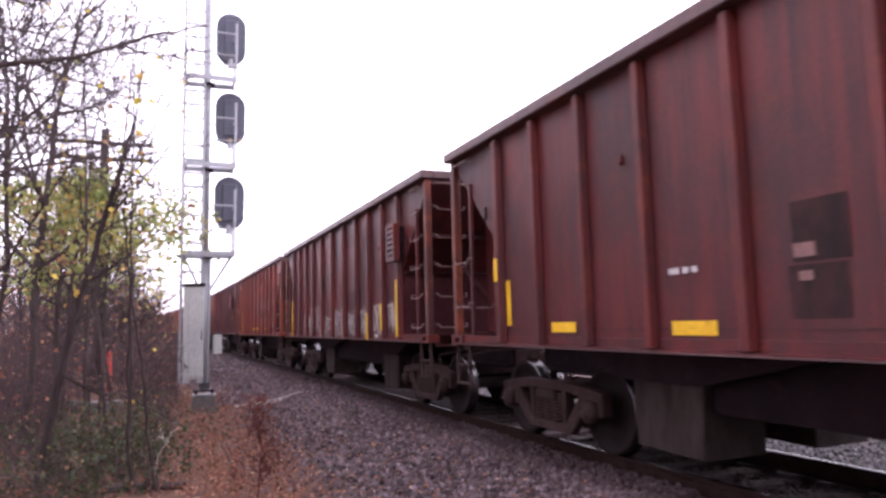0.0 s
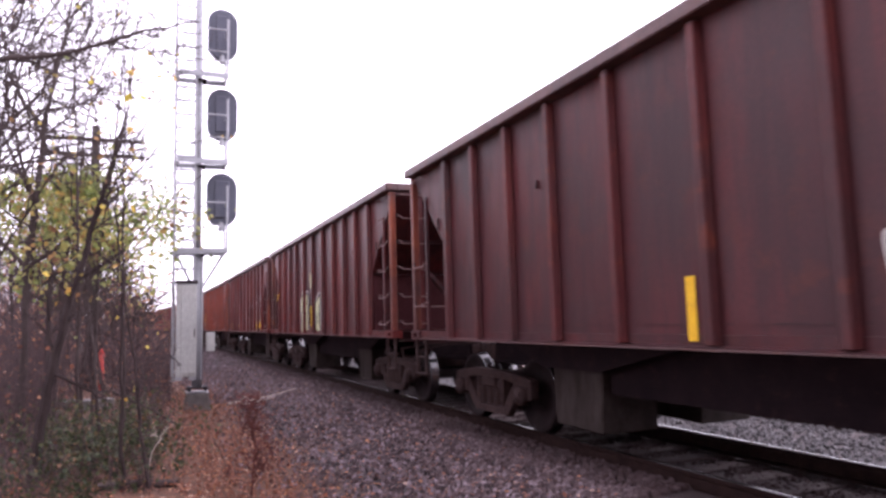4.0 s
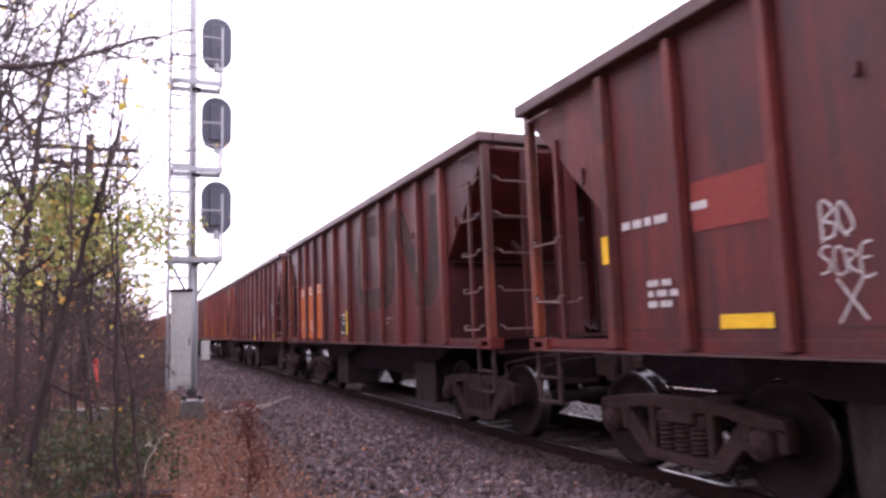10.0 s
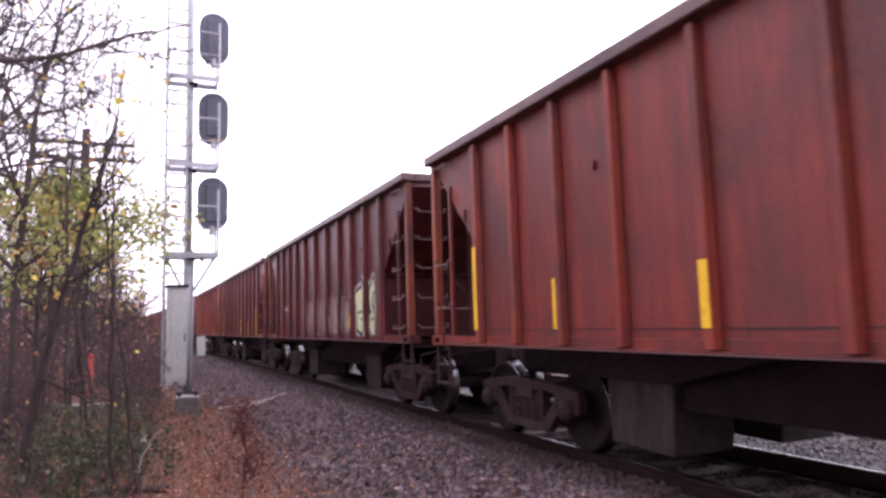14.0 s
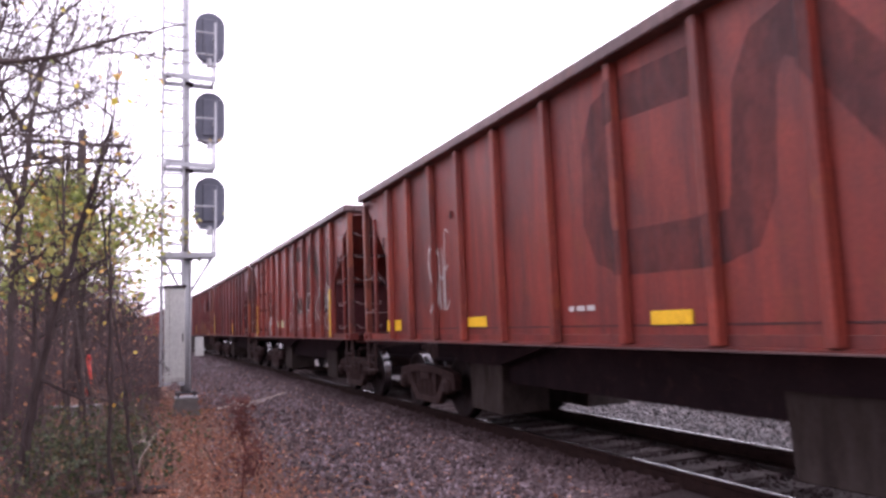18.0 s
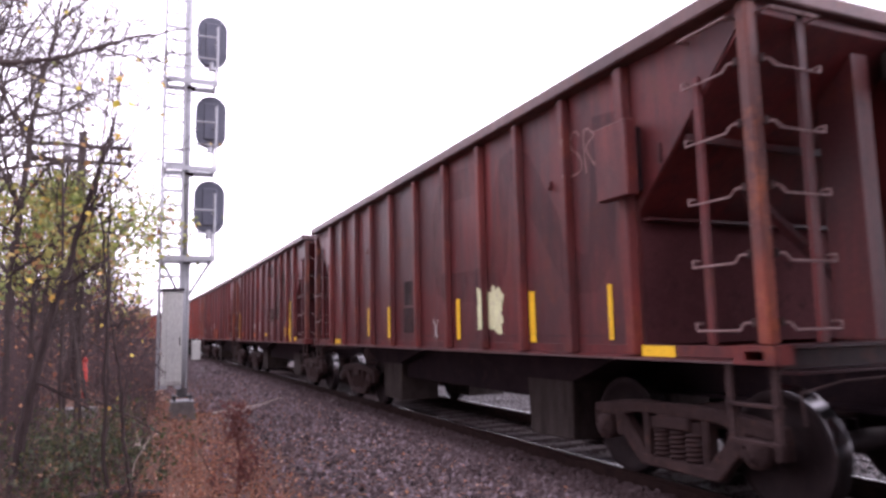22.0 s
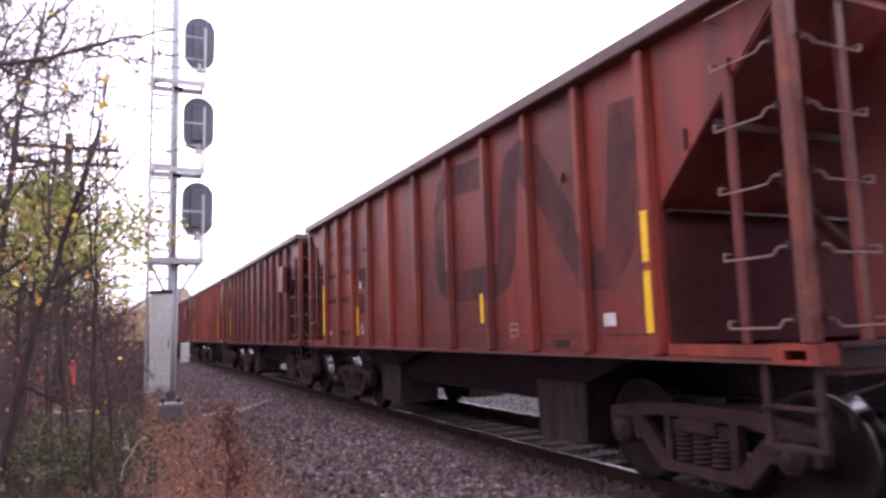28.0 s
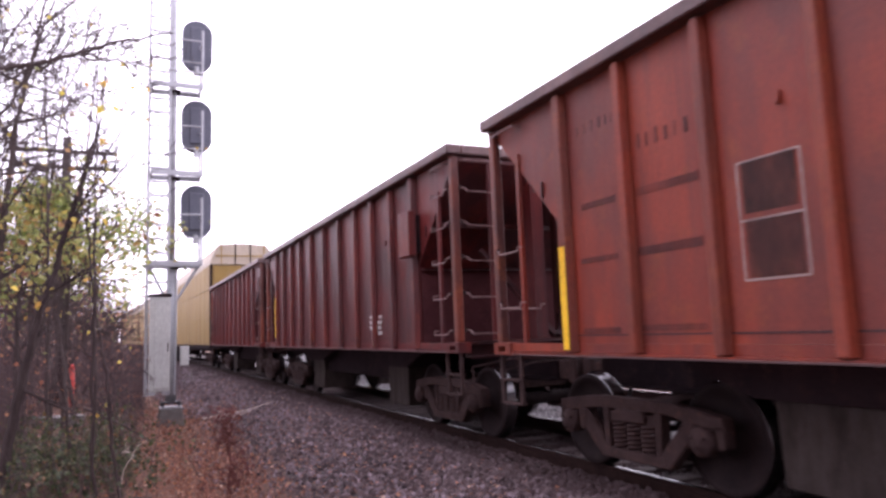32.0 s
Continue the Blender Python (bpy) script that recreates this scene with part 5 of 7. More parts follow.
patch(12, 6.25, 6.35, 1.21, 1.81, YELLOW, off=0.008)
patch(12, 8.31, 8.41, 1.18, 1.70, YELLOW, off=0.008)
patch(12, 10.18, 10.28, 1.16, 2.18, YELLOW, off=0.008)
patch(13, 10.01, 10.48, 1.31, 1.44, YELLOW, off=0.008)
patch(13, 10.00, 10.47, 1.18, 1.29, YELLOW, off=0.008)
patch(13, 10.78, 10.95, 1.19, 1.29, WHITE, "paint_patch", 0.01)
patch(13, 7.51, 7.97, 1.33, 1.44, YELLOW, off=0.008)
patch(13, 4.14, 4.64, 1.34, 1.46, YELLOW, off=0.008)
patch(13, 1.35, 1.75, 1.30, 1.47, YELLOW, off=0.008)
small_print(13, 6.37, 6.77, 1.45, 1.53)
tag(13, "SHE", 3.13, 3.64, 1.58, 2.55)
patch(14, 10.65, 10.76, 1.18, 2.17, YELLOW, off=0.008)
patch(14, 7.86, 7.96, 1.19, 1.69, YELLOW, off=0.008)
tag(14, "D", 6.37, 6.78, 1.37, 1.87)
tag(14, "SHUE", 7.22, 8.86, 1.39, 2.22)
tag(14, "K", 9.22, 9.82, 1.49, 2.06)
tag(14, "SAR", 10.04, 10.64, 1.76, 2.32)
tag(14, "XZ", 10.11, 10.60, 1.37, 1.73)
splash(14, 4.91, 5.54, 1.38, 1.63, CREAM)
patch(14, 1.355, 1.445, 1.18, 2.16, YELLOW, off=0.008)
patch(14, 3.86, 3.96, 1.18, 1.67, YELLOW, off=0.008)
patch(14, 3.38, 3.78, 2.13, 2.49, GREYPATCH, "stencil_panel", 0.006)
patch(14, 3.37, 3.76, 1.74, 2.07, GREYPATCH, "stencil_panel", 0.006)
outline(14, 3.35, 3.78, 1.72, 2.50)
tag(14, "P0ST", 3.24, 3.83, 1.21, 1.68, w=0.020)
tag(14, "2", 4.15, 4.83, 1.32, 1.96, FADED_LIGHT, 0.008)
patch(14, 2.31, 2.94, 2.46, 2.55, GHOST, "stencil_bar", 0.007)
patch(14, 2.26, 2.97, 1.94, 2.04, GHOST, "stencil_bar", 0.007)
patch(14, 1.40, 2.11, 2.44, 2.54, GHOST, "stencil_bar", 0.007)
patch(14, 1.36, 2.07, 1.96, 2.04, GHOST, "stencil_bar", 0.007)
word_bars(14, 1.48, 2.16, 2.80, 3.36)
word_bars(14, 2.32, 2.94, 2.81, 3.38)
patch(14, 1.41, 2.90, 1.33, 1.42, GHOST, "stencil_bar", 0.007)
patch(15, 3.69, 3.79, 1.16, 1.67, YELLOW, off=0.008)
patch(15, 5.94, 6.03, 1.16, 1.65, YELLOW, off=0.008)
patch(15, 8.16, 8.26, 1.17, 1.67, YELLOW, off=0.008)
patch(15, 1.355, 1.445, 1.19, 2.18, YELLOW, off=0.008)
outline(15, 5.35, 5.82, 1.35, 2.14)
patch(15, 7.19, 8.13, 1.32, 1.82, REDPATCH, "paint_patch", 0.0045)
tag(15, "CO", 8.63, 8.86, 1.41, 1.58)
patch(16, 5.02, 5.12, 1.29, 1.78, YELLOW, off=0.008)
patch(16, 3.73, 3.85, 1.32, 1.80, YELLOW, off=0.008)
patch(16, 7.42, 7.52, 1.28, 1.79, YELLOW, off=0.008)
patch(16, 9.16, 9.27, 1.26, 1.78, YELLOW, off=0.008)
patch(16, 10.54, 10.60, 1.29, 1.77, YELLOW, off=0.008)
patch(16, 11.0, 11.38, 1.165, 1.25, YELLOW, off=0.008)
splash(16, 8.07, 8.74, 1.26, 1.97, CREAM)
tag(16, "SR", 10.05, 10.55, 2.82, 3.21, FADED, 0.008)
patch(16, 5.55, 5.95, 1.78, 2.14, GREYPATCH, "stencil_panel", 0.006)
patch(16, 5.51, 5.92, 1.37, 1.74, GREYPATCH, "stencil_panel", 0.006)
tag(16, "X", 6.67, 6.85, 1.34, 1.59)
patch(16, 1.54, 1.94, 1.16, 1.26, YELLOW, off=0.008)
patch(17, 1.355, 1.445, 1.23, 2.19, YELLOW, off=0.008)
patch(17, 6.39, 6.84, 1.32, 1.41, YELLOW, off=0.008)
patch(17, 4.16, 4.64, 1.30, 1.41, ORANGE, "reflector_strip", 0.006)
patch(17, 1.48, 1.80, 1.31, 1.43, ORANGE, "reflector_strip", 0.006)
tag(17, "1", 7.25, 8.05, 1.30, 2.00, FADED_LIGHT, 0.010)
small_print(17, 5.38, 5.62, 1.44, 1.78)
small_print(17, 4.19, 4.72, 1.59, 1.73)
patch(17, 10.18, 10.29, 1.20, 2.22, YELLOW, off=0.008)
patch(17, 9.70, 10.12, 1.31, 1.55, YELLOW, off=0.008)
patch(17, 10.69, 11.17, 1.19, 1.30, YELLOW, off=0.008)
patch(18, 10.08, 10.78, 1.14, 1.26, ORANGE, "reflector_strip", 0.006)
patch(18, 1.47, 2.20, 1.14, 2.43, ORANGE, "stencil_panel", 0.006)
patch(18, 2.36, 3.09, 1.14, 2.43, ORANGE, "stencil_panel", 0.006)
patch(18, 3.25, 3.83, 2.02, 2.47, ORANGE, "stencil_panel", 0.006)
patch(18, 6.07, 7.00, 1.14, 1.65, ORANGE, "stencil_panel", 0.006)
small_print(18, 4.13, 4.59, 1.55, 1.76)
small_print(18, 5.30, 5.74, 1.67, 1.95)
patch(19, 1.355, 1.445, 1.18, 2.16, YELLOW, off=0.008)
patch(19, 2.43, 2.82, 1.31, 1.40, YELLOW, off=0.008)
patch(19, 1.45, 2.06, 2.35, 2.46, GHOST, "stencil_bar", 0.007)
word_bars(19, 2.17, 2.73, 2.32, 2.45)
patch(19, 1.41, 2.11, 1.93, 2.05, GHOST, "stencil_bar", 0.007)
word_bars(19, 2.21, 2.73, 1.90, 2.02)
word_bars(19, 1.59, 1.98, 2.88, 3.36)
word_bars(19, 2.14, 2.83, 2.77, 3.19)
patch(20, 10.78, 10.86, 1.89, 2.29, YELLOW, off=0.008)
patch(20, 10.76, 10.84, 1.34, 1.82, YELLOW, off=0.008)
patch(20, 7.95, 8.03, 1.47, 1.81, YELLOW, off=0.008)
patch(20, 10.22, 10.38, 1.40, 1.51, WHITE, "paint_patch", 0.01)
outline(20, 8.61, 8.77, 1.32, 1.45)
patch(20, 9.43, 9.69, 1.21, 1.28, GREYPATCH, "stencil_panel", 0.006)
patch(20, 1.355, 1.445, 1.37, 2.35, YELLOW, off=0.008)
patch(20, 3.29, 3.38, 1.35, 1.84, YELLOW, off=0.008)
patch(20, 3.43, 3.83, 2.15, 2.50, GREYPATCH, "stencil_panel", 0.006)
patch(20, 3.43, 3.83, 1.73, 2.07, GREYPATCH, "stencil_panel", 0.006)
patch(20, 3.45, 3.57, 2.16, 2.28, WHITE, "paint_patch", 0.01)
patch(20, 1.51, 1.65, 1.36, 1.45, WHITE, "paint_patch", 0.01)
patch(20, 2.45, 3.06, 2.47, 2.56, GHOST, "stencil_bar", 0.007)
patch(20, 2.39, 3.06, 1.96, 2.06, GHOST, "stencil_bar", 0.007)
patch(20, 1.50, 2.13, 2.46, 2.55, GHOST, "stencil_bar", 0.007)
patch(20, 1.45, 2.10, 1.98, 2.07, GHOST, "stencil_bar", 0.007)
patch(20, 2.33, 2.96, 1.35, 1.44, GHOST, "stencil_bar", 0.007)
word_bars(20, 1.56, 2.16, 2.85, 3.39)
word_bars(20, 2.41, 3.02, 2.80, 3.36)
tag(20, "Q", 3.50, 3.66, 1.38, 1.53)
patch(21, 1.355, 1.445, 1.39, 2.40, YELLOW, off=0.008)
patch(21, 2.79, 2.89, 1.32, 1.83, YELLOW, off=0.008)
patch(21, 4.84, 4.94, 1.29, 1.78, YELLOW, off=0.008)
patch(21, 7.09, 7.19, 1.29, 1.79, YELLOW, off=0.008)
tag(21, "3", 7.30, 8.24, 1.31, 2.26, FADED_LIGHT, 0.010)
patch(22, 10.69, 10.79, 1.32, 2.21, YELLOW, off=0.008)
patch(22, 9.46, 9.72, 1.18, 1.24, GREYPATCH, "stencil_panel", 0.006)
small_print(22, 5.26, 5.66, 1.64, 1.72)
patch(22, 1.355, 1.445, 1.20, 2.14, YELLOW, off=0.008)
patch(22, 3.42, 3.83, 2.11, 2.46, GREYPATCH, "stencil_panel", 0.006)
patch(22, 3.42, 3.84, 1.68, 2.07, GREYPATCH, "stencil_panel", 0.006)
outline(22, 3.38, 3.87, 1.67, 2.46)
patch(22, 2.37, 3.05, 2.43, 2.50, GHOST, "stencil_bar", 0.007)
patch(22, 2.35, 3.04, 1.95, 2.02, GHOST, "stencil_bar", 0.007)
patch(22, 2.32, 3.01, 1.35, 1.40, GHOST, "stencil_bar", 0.007)
patch(22, 1.63, 2.11, 2.44, 2.50, GHOST, "stencil_bar", 0.007)
patch(22, 1.58, 2.10, 1.96, 2.01, GHOST, "stencil_bar", 0.007)
patch(22, 1.56, 2.07, 1.34, 1.39, GHOST, "stencil_bar", 0.007)
word_bars(22, 1.62, 2.18, 3.11, 3.26)
word_bars(22, 2.42, 3.03, 2.79, 2.98)
patch(23, 9.81, 9.91, 1.30, 2.21, YELLOW, off=0.008)
patch(23, 8.01, 8.12, 1.28, 1.79, YELLOW, off=0.008)
patch(23, 2.14, 2.24, 1.39, 1.92, YELLOW, off=0.008)
patch(23, 1.355, 1.445, 1.39, 2.41, YELLOW, off=0.008)
small_print(23, 8.90, 9.42, 1.37, 1.71)
patch(24, 9.60, 9.71, 1.38, 2.34, YELLOW, off=0.008)
for k, number in ((8, "535"), (18, "034")):
    if k == 8:
        for u0, u1, z1 in ((1.48, 2.20, 2.52), (2.36, 3.09, 2.50), (3.25, 3.82, 2.50)):
            patch(k, u0, u1, 1.24, z1, ORANGE, "stencil_panel", 0.005)
    small_print(k, 1.55, 1.95, 2.28, 2.46)
    lettering(k, "302", 2.38, 2.29, 0.27)
    lettering(k, number, 3.26, 2.29, 0.27)
    if k == 8:
        lettering(k, "LD LMT", 1.58, 1.58, 0.12)
        lettering(k, "LT WT", 1.60, 1.44, 0.12)
        lettering(k, "165900", 2.48, 1.58, 0.12)
        lettering(k, "55100", 2.52, 1.44, 0.12)
    else:
        small_print(k, 1.45, 1.72, 1.46, 1.66)
        small_print(k, 2.20, 2.55, 1.46, 1.66)
lettering(18, "MAINTENANCE", 6.10, 1.42, 0.095)
lettering(18, "OF WAY", 6.22, 1.31, 0.095)
lettering(8, "MAINTENANCE", 8.24, 1.56, 0.055)
lettering(8, "OF WAY", 8.30, 1.48, 0.055)
lettering(4, "OUT", 3.14, 1.26, 0.12)
lettering(17, "OUT", 3.6, 1.55, 0.16)
lettering(19, "OUT", 4.4, 1.75, 0.2)

# ---- signal mast beside the line ----
MX, MY = 0.97, 15.8


def signal_head(z, parent):
    """Black oval housing with its target board, three hooded lenses on the far face and a bracket."""
    hd = new("signal_head")
    hd.parent, hd.matrix_basis = parent, pose(1.47 - MX, 0.25, z)
    tagged(hd, "black oval three-lens signal head")
    out = []
    for i in range(32):
        a = 2 * math.pi * i / 32
        out.append((0.325 * math.cos(a), 0.325 * math.sin(a) + (0.275 if math.sin(a) >= 0 else -0.275)))
    bm = bmesh.new()
    prism(bm, out, "y", 0.0, 0.16)
    rounded(bm, 0.02, 2)
    part("target_board", bm, HEAD, hd, smooth=False)
    for zz in (-0.31, 0.0, 0.31):
        bm = bmesh.new()
        n = 14
        ring = []
        for i in range(n + 1):
            a = math.pi * (-0.15 + 1.3 * i / n)
            ring.append([bm.verts.new((r * math.cos(a), yy, zz + r * math.sin(a))) for r, yy in ((0.13, 0.161), (0.13, 0.42), (0.122, 0.42), (0.122, 0.161))])
        for r0, r1 in zip(ring, ring[1:]):
            for i in range(4):
                bm.faces.new((r0[i], r0[(i + 1) % 4], r1[(i + 1) % 4], r1[i]))
        bmesh.ops.recalc_face_normals(bm, faces=bm.faces[:])
        part("lens_hood", bm, HEAD, hd)
    bm = bmesh.new()
    box(bm, -0.16, 0.16, -0.05, -0.002, -0.42, 0.42)
    rounded(bm, 0.02)
    part("back_cover", bm, HEAD, hd)
    bm = bmesh.new()
    rod(bm, (-0.02, -0.03, -0.72), (-0.02, -0.03, -0.52), 0.05, seg=10)
    part("bracket", bm, ALU, hd)


FOOTING = material("stained_concrete_footing", (0.09, 0.082, 0.078), (0.15, 0.138, 0.13), 5.0, 0.9, bump=0.4, third=(0.12, 0.095, 0.08))


def signal_mast():
    mast = thing("signal_mast", "tall bright aluminium railway signal mast with ladder and three black heads", "railway signal", at=pose(MX, MY, 0, 0, 0.25, 0))
    bm = bmesh.new()
    rod(bm, (0, 0, 0.12), (0, 0, 3.0), 0.105, seg=16)
    rod(bm, (0, 0, 3.0), (0, 0, 9.3), 0.056, seg=16)
    part("pole", bm, ALU, mast, smooth=True)
    bm = bmesh.new()
    prism(bm, [(-0.29, -0.42), (0.29, -0.42), (0.21, 0.03), (-0.21, 0.03)], "y", -0.22, 0.22)
    rounded(bm, 0.02)
    part("footing", bm, FOOTING, mast, "tapered concrete footing")
    bm = bmesh.new()
    box(bm, -0.22, 0.22, -0.22, 0.22, 0.035, 0.06)
    part("base_plate", bm, ALU, mast)
    for bx in (-0.16, 0.16):
        for by in (-0.16, 0.16):
            bm = bmesh.new()
            rod(bm, (bx, by, 0.06), (bx, by, 0.17), 0.022, seg=6)
            rod(bm, (bx, by, 0.09), (bx, by, 0.125), 0.045, seg=6)
            part("anchor_bolt", bm, BLACKPAINT, mast)
    bm = bmesh.new()
    box(bm, -0.19, 0.19, -0.19, 0.19, 0.125, 0.16)
    part("mast_flange", bm, BLACKPAINT, mast)
    # ladder with its outer stile, away from the pole
    for x in (-0.50, -0.09):
        bm = bmesh.new()
        box(bm, x - 0.03, x + 0.03, -0.20, -0.15, 0.3, 9.2)
        part("ladder_stile", bm, ALU, mast)
    for i in range(29):
        bm = bmesh.new()
        rod(bm, (-0.49, -0.175, 0.5 + 0.305 * i), (-0.10, -0.175, 0.5 + 0.305 * i), 0.026, seg=6)
        part("ladder_rung", bm, ALU, mast)
    for i in range(7):
        bm = bmesh.new()
        rod(bm, (-0.43, 0.16, 0.9 + 1.22 * i), (-0.08, 0.16, 0.9 + 1.22 * i), 0.012, seg=6)
        rod(bm, (-0.43, -0.175, 0.9 + 1.22 * i), (-0.43, 0.16, 0.9 + 1.22 * i), 0.012, seg=6)
        part("ladder_bracket", bm, ALU, mast)
    for z in (3.02, 4.96, 6.90):
        pf = new("platform")
        pf.parent, pf.matrix_basis = mast, pose(0, 0, z)
        bm = bmesh.new()
        box(bm, -0.46, 0.55, -0.30, -0.27, -0.05, 0.06)
        box(bm, -0.46, 0.55, 0.27, 0.30, -0.05, 0.06)
        box(bm, -0.46, -0.43, -0.268, 0.268, -0.05, 0.06)
        box(bm, 0.52, 0.55, -0.268, 0.268, -0.05, 0.06)
        part("edge_frame", bm, ALU, pf)
        for i in range(9):
            bm = bmesh.new()
            x = 0.12 + 0.045 * i
            box(bm, x, x + 0.012, -0.265, 0.265, 0.0, 0.035)
            part("grating_bar", bm, ALU, pf)
        bm = bmesh.new()
        box(bm, -0.12, 0.12, -0.14, 0.14, -0.10, -0.06)
        part("clamp", bm, STEEL_DARK, pf)
        for yy in (-0.285, 0.285):
            bm = bmesh.new()
            rod(bm, (0.56, yy, -0.05), (0.56, yy, 1.42 if z < 6 else 1.30), 0.024, seg=8)
            part("rail_post", bm, ALU, pf)
            for hz in (0.55, 1.05):
                bm = bmesh.new()
                rod(bm, (0.06, yy, hz), (0.56, yy, hz), 0.018, seg=6)
                part("guard_rail", bm, ALU, pf)
        bm = bmesh.new()
        rod(bm, (0.56, -0.285, 1.05), (0.56, 0.285, 1.05), 0.018, seg=6)
        part("guard_rail", bm, ALU, pf)
    for x0, x1 in ((-0.45, -0.10), (0.50, 0.08)):
        bm = bmesh.new()
        rod(bm, (x0, 0, 2.96), (x1, 0, 2.25), 0.03, seg=6)
        part("platform_brace", bm, ALU, mast)
    for z in (4.23, 6.18, 8.07):
        signal_head(z, mast)
    case = new("equipment_case")
    case.parent, case.matrix_basis = mast, pose(-0.245, -0.32, 0)
    tagged(case, "tall grey sheet-metal equipment case")
    bm = bmesh.new()
    box(bm, -0.20, 0.20, -0.14, 0.16, 0.40, 2.32)
    rounded(bm, 0.012)
    part("case_body", bm, CASE, case)
    bm = bmesh.new()
    box(bm, -0.11, 0.185, -0.165, -0.142, 0.46, 2.27)
    rounded(bm, 0.008)
    part("case_door", bm, CASE, case)
    bm = bmesh.new()
    box(bm, -0.215, 0.215, -0.18, 0.17, 2.322, 2.375)
    part("case_hood", bm, STEEL_DARK, case)
    for x in (-0.14, 0.13):
        bm = bmesh.new()
        box(bm, x - 0.07, x + 0.07, -0.13, 0.1, 0.33, 0.398)
        part("case_foot", bm, ALU, case)
    bm = bmesh.new()
    rod(bm, (0.15, -0.175, 1.2), (0.15, -0.175, 1.38), 0.012, seg=6)
    part("case_handle", bm, STEEL_DARK, case)
    jb = new("junction_box")
    jb.parent, jb.matrix_basis = mast, pose(0.26, 0.02, 1.09)
    bm = bmesh.new()
    box(bm, -0.085, 0.085, -0.1, 0.1, -0.2, 0.2)
    rounded(bm, 0.01)
    part("box_body", bm, CASE, jb)
    bm = bmesh.new()
    rod(bm, (0.085, 0, -0.05), (0.13, 0, -0.08), 0.015, seg=6)
    part("latch", bm, ALU, jb)
    bm = bmesh.new()
    rod(bm, (0.06, -0.10, 0.3), (0.06, -0.10, 2.8), 0.022, seg=8)
    part("conduit", bm, ALU, mast)
    return mast


signal_mast()


# ---- old telegraph pole in the wood ----
def telegraph_pole():
    wood = material("grey_weathered_pole_wood", (0.032, 0.026, 0.026), (0.062, 0.050, 0.047), 2.0, 0.9, stretch=(6, 6, 0.4), bump=0.5, dist=0.01)
    glass = material("dark_glass_insulator", (0.02, 0.03, 0.035), (0.04, 0.05, 0.055), 5.0, 0.2, bump=0)
    po = thing("telegraph_pole", "weathered wooden telegraph pole with two crossarms and no wires", "utility pole", at=pose(-1.52, 23.0, 0))
    bm = bmesh.new()
    rod(bm, (0, 0, -0.5), (0, 0, 7.55), 0.175, 0.115, seg=14)
    part("post", bm, wood, po, smooth=True)
    for z in (7.10, 6.62):
        bm = bmesh.new()
        box(bm, -1.37, 1.37, -0.17, -0.08, z - 0.055, z + 0.055)
        rounded(bm, 0.008)
        part("crossarm", bm, wood, po)
        for x in (-1.29, -1.05, -0.75, -0.4, 0.4, 0.75, 1.05, 1.29):
            bm = bmesh.new()
            rod(bm, (x, -0.125, z + 0.055), (x, -0.125, z + 0.10), 0.014, seg=6)
            rod(bm, (x, -0.125, z + 0.10), (x, -0.125, z + 0.19), 0.038, 0.026, seg=8)
            part("insulator", bm, glass, po)
        for sx in (-1, 1):
            bm = bmesh.new()
            rod(bm, (0, -0.14, z - 0.42), (sx * 0.5, -0.175, z - 0.04), 0.014, seg=5)
            part("arm_brace", bm, STEEL_DARK, po)


telegraph_pole()

red = material("faded_red_plastic_marker", (0.42, 0.035, 0.025), (0.52, 0.06, 0.04), 6.0, 0.5, bump=0.05)
mk = thing("marker_post", "faded red plastic cable marker post at the foot of the pole", "marker post", at=pose(-1.22, 22.4, ground_z(-1.22, 22.4)))
bm = bmesh.new()
rod(bm, (0, 0, -0.3), (0, 0, 1.02), 0.075, seg=14)
part("tube", bm, red, mk, smooth=True)
bm = bmesh.new()
rod(bm, (0, 0, 1.021), (0, 0, 1.15), 0.085, 0.03, seg=14)
part("cap", bm, red, mk, smooth=True)

OLDCONCRETE = material("mossy_old_concrete", (0.13, 0.125, 0.125), (0.22, 0.21, 0.21), 4.0, 0.9, bump=0.5, third=(0.08, 0.075, 0.06))
tr = thing("cable_trough", "pale grey concrete cable trough lying in the brush", "cable trough", at=pose(-1.25, 17.6, ground_z(-1.25, 17.6), 0, 0, -22))
for z0, z1, y0 in ((-0.05, 0.16, -0.2), (0.162, 0.225, -0.23)):
    bm = bmesh.new()
    box(bm, -0.55, 0.55, y0, -y0, z0, z1)
    rounded(bm, 0.015)
    part("lid" if z0 > 0 else "channel", bm, OLDCONCRETE, tr)

# ---- trees and brush ----
BARK = material("grey_brown_bark", (0.034, 0.025, 0.024), (0.075, 0.056, 0.052), 5.0, 0.9, stretch=(3, 3, 0.8), fine=50.0, bump=0.6, dist=0.006)
DARKBARK = material("dark_wet_bark", (0.024, 0.016, 0.016), (0.048, 0.034, 0.032), 6.0, 0.9, stretch=(3, 3, 0.8), fine=50.0, bump=0.6, dist=0.006)
TWIG = material("thin_twig_bark", (0.055, 0.036, 0.038), (0.100, 0.068, 0.068), 9.0, 0.9, bump=0.2)
DEADWOOD = material("bleached_dead_wood", (0.30, 0.25, 0.22), (0.44, 0.37, 0.32), 6.0, 0.9, bump=0.3)


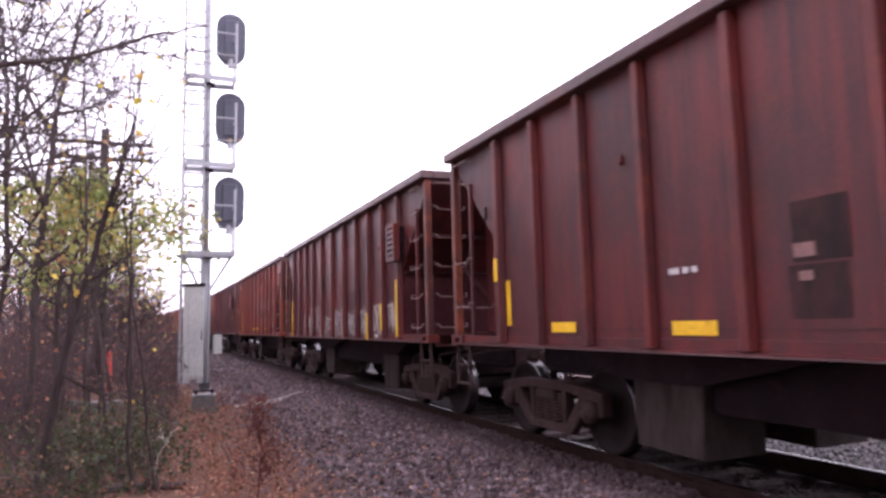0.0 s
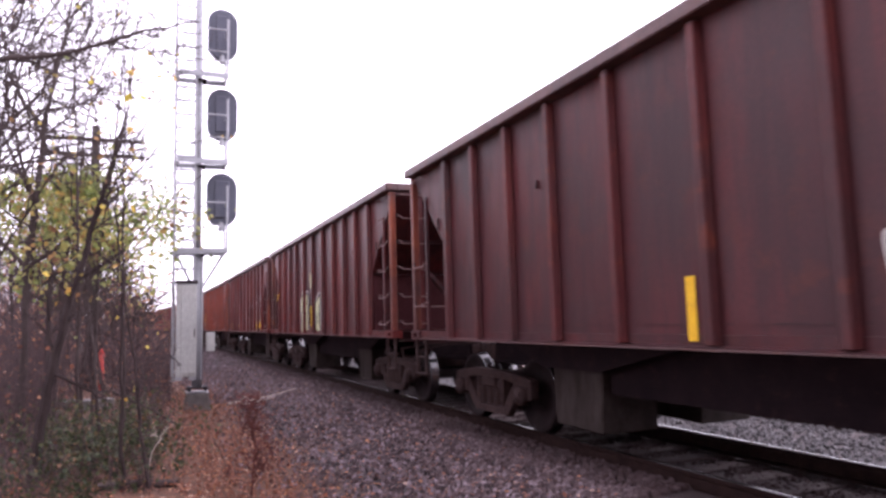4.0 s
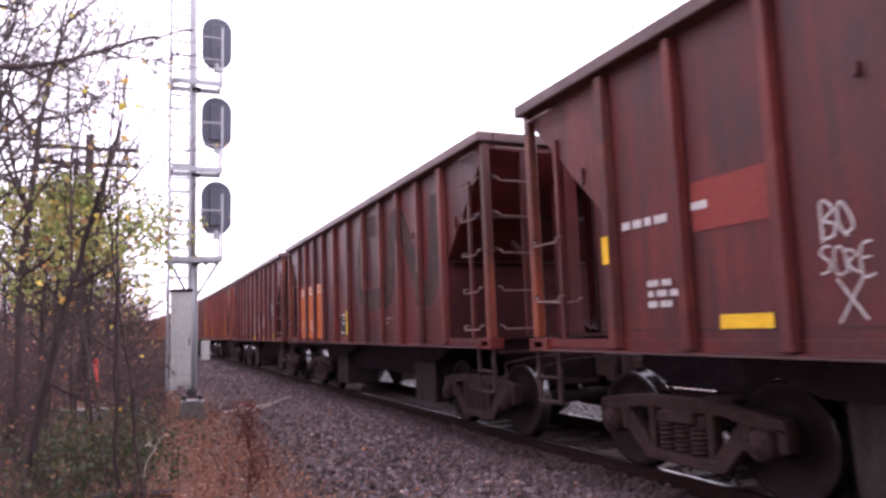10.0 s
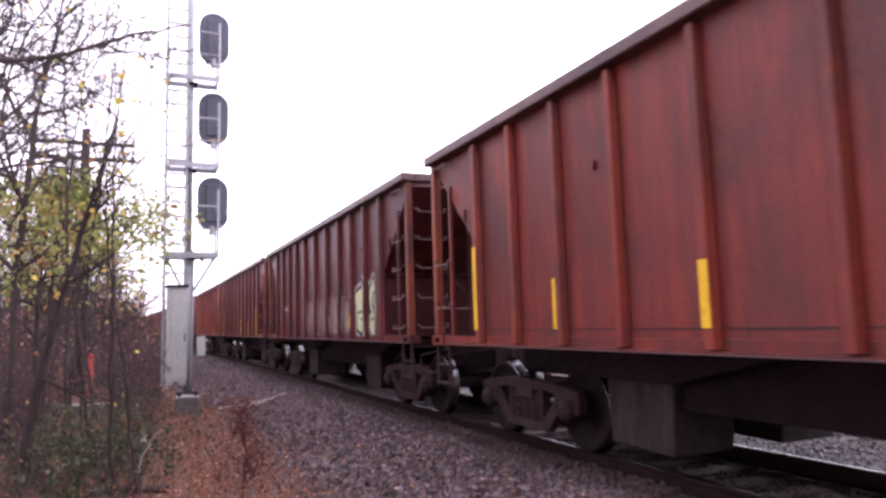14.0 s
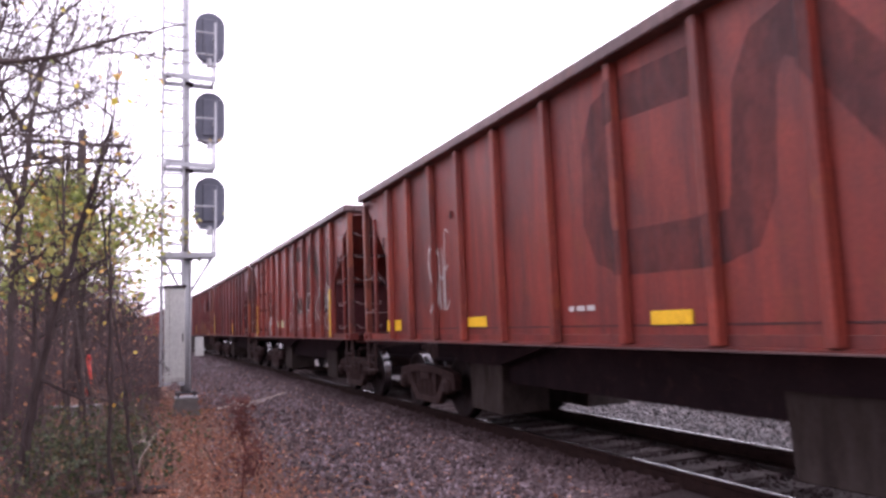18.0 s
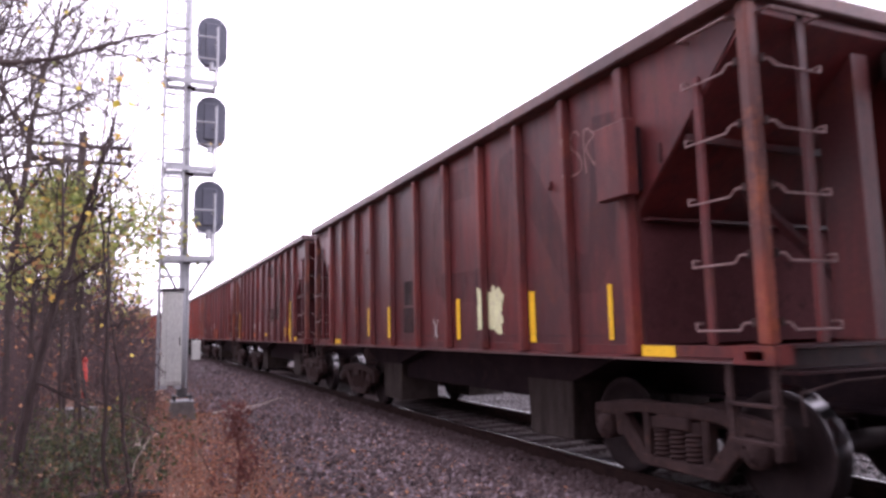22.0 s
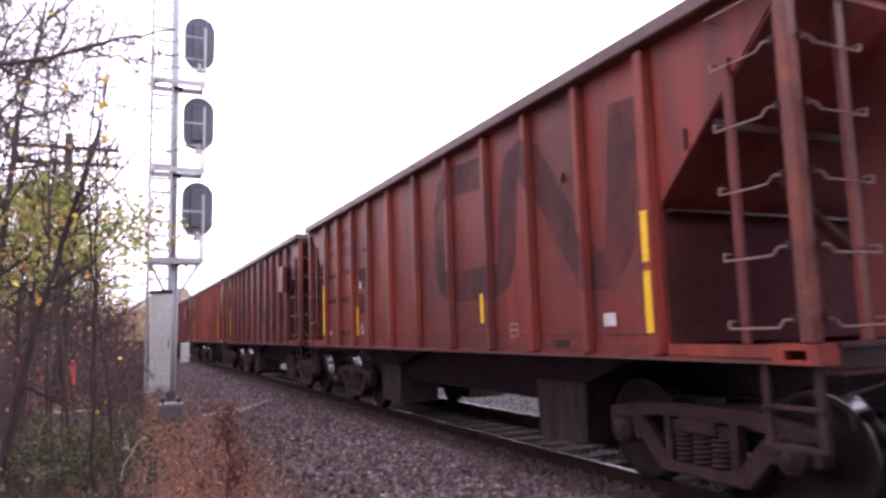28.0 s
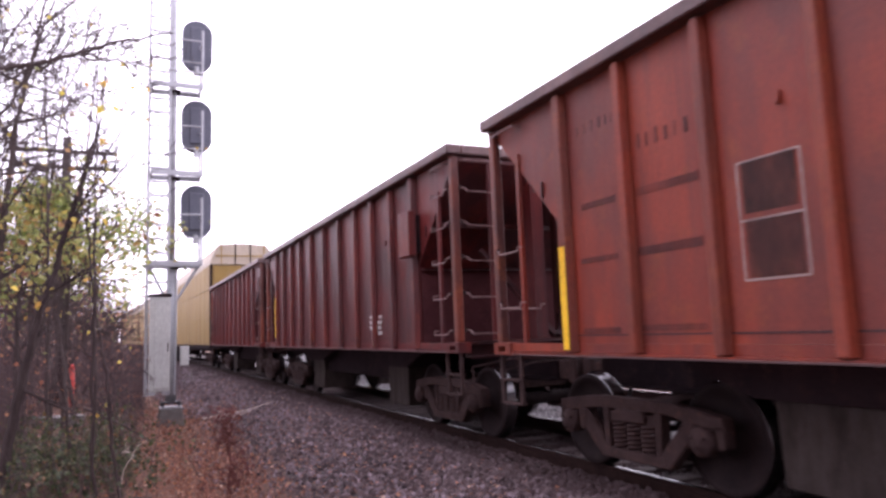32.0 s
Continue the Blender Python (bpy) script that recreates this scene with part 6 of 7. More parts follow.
def leaf_material(name, stops):
    m, nt, b = nodes_of(name)
    geo = nt.nodes.new("ShaderNodeNewGeometry")
    col = ramp(nt, geo.outputs["Random Per Island"], stops)
    nt.links.new(mixed(nt, 0.5, col, ramp(nt, noise_of(nt, coords(nt), 30.0), [(0.3, (0.7, 0.7, 0.7)), (0.7, (1.2, 1.2, 1.2))]), "MULTIPLY"), b.inputs["Base Color"])
    b.inputs["Roughness"].default_value = 0.65
    tr = nt.nodes.new("ShaderNodeBsdfTranslucent")
    nt.links.new(col, tr.inputs["Color"])
    ms = nt.nodes.new("ShaderNodeMixShader")
    ms.inputs[0].default_value = 0.4
    out = nt.nodes["Material Output"]
    nt.links.new(b.outputs[0], ms.inputs[1])
    nt.links.new(tr.outputs[0], ms.inputs[2])
    nt.links.new(ms.outputs[0], out.inputs["Surface"])
    return m


LEAF_AUTUMN = leaf_material("autumn_leaves", [(0.0, (0.16, 0.19, 0.06)), (0.45, (0.28, 0.29, 0.09)), (0.7, (0.38, 0.31, 0.08)), (0.85, (0.36, 0.20, 0.07)), (1.0, (0.18, 0.09, 0.05))])
LEAF_YELLOW = leaf_material("yellow_leaves", [(0.0, (0.48, 0.40, 0.05)), (0.6, (0.58, 0.43, 0.06)), (1.0, (0.50, 0.25, 0.05))])
LEAF_GREEN = leaf_material("late_green_leaves", [(0.0, (0.16, 0.22, 0.06)), (0.5, (0.28, 0.35, 0.10)), (0.8, (0.40, 0.40, 0.11)), (1.0, (0.20, 0.10, 0.04))])
LEAF_BROWN = leaf_material("dry_brown_leaves", [(0.0, (0.085, 0.040, 0.030)), (0.4, (0.20, 0.080, 0.052)), (0.7, (0.32, 0.13, 0.075)), (0.9, (0.38, 0.17, 0.075)), (1.0, (0.44, 0.31, 0.24))])


class Soup:
    """Tubes and leaves gathered as plain lists, then made into a mesh at once."""

    def __init__(self):
        self.v, self.f = [], []

    def tube(self, pts, r0, r1, sides):
        n, base = len(pts), len(self.v)
        for i, p in enumerate(pts):
            d = (pts[min(i + 1, n - 1)] - pts[max(i - 1, 0)]).normalized()
            a = d.orthogonal().normalized()
            b = d.cross(a)
            r = r0 + (r1 - r0) * i / (n - 1)
            for k in range(sides):
                q = 2 * math.pi * k / sides
                self.v.append(p + (a * math.cos(q) + b * math.sin(q)) * r)
        for i in range(n - 1):
            for k in range(sides):
                a0, a1 = base + i * sides + k, base + i * sides + (k + 1) % sides
                self.f.append((a0, a1, a1 + sides, a0 + sides))

    def leaf(self, p, size, rng, flat=False):
        d = Vector((rng.gauss(0, 1), rng.gauss(0, 1), rng.gauss(0, 0.15 if flat else 0.8) - (0 if flat else 0.5))).normalized()
        up = Vector((rng.gauss(0, 0.25), rng.gauss(0, 0.25), 1)) if flat else Vector((rng.gauss(0, 1), rng.gauss(0, 1), rng.gauss(0, 1)))
        s = d.cross(up).normalized()
        nrm = s.cross(d)
        b = len(self.v)
        w = size * rng.uniform(0.28, 0.45)
        self.v += [p, p + d * size * 0.45 + s * w + nrm * size * 0.12, p + d * size, p + d * size * 0.45 - s * w + nrm * size * 0.12, p + d * size * 0.5]
        self.f += [(b, b + 1, b + 4), (b + 1, b + 2, b + 4), (b + 2, b + 3, b + 4), (b + 3, b, b + 4)]

    def mesh(self, name, mat):
        me = bpy.data.meshes.new(name)
        me.from_pydata(self.v, [], self.f)
        me.materials.append(mat)
        return me


def branch(wood, tips, p, d, length, r, level, rng, spread, rise, keep):
    n = 6 if level < 2 else 4
    pts = [p]
    for i in range(n):
        d = (d + Vector((rng.gauss(0, 1), rng.gauss(0, 1), rng.gauss(0, 1))) * (0.10 + 0.05 * level) + Vector((0, 0, rise))).normalized()
        pts.append(pts[-1] + d * length / n)
    wood.tube(pts, r, r * (0.35 if level else 0.25), (8, 5, 4, 3)[min(level, 3)])
    if level >= 2:
        tips.append(pts[-1])
        tips.append(pts[-2])
    if level >= keep:
        return
    kids = (8, 5, 3)[min(level, 2)]
    for i in range(kids):
        t = rng.uniform(0.25 if level else 0.30, 1.0)
        k = min(int(t * n), n - 1)
        q = pts[k].lerp(pts[k + 1], t * n - k)
        ax = (pts[k + 1] - pts[k]).normalized()
        side = (ax.orthogonal().normalized() * math.cos(6.283 * i / kids + rng.uniform(0, 2)) + ax.cross(ax.orthogonal().normalized()) * math.sin(6.283 * i / kids + rng.uniform(0, 2))).normalized()
        dd = (ax * rng.uniform(0.5, 1.0) + side * spread).normalized()
        branch(wood, tips, q, dd, length * rng.uniform(0.35, 0.6) * (1.15 - 0.4 * t), r * (0.64 - 0.34 * t) + 0.0022, level + 1, rng, spread, rise, keep)


def tree(x, y, height, r, seed, leaf=None, leaves=0, size=0.07, lean=(0, 0), spread=0.9, rise=0.06, keep=3, low=-9.0, high=99.0, label="", name="tree"):
    """A tapered trunk with limbs and twigs, and a crown of single leaves."""
    rng = random.Random(seed)
    z = ground_z(x, y) - 0.08
    tr = thing(name, label or "slender bare-branched tree in late autumn beside the track", "tree", "trees of the wood", at=pose(x, y, z))
    wood, tips = Soup(), []
    branch(wood, tips, Vector((0, 0, 0)), Vector((lean[0], lean[1], 1)).normalized(), height, r, 0, rng, spread, rise, keep)
    ob = new("trunk", wood.mesh("trunk", BARK))
    ob.parent = tr
    if leaf and leaves and tips:
        crown = Soup()
        tips = [t for t in tips if low <= t.z + z <= high] or tips[:1]
        for i in range(leaves):
            t = rng.choice(tips)
            crown.leaf(t + Vector((rng.gauss(0, 0.15), rng.gauss(0, 0.15), rng.gauss(0, 0.15))), size * rng.uniform(0.6, 1.3), rng)
        ob = new("crown", crown.mesh("crown", leaf))
        ob.parent = tr
    return tr


def stem(points, r0, r1, seed, twigs=6, reach=0.7, leaf=None, leaves=0, size=0.1, label="", name="sapling", mat=None, rise=0.05, keep=3):
    """A sapling along a few bends, with side twigs and a handful of leaves; its base is the first point."""
    rng = random.Random(seed)
    base = Vector(points[0])
    tr = thing(name, label or "thin bare sapling leaning beside the track", "tree", "saplings", at=Matrix.Translation(base))
    ctl = [Vector(p) - base for p in points]
    pts = []
    for i in range(len(ctl) - 1):
        for j in range(5):
            w = ctl[i].lerp(ctl[i + 1], j / 5)
            pts.append(w + Vector((rng.gauss(0, 1), rng.gauss(0, 1), 0)) * 0.012)
    pts.append(ctl[-1])
    wood, tips = Soup(), [pts[-1]]
    wood.tube(pts, r0, r1, 7)
    for i in range(twigs):
        t = rng.uniform(0.3, 1.0)
        k = min(int(t * (len(pts) - 1)), len(pts) - 2)
        ax = (pts[k + 1] - pts[k]).normalized()
        side = Vector((rng.gauss(0, 1), rng.gauss(0, 1), rng.gauss(0, 0.6))).normalized()
        branch(wood, tips, pts[k], (ax * 0.6 + side).normalized(), reach * rng.uniform(0.5, 1.2), (r0 + (r1 - r0) * t) * 0.5, 1, rng, 0.9, rise, keep)
    ob = new("trunk", wood.mesh("trunk", mat or BARK))
    ob.parent = tr
    if leaf and leaves:
        crown = Soup()
        for i in range(leaves):
            crown.leaf(rng.choice(tips) + Vector((rng.gauss(0, 0.06), rng.gauss(0, 0.06), rng.gauss(0, 0.06))), size * rng.uniform(0.6, 1.3), rng)
        ob = new("crown", crown.mesh("crown", leaf))
        ob.parent = tr
    return tr


def overhang_tree():
    """The near tree whose trunk stands out of view; its limbs reach over the brush."""
    rng = random.Random(11)
    base = Vector((-2.7, 7.9, ground_z(-2.7, 7.9) - 0.1))
    tr = thing("overhanging_tree", "bare-limbed tree reaching long thin branches over the brush", "tree", "trees of the wood", at=Matrix.Translation(base))
    wood, tips = Soup(), []

    def sweep(pts, r0, r1, twigs, reach):
        pts = [Vector(p) - base for p in pts]
        fine = []
        for i in range(len(pts) - 1):
            for j in range(4):
                fine.append(pts[i].lerp(pts[i + 1], j / 4) + Vector((rng.gauss(0, 0.012), rng.gauss(0, 0.012), rng.gauss(0, 0.012))))
        fine.append(pts[-1])
        wood.tube(fine, r0, r1, 7)
        for i in range(twigs):
            t = rng.uniform(0.15, 1.0)
            k = min(int(t * (len(fine) - 1)), len(fine) - 2)
            ax = (fine[k + 1] - fine[k]).normalized()
            d = (ax * rng.uniform(0.4, 1.2) + Vector((rng.gauss(0, 0.5), rng.gauss(0, 0.8), rng.gauss(0.1, 0.8)))).normalized()
            branch(wood, tips, fine[k], d, reach * rng.uniform(0.4, 1.2), (r0 + (r1 - r0) * t) * 0.34 + 0.0028, 1, rng, 0.8, 0.02, 3)

    sweep([base, (-2.72, 7.9, 2.0), (-2.6, 7.8, 4.0), (-2.5, 7.9, 6.0), (-2.3, 8.1, 8.0)], 0.12, 0.02, 6, 1.4)
    sweep([(-2.6, 7.8, 3.55), (-1.91, 7.5, 3.80), (-1.25, 7.5, 4.01), (-0.79, 7.5, 4.12), (-0.39, 7.5, 4.29), (0.02, 7.5, 4.48), (0.46, 7.5, 4.63)], 0.036, 0.009, 15, 0.6)
    sweep([(-0.39, 7.5, 4.27), (-0.08, 7.5, 4.27), (0.24, 7.5, 4.24), (0.81, 7.5, 4.21)], 0.012, 0.003, 8, 0.4)
    sweep([(-2.6, 7.9, 2.6), (-1.78, 9, 3.27), (-1.2, 9, 3.9), (-0.75, 9, 4.08), (-0.34, 9, 4.4), (0.23, 9, 4.58)], 0.022, 0.005, 15, 0.65)
    sweep([(-2.6, 8.0, 2.9), (-1.76, 10, 3.92), (-1.29, 10, 4.48), (-1.05, 10, 5.11), (-0.97, 10, 5.82), (-0.8, 10, 6.6)], 0.030, 0.008, 18, 0.8)
    sweep([(-2.5, 8.0, 4.2), (-1.51, 9, 4.80), (-1.41, 9, 5.08), (-1.30, 9, 5.60)], 0.022, 0.007, 15, 0.7)
    sweep([(-2.6, 8.0, 2.2), (-1.77, 9, 3.08), (-1.36, 9, 3.42), (-0.86, 9, 3.93), (-0.5, 9.2, 4.8), (-0.35, 9.2, 5.6)], 0.018, 0.005, 15, 0.65)
    sweep([(-2.5, 7.9, 3.2), (-1.7, 8.4, 3.3), (-1.0, 8.8, 3.45), (-0.45, 9.0, 3.42), (0.05, 9.0, 3.6)], 0.014, 0.004, 14, 0.5)
    for i in range(12):
        zz = rng.uniform(2.9, 5.8)
        y1, x1 = rng.uniform(8.5, 12.5), rng.uniform(-1.0, 0.0)
        z1 = zz + rng.uniform(0.3, 1.6)
        a, b = Vector((-2.55, 7.9, zz)), Vector((x1, y1, z1))
        c1 = a.lerp(b, 0.35) + Vector((0, 0, rng.uniform(-0.2, 0.25)))
        c2 = a.lerp(b, 0.7) + Vector((0, 0, rng.uniform(-0.25, 0.25)))
        sweep([a, c1, c2, b], rng.uniform(0.018, 0.034), 0.006, 8, 0.7)
    ob = new("trunk", wood.mesh("trunk", BARK))
    ob.parent = tr
    crown = Soup()
    for i in range(60):
        crown.leaf(rng.choice(tips), 0.06 * rng.uniform(0.6, 1.3), rng)
    ob = new("crown", crown.mesh("crown", LEAF_YELLOW))
    ob.parent = tr


overhang_tree()
G = ground_z
stem([(-1.20, 9.3, G(-1.20, 9.3) - 0.05), (-1.10, 9.3, 0.52), (-0.92, 9.3, 1.55), (-0.70, 9.3, 2.36), (-0.44, 9.3, 3.42), (-0.30, 9.3, 4.0)], 0.062, 0.016, 21, 13, 0.9, LEAF_YELLOW, 26, 0.11, "leaning dark-barked sapling with a few yellow leaves", mat=DARKBARK)
stem([(-0.26, 8.6, G(-0.26, 8.6) - 0.05), (-0.26, 8.6, 0.74), (-0.27, 8.6, 1.61), (-0.31, 8.6, 2.33), (-0.37, 8.6, 2.80), (-0.31, 8.6, 3.60)], 0.022, 0.007, 22, 8, 0.5, LEAF_YELLOW, 4, 0.06, mat=DARKBARK)
stem([(0.06, 8.5, G(0.06, 8.5) - 0.05), (-0.02, 8.5, 0.0), (-0.08, 8.5, 0.52), (-0.12, 8.5, 1.09), (-0.22, 8.5, 1.56), (-0.34, 8.6, 2.25)], 0.022, 0.008, 23, 5, 0.5, LEAF_YELLOW, 3, 0.06, mat=DARKBARK)
stem([(-0.38, 12, G(-0.38, 12) - 0.05), (-0.33, 12, 1.0), (-0.39, 12, 4.0), (-0.38, 12, 6.1)], 0.030, 0.007, 24, 18, 0.8, LEAF_YELLOW, 10, 0.07)
stem([(-0.95, 11, G(-0.95, 11) - 0.05), (-0.89, 11, 1.05), (-0.96, 11, 3.76), (-1.04, 11, 5.33)], 0.028, 0.008, 25, 18, 0.8, LEAF_AUTUMN, 20, 0.09)
stem([(-1.35, 12.4, G(-1.35, 12.4) - 0.05), (-1.25, 12.4, 2.0), (-0.98, 12.5, 4.6), (-0.72, 12.6, 7.2)], 0.034, 0.006, 51, 18, 0.9)
stem([(-0.85, 13.2, G(-0.85, 13.2) - 0.05), (-0.80, 13.2, 2.4), (-0.55, 13.2, 5.0), (-0.40, 13.2, 7.6)], 0.032, 0.006, 52, 18, 0.9)
stem([(-1.9, 12.8, G(-1.9, 12.8) - 0.05), (-1.75, 12.8, 2.4), (-1.55, 12.8, 5.0), (-1.10, 12.8, 7.9)], 0.036, 0.006, 53, 18, 1.0)
stem([(-0.55, 10.2, G(-0.55, 10.2) - 0.05), (-0.62, 10.2, 0.9), (-0.75, 10.3, 1.8), (-0.78, 10.4, 3.2)], 0.026, 0.006, 26, 8, 0.6, LEAF_AUTUMN, 12, 0.09)
stem([(-0.38, 9.5, 0.66), (0.0, 9.5, 0.44), (0.36, 9.5, 0.20)], 0.016, 0.008, 27, 0, name="fallen_branch", label="thin dead branch hung up in the brush")
stem([(-0.02, 9.0, G(-0.02, 9.0) - 0.02), (0.09, 9, 0.04), (0.20, 9, 0.22), (0.30, 9, 0.28)], 0.008, 0.003, 28, 1, 0.2, name="fallen_branch", label="bleached arching dead stalk", mat=DEADWOOD)
stem([(-0.50, 8.85, G(-0.5, 8.85) + 0.03), (-0.1, 8.75, G(-0.1, 8.75) + 0.05), (0.33, 8.62, G(0.33, 8.62) + 0.045)], 0.050, 0.042, 29, 2, 0.2, name="fallen_log", label="small fallen log lying on the leaf litter")
stem([(1.72, 16.9, G(1.7, 16.9) + 0.02), (2.2, 17.0, G(2.2, 17) + 0.07), (2.8, 17.4, G(2.8, 17.4) + 0.06), (3.45, 17.8, G(3.45, 17.8) + 0.04)], 0.026, 0.010, 30, 4, 0.5, name="fallen_branch", label="bleached broken branch lying on the ballast shoulder", mat=DEADWOOD, rise=-0.05, keep=2)
stem([(1.9, 16.4, G(1.9, 16.4) + 0.02), (2.5, 16.7, G(2.5, 16.7) + 0.06), (3.0, 17.4, G(3.0, 17.4) + 0.04)], 0.020, 0.009, 31, 2, 0.5, name="fallen_branch", label="bleached broken branch lying on the ballast shoulder", mat=DEADWOOD, rise=-0.05, keep=2)
stem([(0.2, 22.0, G(0.2, 22) + 0.05), (0.6, 21.7, G(0.6, 21.7) + 0.2), (0.95, 21.5, G(0.95, 21.5) + 0.32)], 0.03, 0.015, 32, 2, 0.4, name="fallen_branch", label="bleached broken branch lying in the leaves", mat=DEADWOOD)

# the wood behind: leafy young trees near, barer and hazier stock further along
rng = random.Random(77)
near = [(-1.6, 13.0, 5.0, 0.06, "g"), (-2.3, 11.6, 5.6, 0.07, "y"), (-1.2, 15.4, 4.6, 0.045, "y"), (-1.9, 16.0, 5.6, 0.05, "g"), (-1.45, 18.6, 4.6, 0.045, "y"), (-3.2, 13.8, 7.4, 0.08, "g"),
        (-2.6, 18.5, 6.0, 0.06, "a"), (-1.9, 21.5, 4.6, 0.05, "a"), (-4.4, 17.0, 7.8, 0.08, "a"), (-3.6, 22.0, 6.6, 0.07, "g"), (-1.05, 14.0, 3.4, 0.03, "y"), (-5.0, 12.5, 8.0, 0.09, "a"), (-3.4, 10.6, 6.4, 0.06, "a")]
kinds = {"g": (LEAF_GREEN, 1150, 0.10, "young tree still carrying late green leaves"), "y": (LEAF_AUTUMN, 650, 0.10, "young tree with yellow and green autumn leaves"), "a": (LEAF_AUTUMN, 420, 0.09, "half-bare young tree with scattered autumn leaves")}
for i, (x, y, hgt, r, kd) in enumerate(near):
    lf, n, sz, lb = kinds[kd]
    tree(x, y, hgt, r * 0.65, 100 + i, lf, n, sz, (rng.uniform(-0.12, 0.12), rng.uniform(-0.1, 0.1)), 0.9, 0.05, 3, 1.75 + 0.03 * y, 1.42 + 0.185 * y, lb)
for i, (x, y, hgt) in enumerate([(-1.75, 12.2, 8.2), (-2.6, 13.4, 9.2), (-3.6, 15.0, 9.8), (-2.2, 17.2, 8.4)]):
    tree(x, y, hgt, 0.055, 200 + i, LEAF_AUTUMN, 60, 0.08, (rng.uniform(-0.08, 0.14), rng.uniform(-0.1, 0.1)), 0.85, 0.07, 3, 2.2, 4.8, "tall bare-branched young tree in the wood")
for i in range(46):
    y = 21 + 75 * (i / 45) ** 1.25
    shift = along(y)[0].x - TRACK_X
    x = shift + 0.022 * y - rng.uniform(0.3, 1.0) - abs(rng.gauss(0, 1)) * (1.6 + 0.05 * y)
    hgt = rng.uniform(2.6, 4.8) + 0.35 * min(8, max(0, shift - x))
    tree(x, y, hgt, 0.03 + 0.007 * hgt, 300 + i, LEAF_BROWN if i % 3 else LEAF_AUTUMN, 160, 0.09, (rng.uniform(-0.15, 0.15), 0), 1.0, 0.03, 3, label="bare brushy tree with a few dry leaves in the wood")


def far_woods():
    """The leafless wood running on beside the line, as one tangle."""
    rng = random.Random(9)
    wood, leaves = Soup(), Soup()
    for i in range(620):
        y = 24 + 120 * rng.random() ** 1.3
        shift = along(y)[0].x - TRACK_X
        x = shift + 0.015 * y - 1.2 - abs(rng.gauss(0, 1)) * (3 + 0.16 * y)
        hgt = rng.uniform(3.0, 5.0) + 0.22 * min(14, shift - x)
        p, d, pts = Vector((x, y, ground_z(x, y) - 0.1)), Vector((rng.gauss(0, 0.12), rng.gauss(0, 0.12), 1)).normalized(), []
        pts.append(p)
        for j in range(6):
            d = (d + Vector((rng.gauss(0, 0.09), rng.gauss(0, 0.09), 0))).normalized()
            pts.append(pts[-1] + d * hgt / 6)
        wood.tube(pts, 0.02 + 0.006 * hgt, 0.008, 4)
        for j in range(16):
            k = rng.randrange(1, 6)
            e = (Vector((rng.gauss(0, 1), rng.gauss(0, 1), rng.uniform(0.2, 1.4)))).normalized()
            ln = hgt * rng.uniform(0.10, 0.26)
            q = [pts[k].lerp(pts[k + 1], rng.random())]
            for m in range(3):
                e = (e + Vector((rng.gauss(0, 0.2), rng.gauss(0, 0.2), 0.06))).normalized()
                q.append(q[-1] + e * ln / 3)
            wood.tube(q, 0.012, 0.004, 3)
            for m in range(3):
                g = (e + Vector((rng.gauss(0, 0.7), rng.gauss(0, 0.7), rng.gauss(0, 0.5)))).normalized()
                wood.tube([q[1 + m], q[1 + m] + g * ln * 0.4], 0.007, 0.003, 3)
            if rng.random() < 0.45:
                for m in range(3):
                    leaves.leaf(q[-1] + Vector((rng.gauss(0, 0.15), rng.gauss(0, 0.15), rng.gauss(0, 0.15))), rng.uniform(0.07, 0.14), rng)
    hold = tagged(new("far_woods"), "hazy leafless autumn wood running on beside the line", "wood", kind="stuff")
    for nm, s, m in (("wood_stems", wood, TWIG), ("wood_leaves", leaves, LEAF_BROWN)):
        ob = new(nm, s.mesh(nm, m))
        ob.parent = hold
        ob["kind"] = "stuff"


far_woods()


def wood_behind():
    """Unseen trees beside and behind the viewer, added to shade the near wagons."""
    rng = random.Random(19)
    wood, leaves = Soup(), Soup()
    for i in range(230):
        y = rng.uniform(-38, 5.5)
        x = -5.0 - abs(rng.gauss(0, 1)) * 5.0
        hgt = rng.uniform(8.0, 12.5)
        z = ground_z(x, y) - 0.1
        d = Vector((rng.gauss(0, 0.06), rng.gauss(0, 0.06), 1)).normalized()
        wood.tube([Vector((x, y, z)) + d * hgt * q for q in (0, 0.3, 0.6, 1.0)], 0.13, 0.02, 5)
        for j in range(26):
            b = Vector((x, y, z)) + d * hgt * rng.uniform(0.15, 0.98)
            e = b + Vector((rng.gauss(0, 0.9), rng.gauss(0, 0.9), rng.uniform(0.1, 1.0)))
            wood.tube([b, b.lerp(e, 0.5), e], 0.03, 0.008, 3)
            for m in range(5):
                leaves.leaf(b.lerp(e, rng.uniform(0.4, 1.1)) + Vector((rng.gauss(0, 0.2), rng.gauss(0, 0.2), rng.gauss(0, 0.2))), rng.uniform(0.16, 0.30), rng)
    hold = tagged(new("wood_behind"), "unseen half-bare autumn wood added on the near side to shade the wagons", "wood", kind="stuff")
    for nm, s, m in (("wood_stems", wood, TWIG), ("wood_leaves", leaves, LEAF_BROWN)):
        ob = new(nm, s.mesh(nm, m))
        ob.parent = hold
        ob["kind"] = "stuff"


wood_behind()


# ---- undergrowth, fallen leaves and ballast stones ----
LEAF_RUST = leaf_material("rust_red_seed_heads", [(0.0, (0.070, 0.020, 0.018)), (0.6, (0.13, 0.038, 0.030)), (1.0, (0.20, 0.075, 0.045))])
LEAF_SHRUB = leaf_material("dull_green_shrub_leaves", [(0.0, (0.022, 0.032, 0.014)), (0.5, (0.046, 0.060, 0.024)), (0.85, (0.08, 0.085, 0.032)), (1.0, (0.17, 0.085, 0.04))])


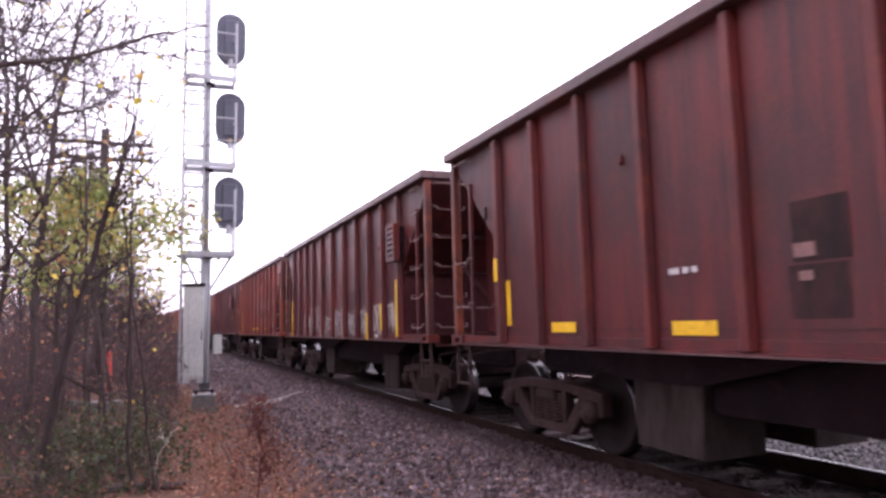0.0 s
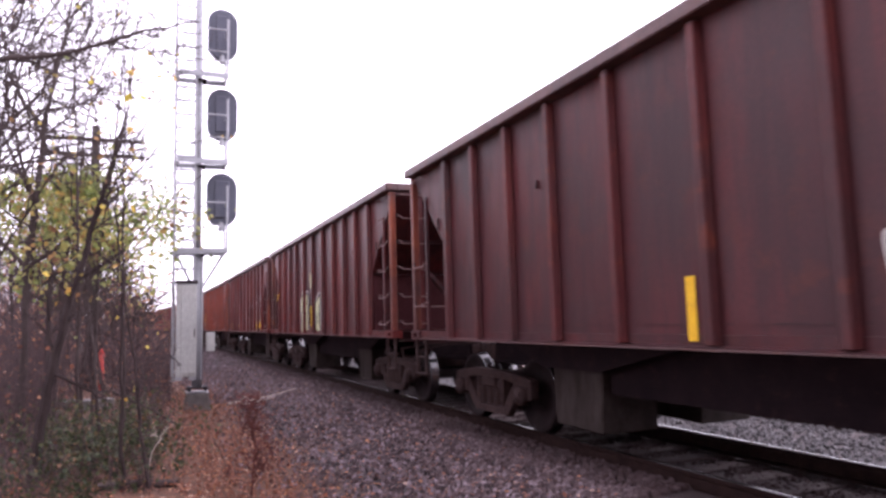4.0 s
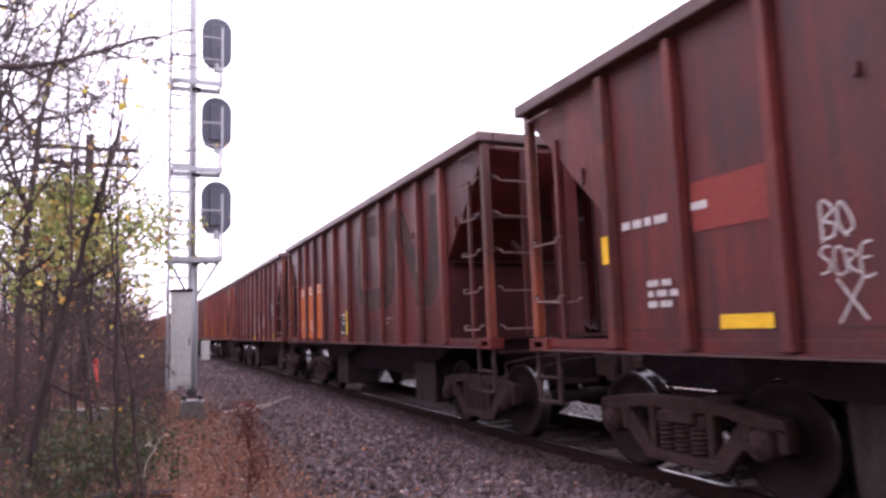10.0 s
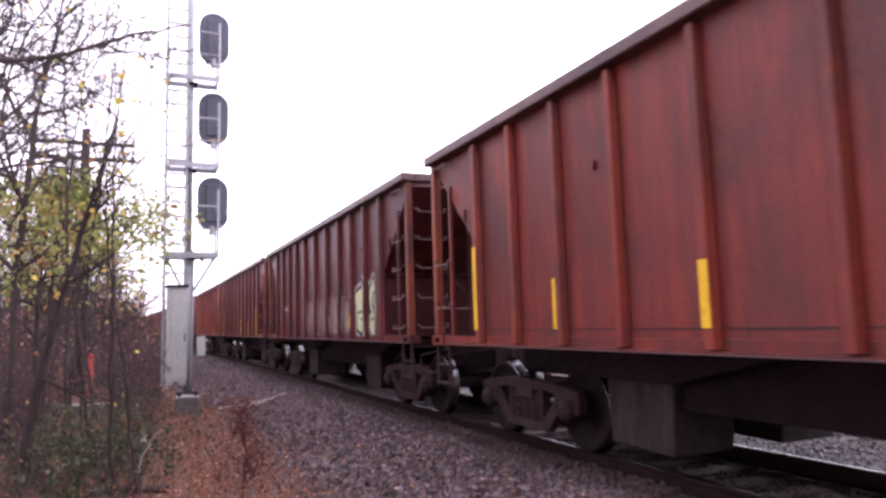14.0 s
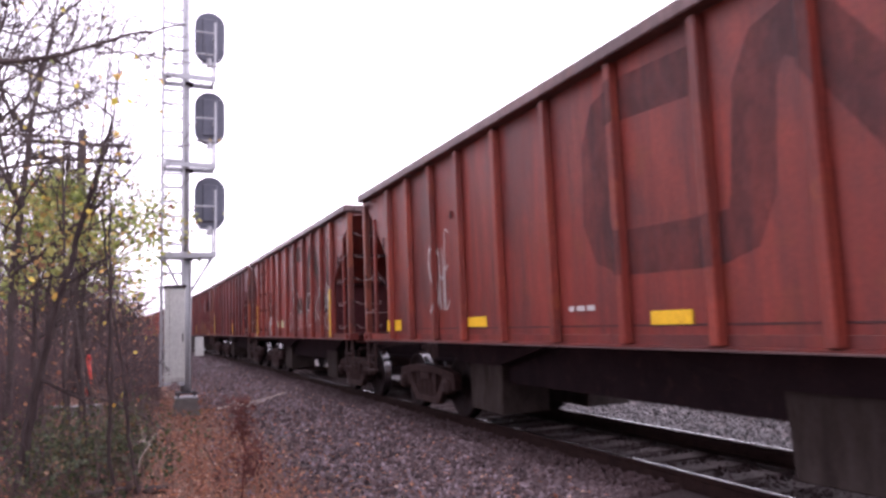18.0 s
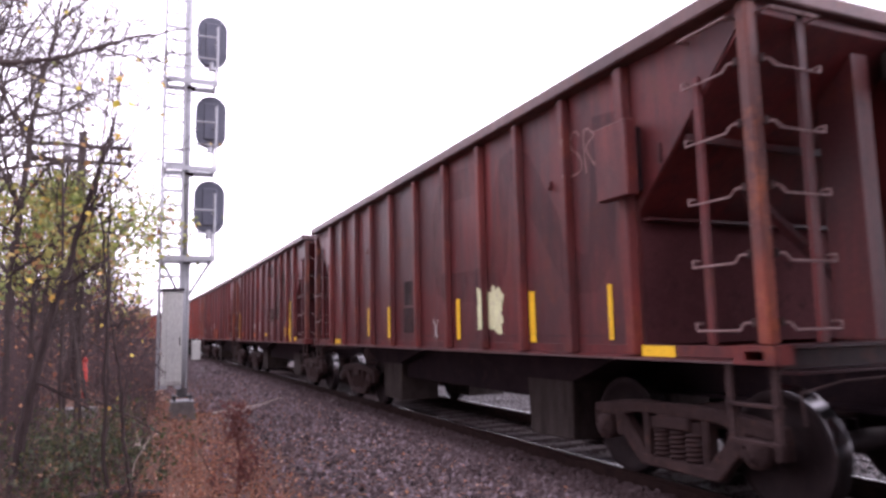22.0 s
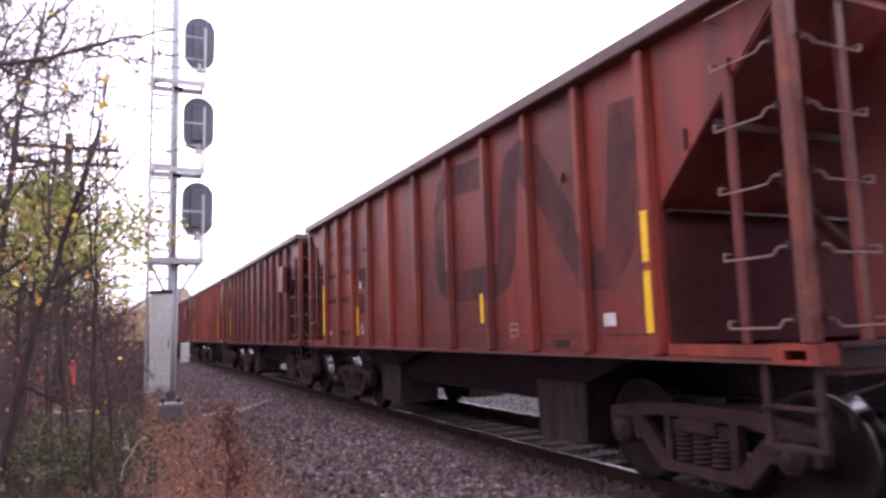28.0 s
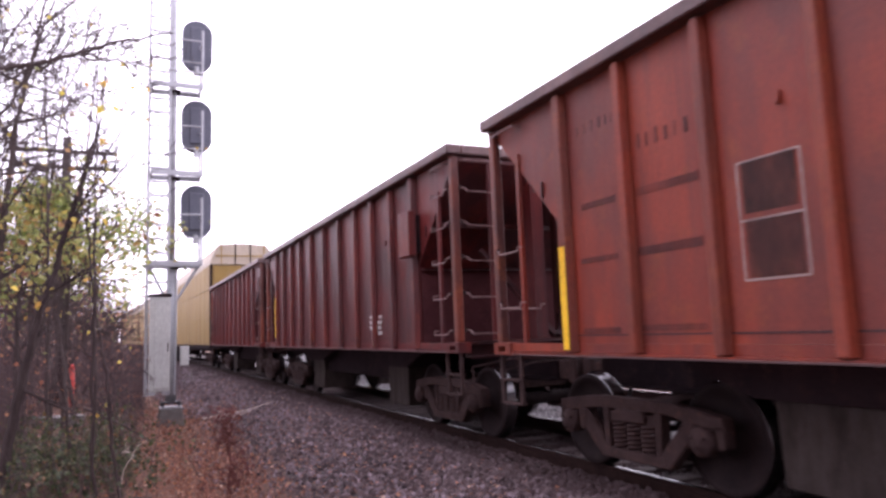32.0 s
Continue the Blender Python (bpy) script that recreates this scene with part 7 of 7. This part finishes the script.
def undergrowth():
    rng = random.Random(5)
    wood, leaves, green = Soup(), Soup(), Soup()
    for i in range(3400):
        y = 8.3 + 55 * rng.random() ** 1.7
        shift = along(y)[0].x - TRACK_X
        x = shift + (0.30 if y < 15.5 else 0.028 * y) - abs(rng.gauss(0, 1)) * (1.1 + 0.03 * y) - (0.25 if y < 11 else 0)
        z = ground_z(x, y)
        hgt = rng.uniform(0.2, 0.65) if y < 11.5 else rng.uniform(0.3, 1.1) if y < 15 else rng.uniform(0.5, 2.2)
        # brush thinned and lowered along the camera's sight line to the marker post
        if abs(x + 0.062 * y) < 0.45 and y < 22.5:
            if rng.random() < 0.6:
                continue
            hgt *= 0.35
        p, d = Vector((x, y, z - 0.03)), Vector((rng.gauss(0, 0.3), rng.gauss(0, 0.3), 1)).normalized()
        pts = [p]
        for j in range(5):
            d = (d + Vector((rng.gauss(0, 0.16), rng.gauss(0, 0.16), -0.05 * j))).normalized()
            pts.append(pts[-1] + d * hgt / 5)
        wood.tube(pts, 0.004 + 0.003 * hgt, 0.002, 3)
        for j in range(3):
            k = rng.randrange(1, 6)
            e = (d + Vector((rng.gauss(0, 0.7), rng.gauss(0, 0.7), rng.gauss(0.2, 0.4)))).normalized()
            q = [pts[k], pts[k] + e * hgt * 0.16, pts[k] + (e + Vector((0, 0, -0.2))) * hgt * 0.32]
            wood.tube(q, 0.004, 0.0015, 3)
            pts.append(q[-1])
        leafy = green if (y < 15 and hgt < 1.0 and rng.random() < 0.42) else leaves
        for j in range(8 if leafy is green else (1 if y < 20 else 2)):
            leafy.leaf(rng.choice(pts[2:]) + Vector((rng.gauss(0, 0.04), rng.gauss(0, 0.04), rng.gauss(0, 0.04))), rng.uniform(0.035, 0.085), rng)
    # thicker brush deeper in the wood
    for i in range(1500):
        y = rng.uniform(10.5, 30)
        x = -0.11 * y - rng.uniform(0.0, 4.5)
        hgt = rng.uniform(0.8, 2.4)
        p, d = Vector((x, y, ground_z(x, y) - 0.03)), Vector((rng.gauss(0, 0.25), rng.gauss(0, 0.25), 1)).normalized()
        pts = [p, p + d * hgt * 0.5, p + (d + Vector((rng.gauss(0, 0.15), rng.gauss(0, 0.15), 0))) * hgt]
        wood.tube(pts, 0.012, 0.003, 3)
        for j in range(5):
            q = p.lerp(pts[-1], rng.uniform(0.3, 1.0))
            e = q + Vector((rng.gauss(0, 0.3), rng.gauss(0, 0.3), rng.gauss(0.15, 0.2)))
            wood.tube([q, q.lerp(e, 0.5), e], 0.005, 0.002, 3)
            if j < 2:
                leaves.leaf(e, rng.uniform(0.05, 0.10), rng)
    # a low clump that is still green
    for i in range(260):
        x, y = rng.gauss(-0.6, 0.5), rng.gauss(10.3, 1.0)
        p = Vector((x, y, ground_z(x, y)))
        d = Vector((rng.gauss(0, 0.35), rng.gauss(0, 0.35), 1)).normalized() * rng.uniform(0.25, 0.95)
        pts = [p, p + d * 0.35, p + d * 0.7 + Vector((0, 0, 0.01)), p + d]
        wood.tube(pts, 0.006, 0.002, 3)
        for j in range(14):
            green.leaf(p + d * rng.uniform(0.25, 1.0) + Vector((rng.gauss(0, 0.07), rng.gauss(0, 0.07), rng.gauss(0, 0.05))), rng.uniform(0.035, 0.075), rng)
    hold = tagged(new("undergrowth"), "tangled leafless brush and brambles with dry and green leaves", "brush", kind="stuff")
    for nm, s, m in (("brush_stems", wood, TWIG), ("dry_leaves", leaves, LEAF_BROWN), ("green_leaves", green, LEAF_SHRUB)):
        ob = new(nm, s.mesh(nm, m))
        ob.parent = hold
        ob["kind"] = "stuff"


def dry_weeds():
    rng = random.Random(6)
    stalk = material("russet_dry_stalk", (0.13, 0.055, 0.04), (0.24, 0.11, 0.075), 9.0, 0.9, bump=0.1)
    rust = material("dark_red_weed_stem", (0.060, 0.018, 0.016), (0.11, 0.034, 0.028), 9.0, 0.9, bump=0.1)
    wood, leaves = Soup(), Soup()
    for i in range(1500):
        y = 6.2 + 14 * rng.random() ** 1.4
        x = rng.gauss(0.85, 0.55)
        if x > 1.75 or x < -1.2:
            continue
        z = ground_z(x, y)
        hgt = rng.uniform(0.08, 0.32) + (0.2 if rng.random() < 0.08 else 0)
        d = Vector((rng.gauss(0, 0.35), rng.gauss(0, 0.35), 1)).normalized()
        pts = [Vector((x, y, z - 0.02))]
        for j in range(4):
            d = (d + Vector((rng.gauss(0, 0.2), rng.gauss(0, 0.2), -0.08 * j))).normalized()
            pts.append(pts[-1] + d * hgt / 4)
        wood.tube(pts, 0.0035, 0.0012, 3)
        for j in range(4):
            leaves.leaf(rng.choice(pts[1:]), rng.uniform(0.02, 0.05), rng)
    hold = tagged(new("dry_weeds"), "russet dry weeds and grass on the verge", "weeds", kind="stuff")
    for nm, s, m in (("weed_stalks", wood, stalk), ("weed_leaves", leaves, LEAF_BROWN)):
        ob = new(nm, s.mesh(nm, m))
        ob.parent = hold
        ob["kind"] = "stuff"
    stem([(1.14, 8.3, G(1.14, 8.3) - 0.03), (1.13, 8.3, 0.05), (1.10, 8.3, 0.32), (1.06, 8.32, 0.55)], 0.014, 0.005, 41, 20, 0.30, LEAF_RUST, 240, 0.04, "upright russet dried weed stalk in the verge", "dried_weed", rust)
    stem([(1.0, 7.6, G(1.0, 7.6) - 0.03), (1.02, 7.6, -0.1), (1.06, 7.6, 0.10)], 0.012, 0.005, 42, 14, 0.24, LEAF_RUST, 160, 0.04, "upright russet dried weed stalk in the verge", "dried_weed", rust)


def fallen_leaves():
    rng = random.Random(7)
    s = Soup()
    for i in range(17000):
        y = 5.0 + 24 * rng.random() ** 1.6
        u = rng.random()
        x = rng.uniform(-3.5, 1.6) if u < 0.70 else 1.4 + 2.5 * rng.random() ** 1.5
        s.leaf(Vector((x, y, ground_z(x, y) + rng.uniform(0.005, 0.035))), rng.uniform(0.03, 0.075), rng, True)
    tagged(new("fallen_leaves", s.mesh("fallen_leaves", LEAF_BROWN)), "brown and russet fallen leaves covering the ground", "fallen leaves", kind="stuff")


def ballast():
    rng = random.Random(8)
    shapes = []
    for i in range(10):
        bm = bmesh.new()
        bmesh.ops.create_icosphere(bm, subdivisions=1, radius=1.0)
        for v in bm.verts:
            v.co *= rng.uniform(0.62, 1.1)
            v.co.x *= 1.25
            v.co.z *= 0.8
        bm.verts.ensure_lookup_table()
        shapes.append(([v.co.copy() for v in bm.verts], [tuple(v.index for v in f.verts) for f in bm.faces]))
        bm.free()

    def strew(name, count, label, place, lo, hi, mat=STONE):
        vs, fs = [], []
        for i in range(count):
            x, y = place()
            cx = along(y)[0].x - TRACK_X
            r = rng.uniform(lo, hi)
            m = Matrix.Translation((x + cx, y, ground_z(x + cx, y) + r * rng.uniform(-0.1, 0.5))) @ Euler((rng.uniform(0, 6), rng.uniform(0, 6), rng.uniform(0, 6))).to_matrix().to_4x4() @ Matrix.Scale(r, 4)
            v, f = rng.choice(shapes)
            b = len(vs)
            vs += [m @ p for p in v]
            fs += [tuple(b + q for q in t) for t in f]
        me = bpy.data.meshes.new(name)
        me.from_pydata(vs, [], fs)
        me.materials.append(mat)
        tagged(new(name, me), label, "ballast", kind="stuff")

    def shoulder():
        y = 5.0 + 26 * rng.random() ** 1.9
        x = 3.95 - abs(rng.gauss(0, 1)) * 1.15 if rng.random() < 0.84 else rng.uniform(3.85, 4.43)
        return (x if x > 0.9 else rng.uniform(2.0, 3.9)), y

    strew("shoulder_ballast", 23500, "grey crushed-stone ballast on the track shoulder", shoulder, 0.017, 0.042)
    strew("distant_ballast", 7000, "grey crushed-stone ballast further along the shoulder", lambda: (rng.uniform(1.0, 4.4), 17 + 40 * rng.random() ** 1.4), 0.028, 0.060)
    strew("track_ballast", 7000, "grey crushed-stone ballast between the rails", lambda: (rng.uniform(4.55, 5.98), 2 + 24 * rng.random() ** 1.5), 0.016, 0.032)
    strew("six_foot_ballast", 11000, "pale grey ballast between the two tracks", lambda: (rng.uniform(6.1, 8.45), 2 + 26 * rng.random() ** 1.3), 0.018, 0.040, PALE_STONE)
    strew("far_ballast", 5000, "pale grey ballast beyond the second track", lambda: (rng.uniform(8.6, 11.6), 4 + 26 * rng.random()), 0.02, 0.042, PALE_STONE)


undergrowth()
dry_weeds()
fallen_leaves()
ballast()


# ---- across the tracks: a low industrial shed and autumn trees ----
def shed():
    wallm = material("pale_grey_metal_siding", (0.17, 0.185, 0.215), (0.23, 0.245, 0.275), 0.7, 0.6, stretch=(1, 4, 0.5), bump=0.1)
    trimm = material("white_metal_fascia", (0.34, 0.35, 0.37), (0.42, 0.43, 0.45), 2.0, 0.5, bump=0.05)
    sh = thing("industrial_shed", "long low grey metal-sided shed with a white fascia", "building", at=pose(36, 30, -0.5))
    bm = bmesh.new()
    box(bm, 0, 10, -18, 22, -0.3, 3.45)
    part("wall", bm, wallm, sh)
    bm = bmesh.new()
    box(bm, -0.35, 10.35, -18.35, 22.35, 3.452, 3.80)
    part("roof", bm, trimm, sh)
    dark = material("dark_window_glass", (0.03, 0.035, 0.04), (0.06, 0.065, 0.07), 2.0, 0.15, bump=0)
    for i in range(9):
        y = -16 + 4.3 * i
        wd = new("window")
        wd.parent, wd.matrix_basis = sh, pose(-0.03, y, 1.9)
        bm = bmesh.new()
        box(bm, 0.0, 0.028, -0.75, 0.75, -0.55, 0.55)
        part("frame", bm, trimm, wd)
        bm = bmesh.new()
        box(bm, -0.012, -0.002, -0.68, 0.68, -0.48, 0.48)
        part("pane", bm, dark, wd)
        bm = bmesh.new()
        box(bm, -0.14, -0.002, y + 1.6, y + 1.75, -0.3, 3.44)
        part("pilaster", bm, trimm, sh)


LEAF_RUSSET = leaf_material("russet_far_leaves", [(0.0, (0.085, 0.050, 0.026)), (0.5, (0.19, 0.098, 0.042)), (0.85, (0.27, 0.13, 0.045)), (1.0, (0.13, 0.12, 0.045))])
shed()
for i, (x, y, hgt) in enumerate([(50, 22, 9.5), (52, 33, 11), (49, 44, 9), (49, 16, 8.5), (51, 28, 9), (50, 38, 8.5), (53, 6, 9.5), (30, 46, 7.5), (27, 58, 8), (54, 12, 10), (24, 37, 6.0), (58, 52, 12), (22, 70, 8), (40, 66, 10), (18, 84, 8), (26, 95, 9)]):
    tree(x, y, hgt, 0.16, 500 + i, LEAF_RUSSET if i % 3 else LEAF_AUTUMN, 4200, 0.36, (0, 0), 1.0, 0.03, 3, label="rounded russet autumn tree beyond the tracks")

# ---- what moves ----
# metres added at whole seconds so the wagons fit the camera's view
VIEW_NUDGE = {11: 0.15, 12: 0.1, 13: 0.15, 14: 0.04, 19: -0.1, 20: -0.08, 21: -0.1, 25: -0.05, 28: 0.04, 31: 0.03}


def gone(t):
    """Metres that the train has rolled by t seconds; it slows slightly."""
    a, b = math.floor(t), math.floor(t) + 1
    nudge = VIEW_NUDGE.get(a, 0.0) * (b - t) + VIEW_NUDGE.get(b, 0.0) * (t - a)
    return 9.615 * t - 0.01537 * t * t + nudge


def wagon_pose(centre, reach):
    a, b = along(centre - reach)[0], along(centre + reach)[0]
    return Matrix.Translation((a + b) / 2) @ pose(0, 0, 0, 0, 0, math.degrees(math.atan2(-(b - a).x, (b - a).y)))


def motions():
    for k, (w, s0, reach) in TRAIN.items():
        walk(w, [(float(t), wagon_pose(s0 - gone(t), reach)) for t in range(33)])
        # wheels turn while the wagon is close by
        for bg in w.children:
            if not bg.name.startswith("bogie"):
                continue
            for ws in bg.children:
                if not ws.name.startswith("wheelset"):
                    continue
                here = s0 + bg.location.y + ws.location.y
                times = [i / 15 for i in range(0, 481) if -2.0 < here - gone(i / 15) < 22.0]
                if len(times) < 2:
                    continue
                y, z = ws.location.y, ws.location.z
                rows = [(t, pose(0, y, z, math.degrees((gone(t) - gone(times[0])) / 0.457) % 360.0, 0, 0)) for t in times]
                if times[0] > 0:
                    rows.insert(0, (0.0, rows[0][1]))
                if times[-1] < 32:
                    rows.append((32.0, rows[-1][1]))
                walk(ws, rows)


motions()
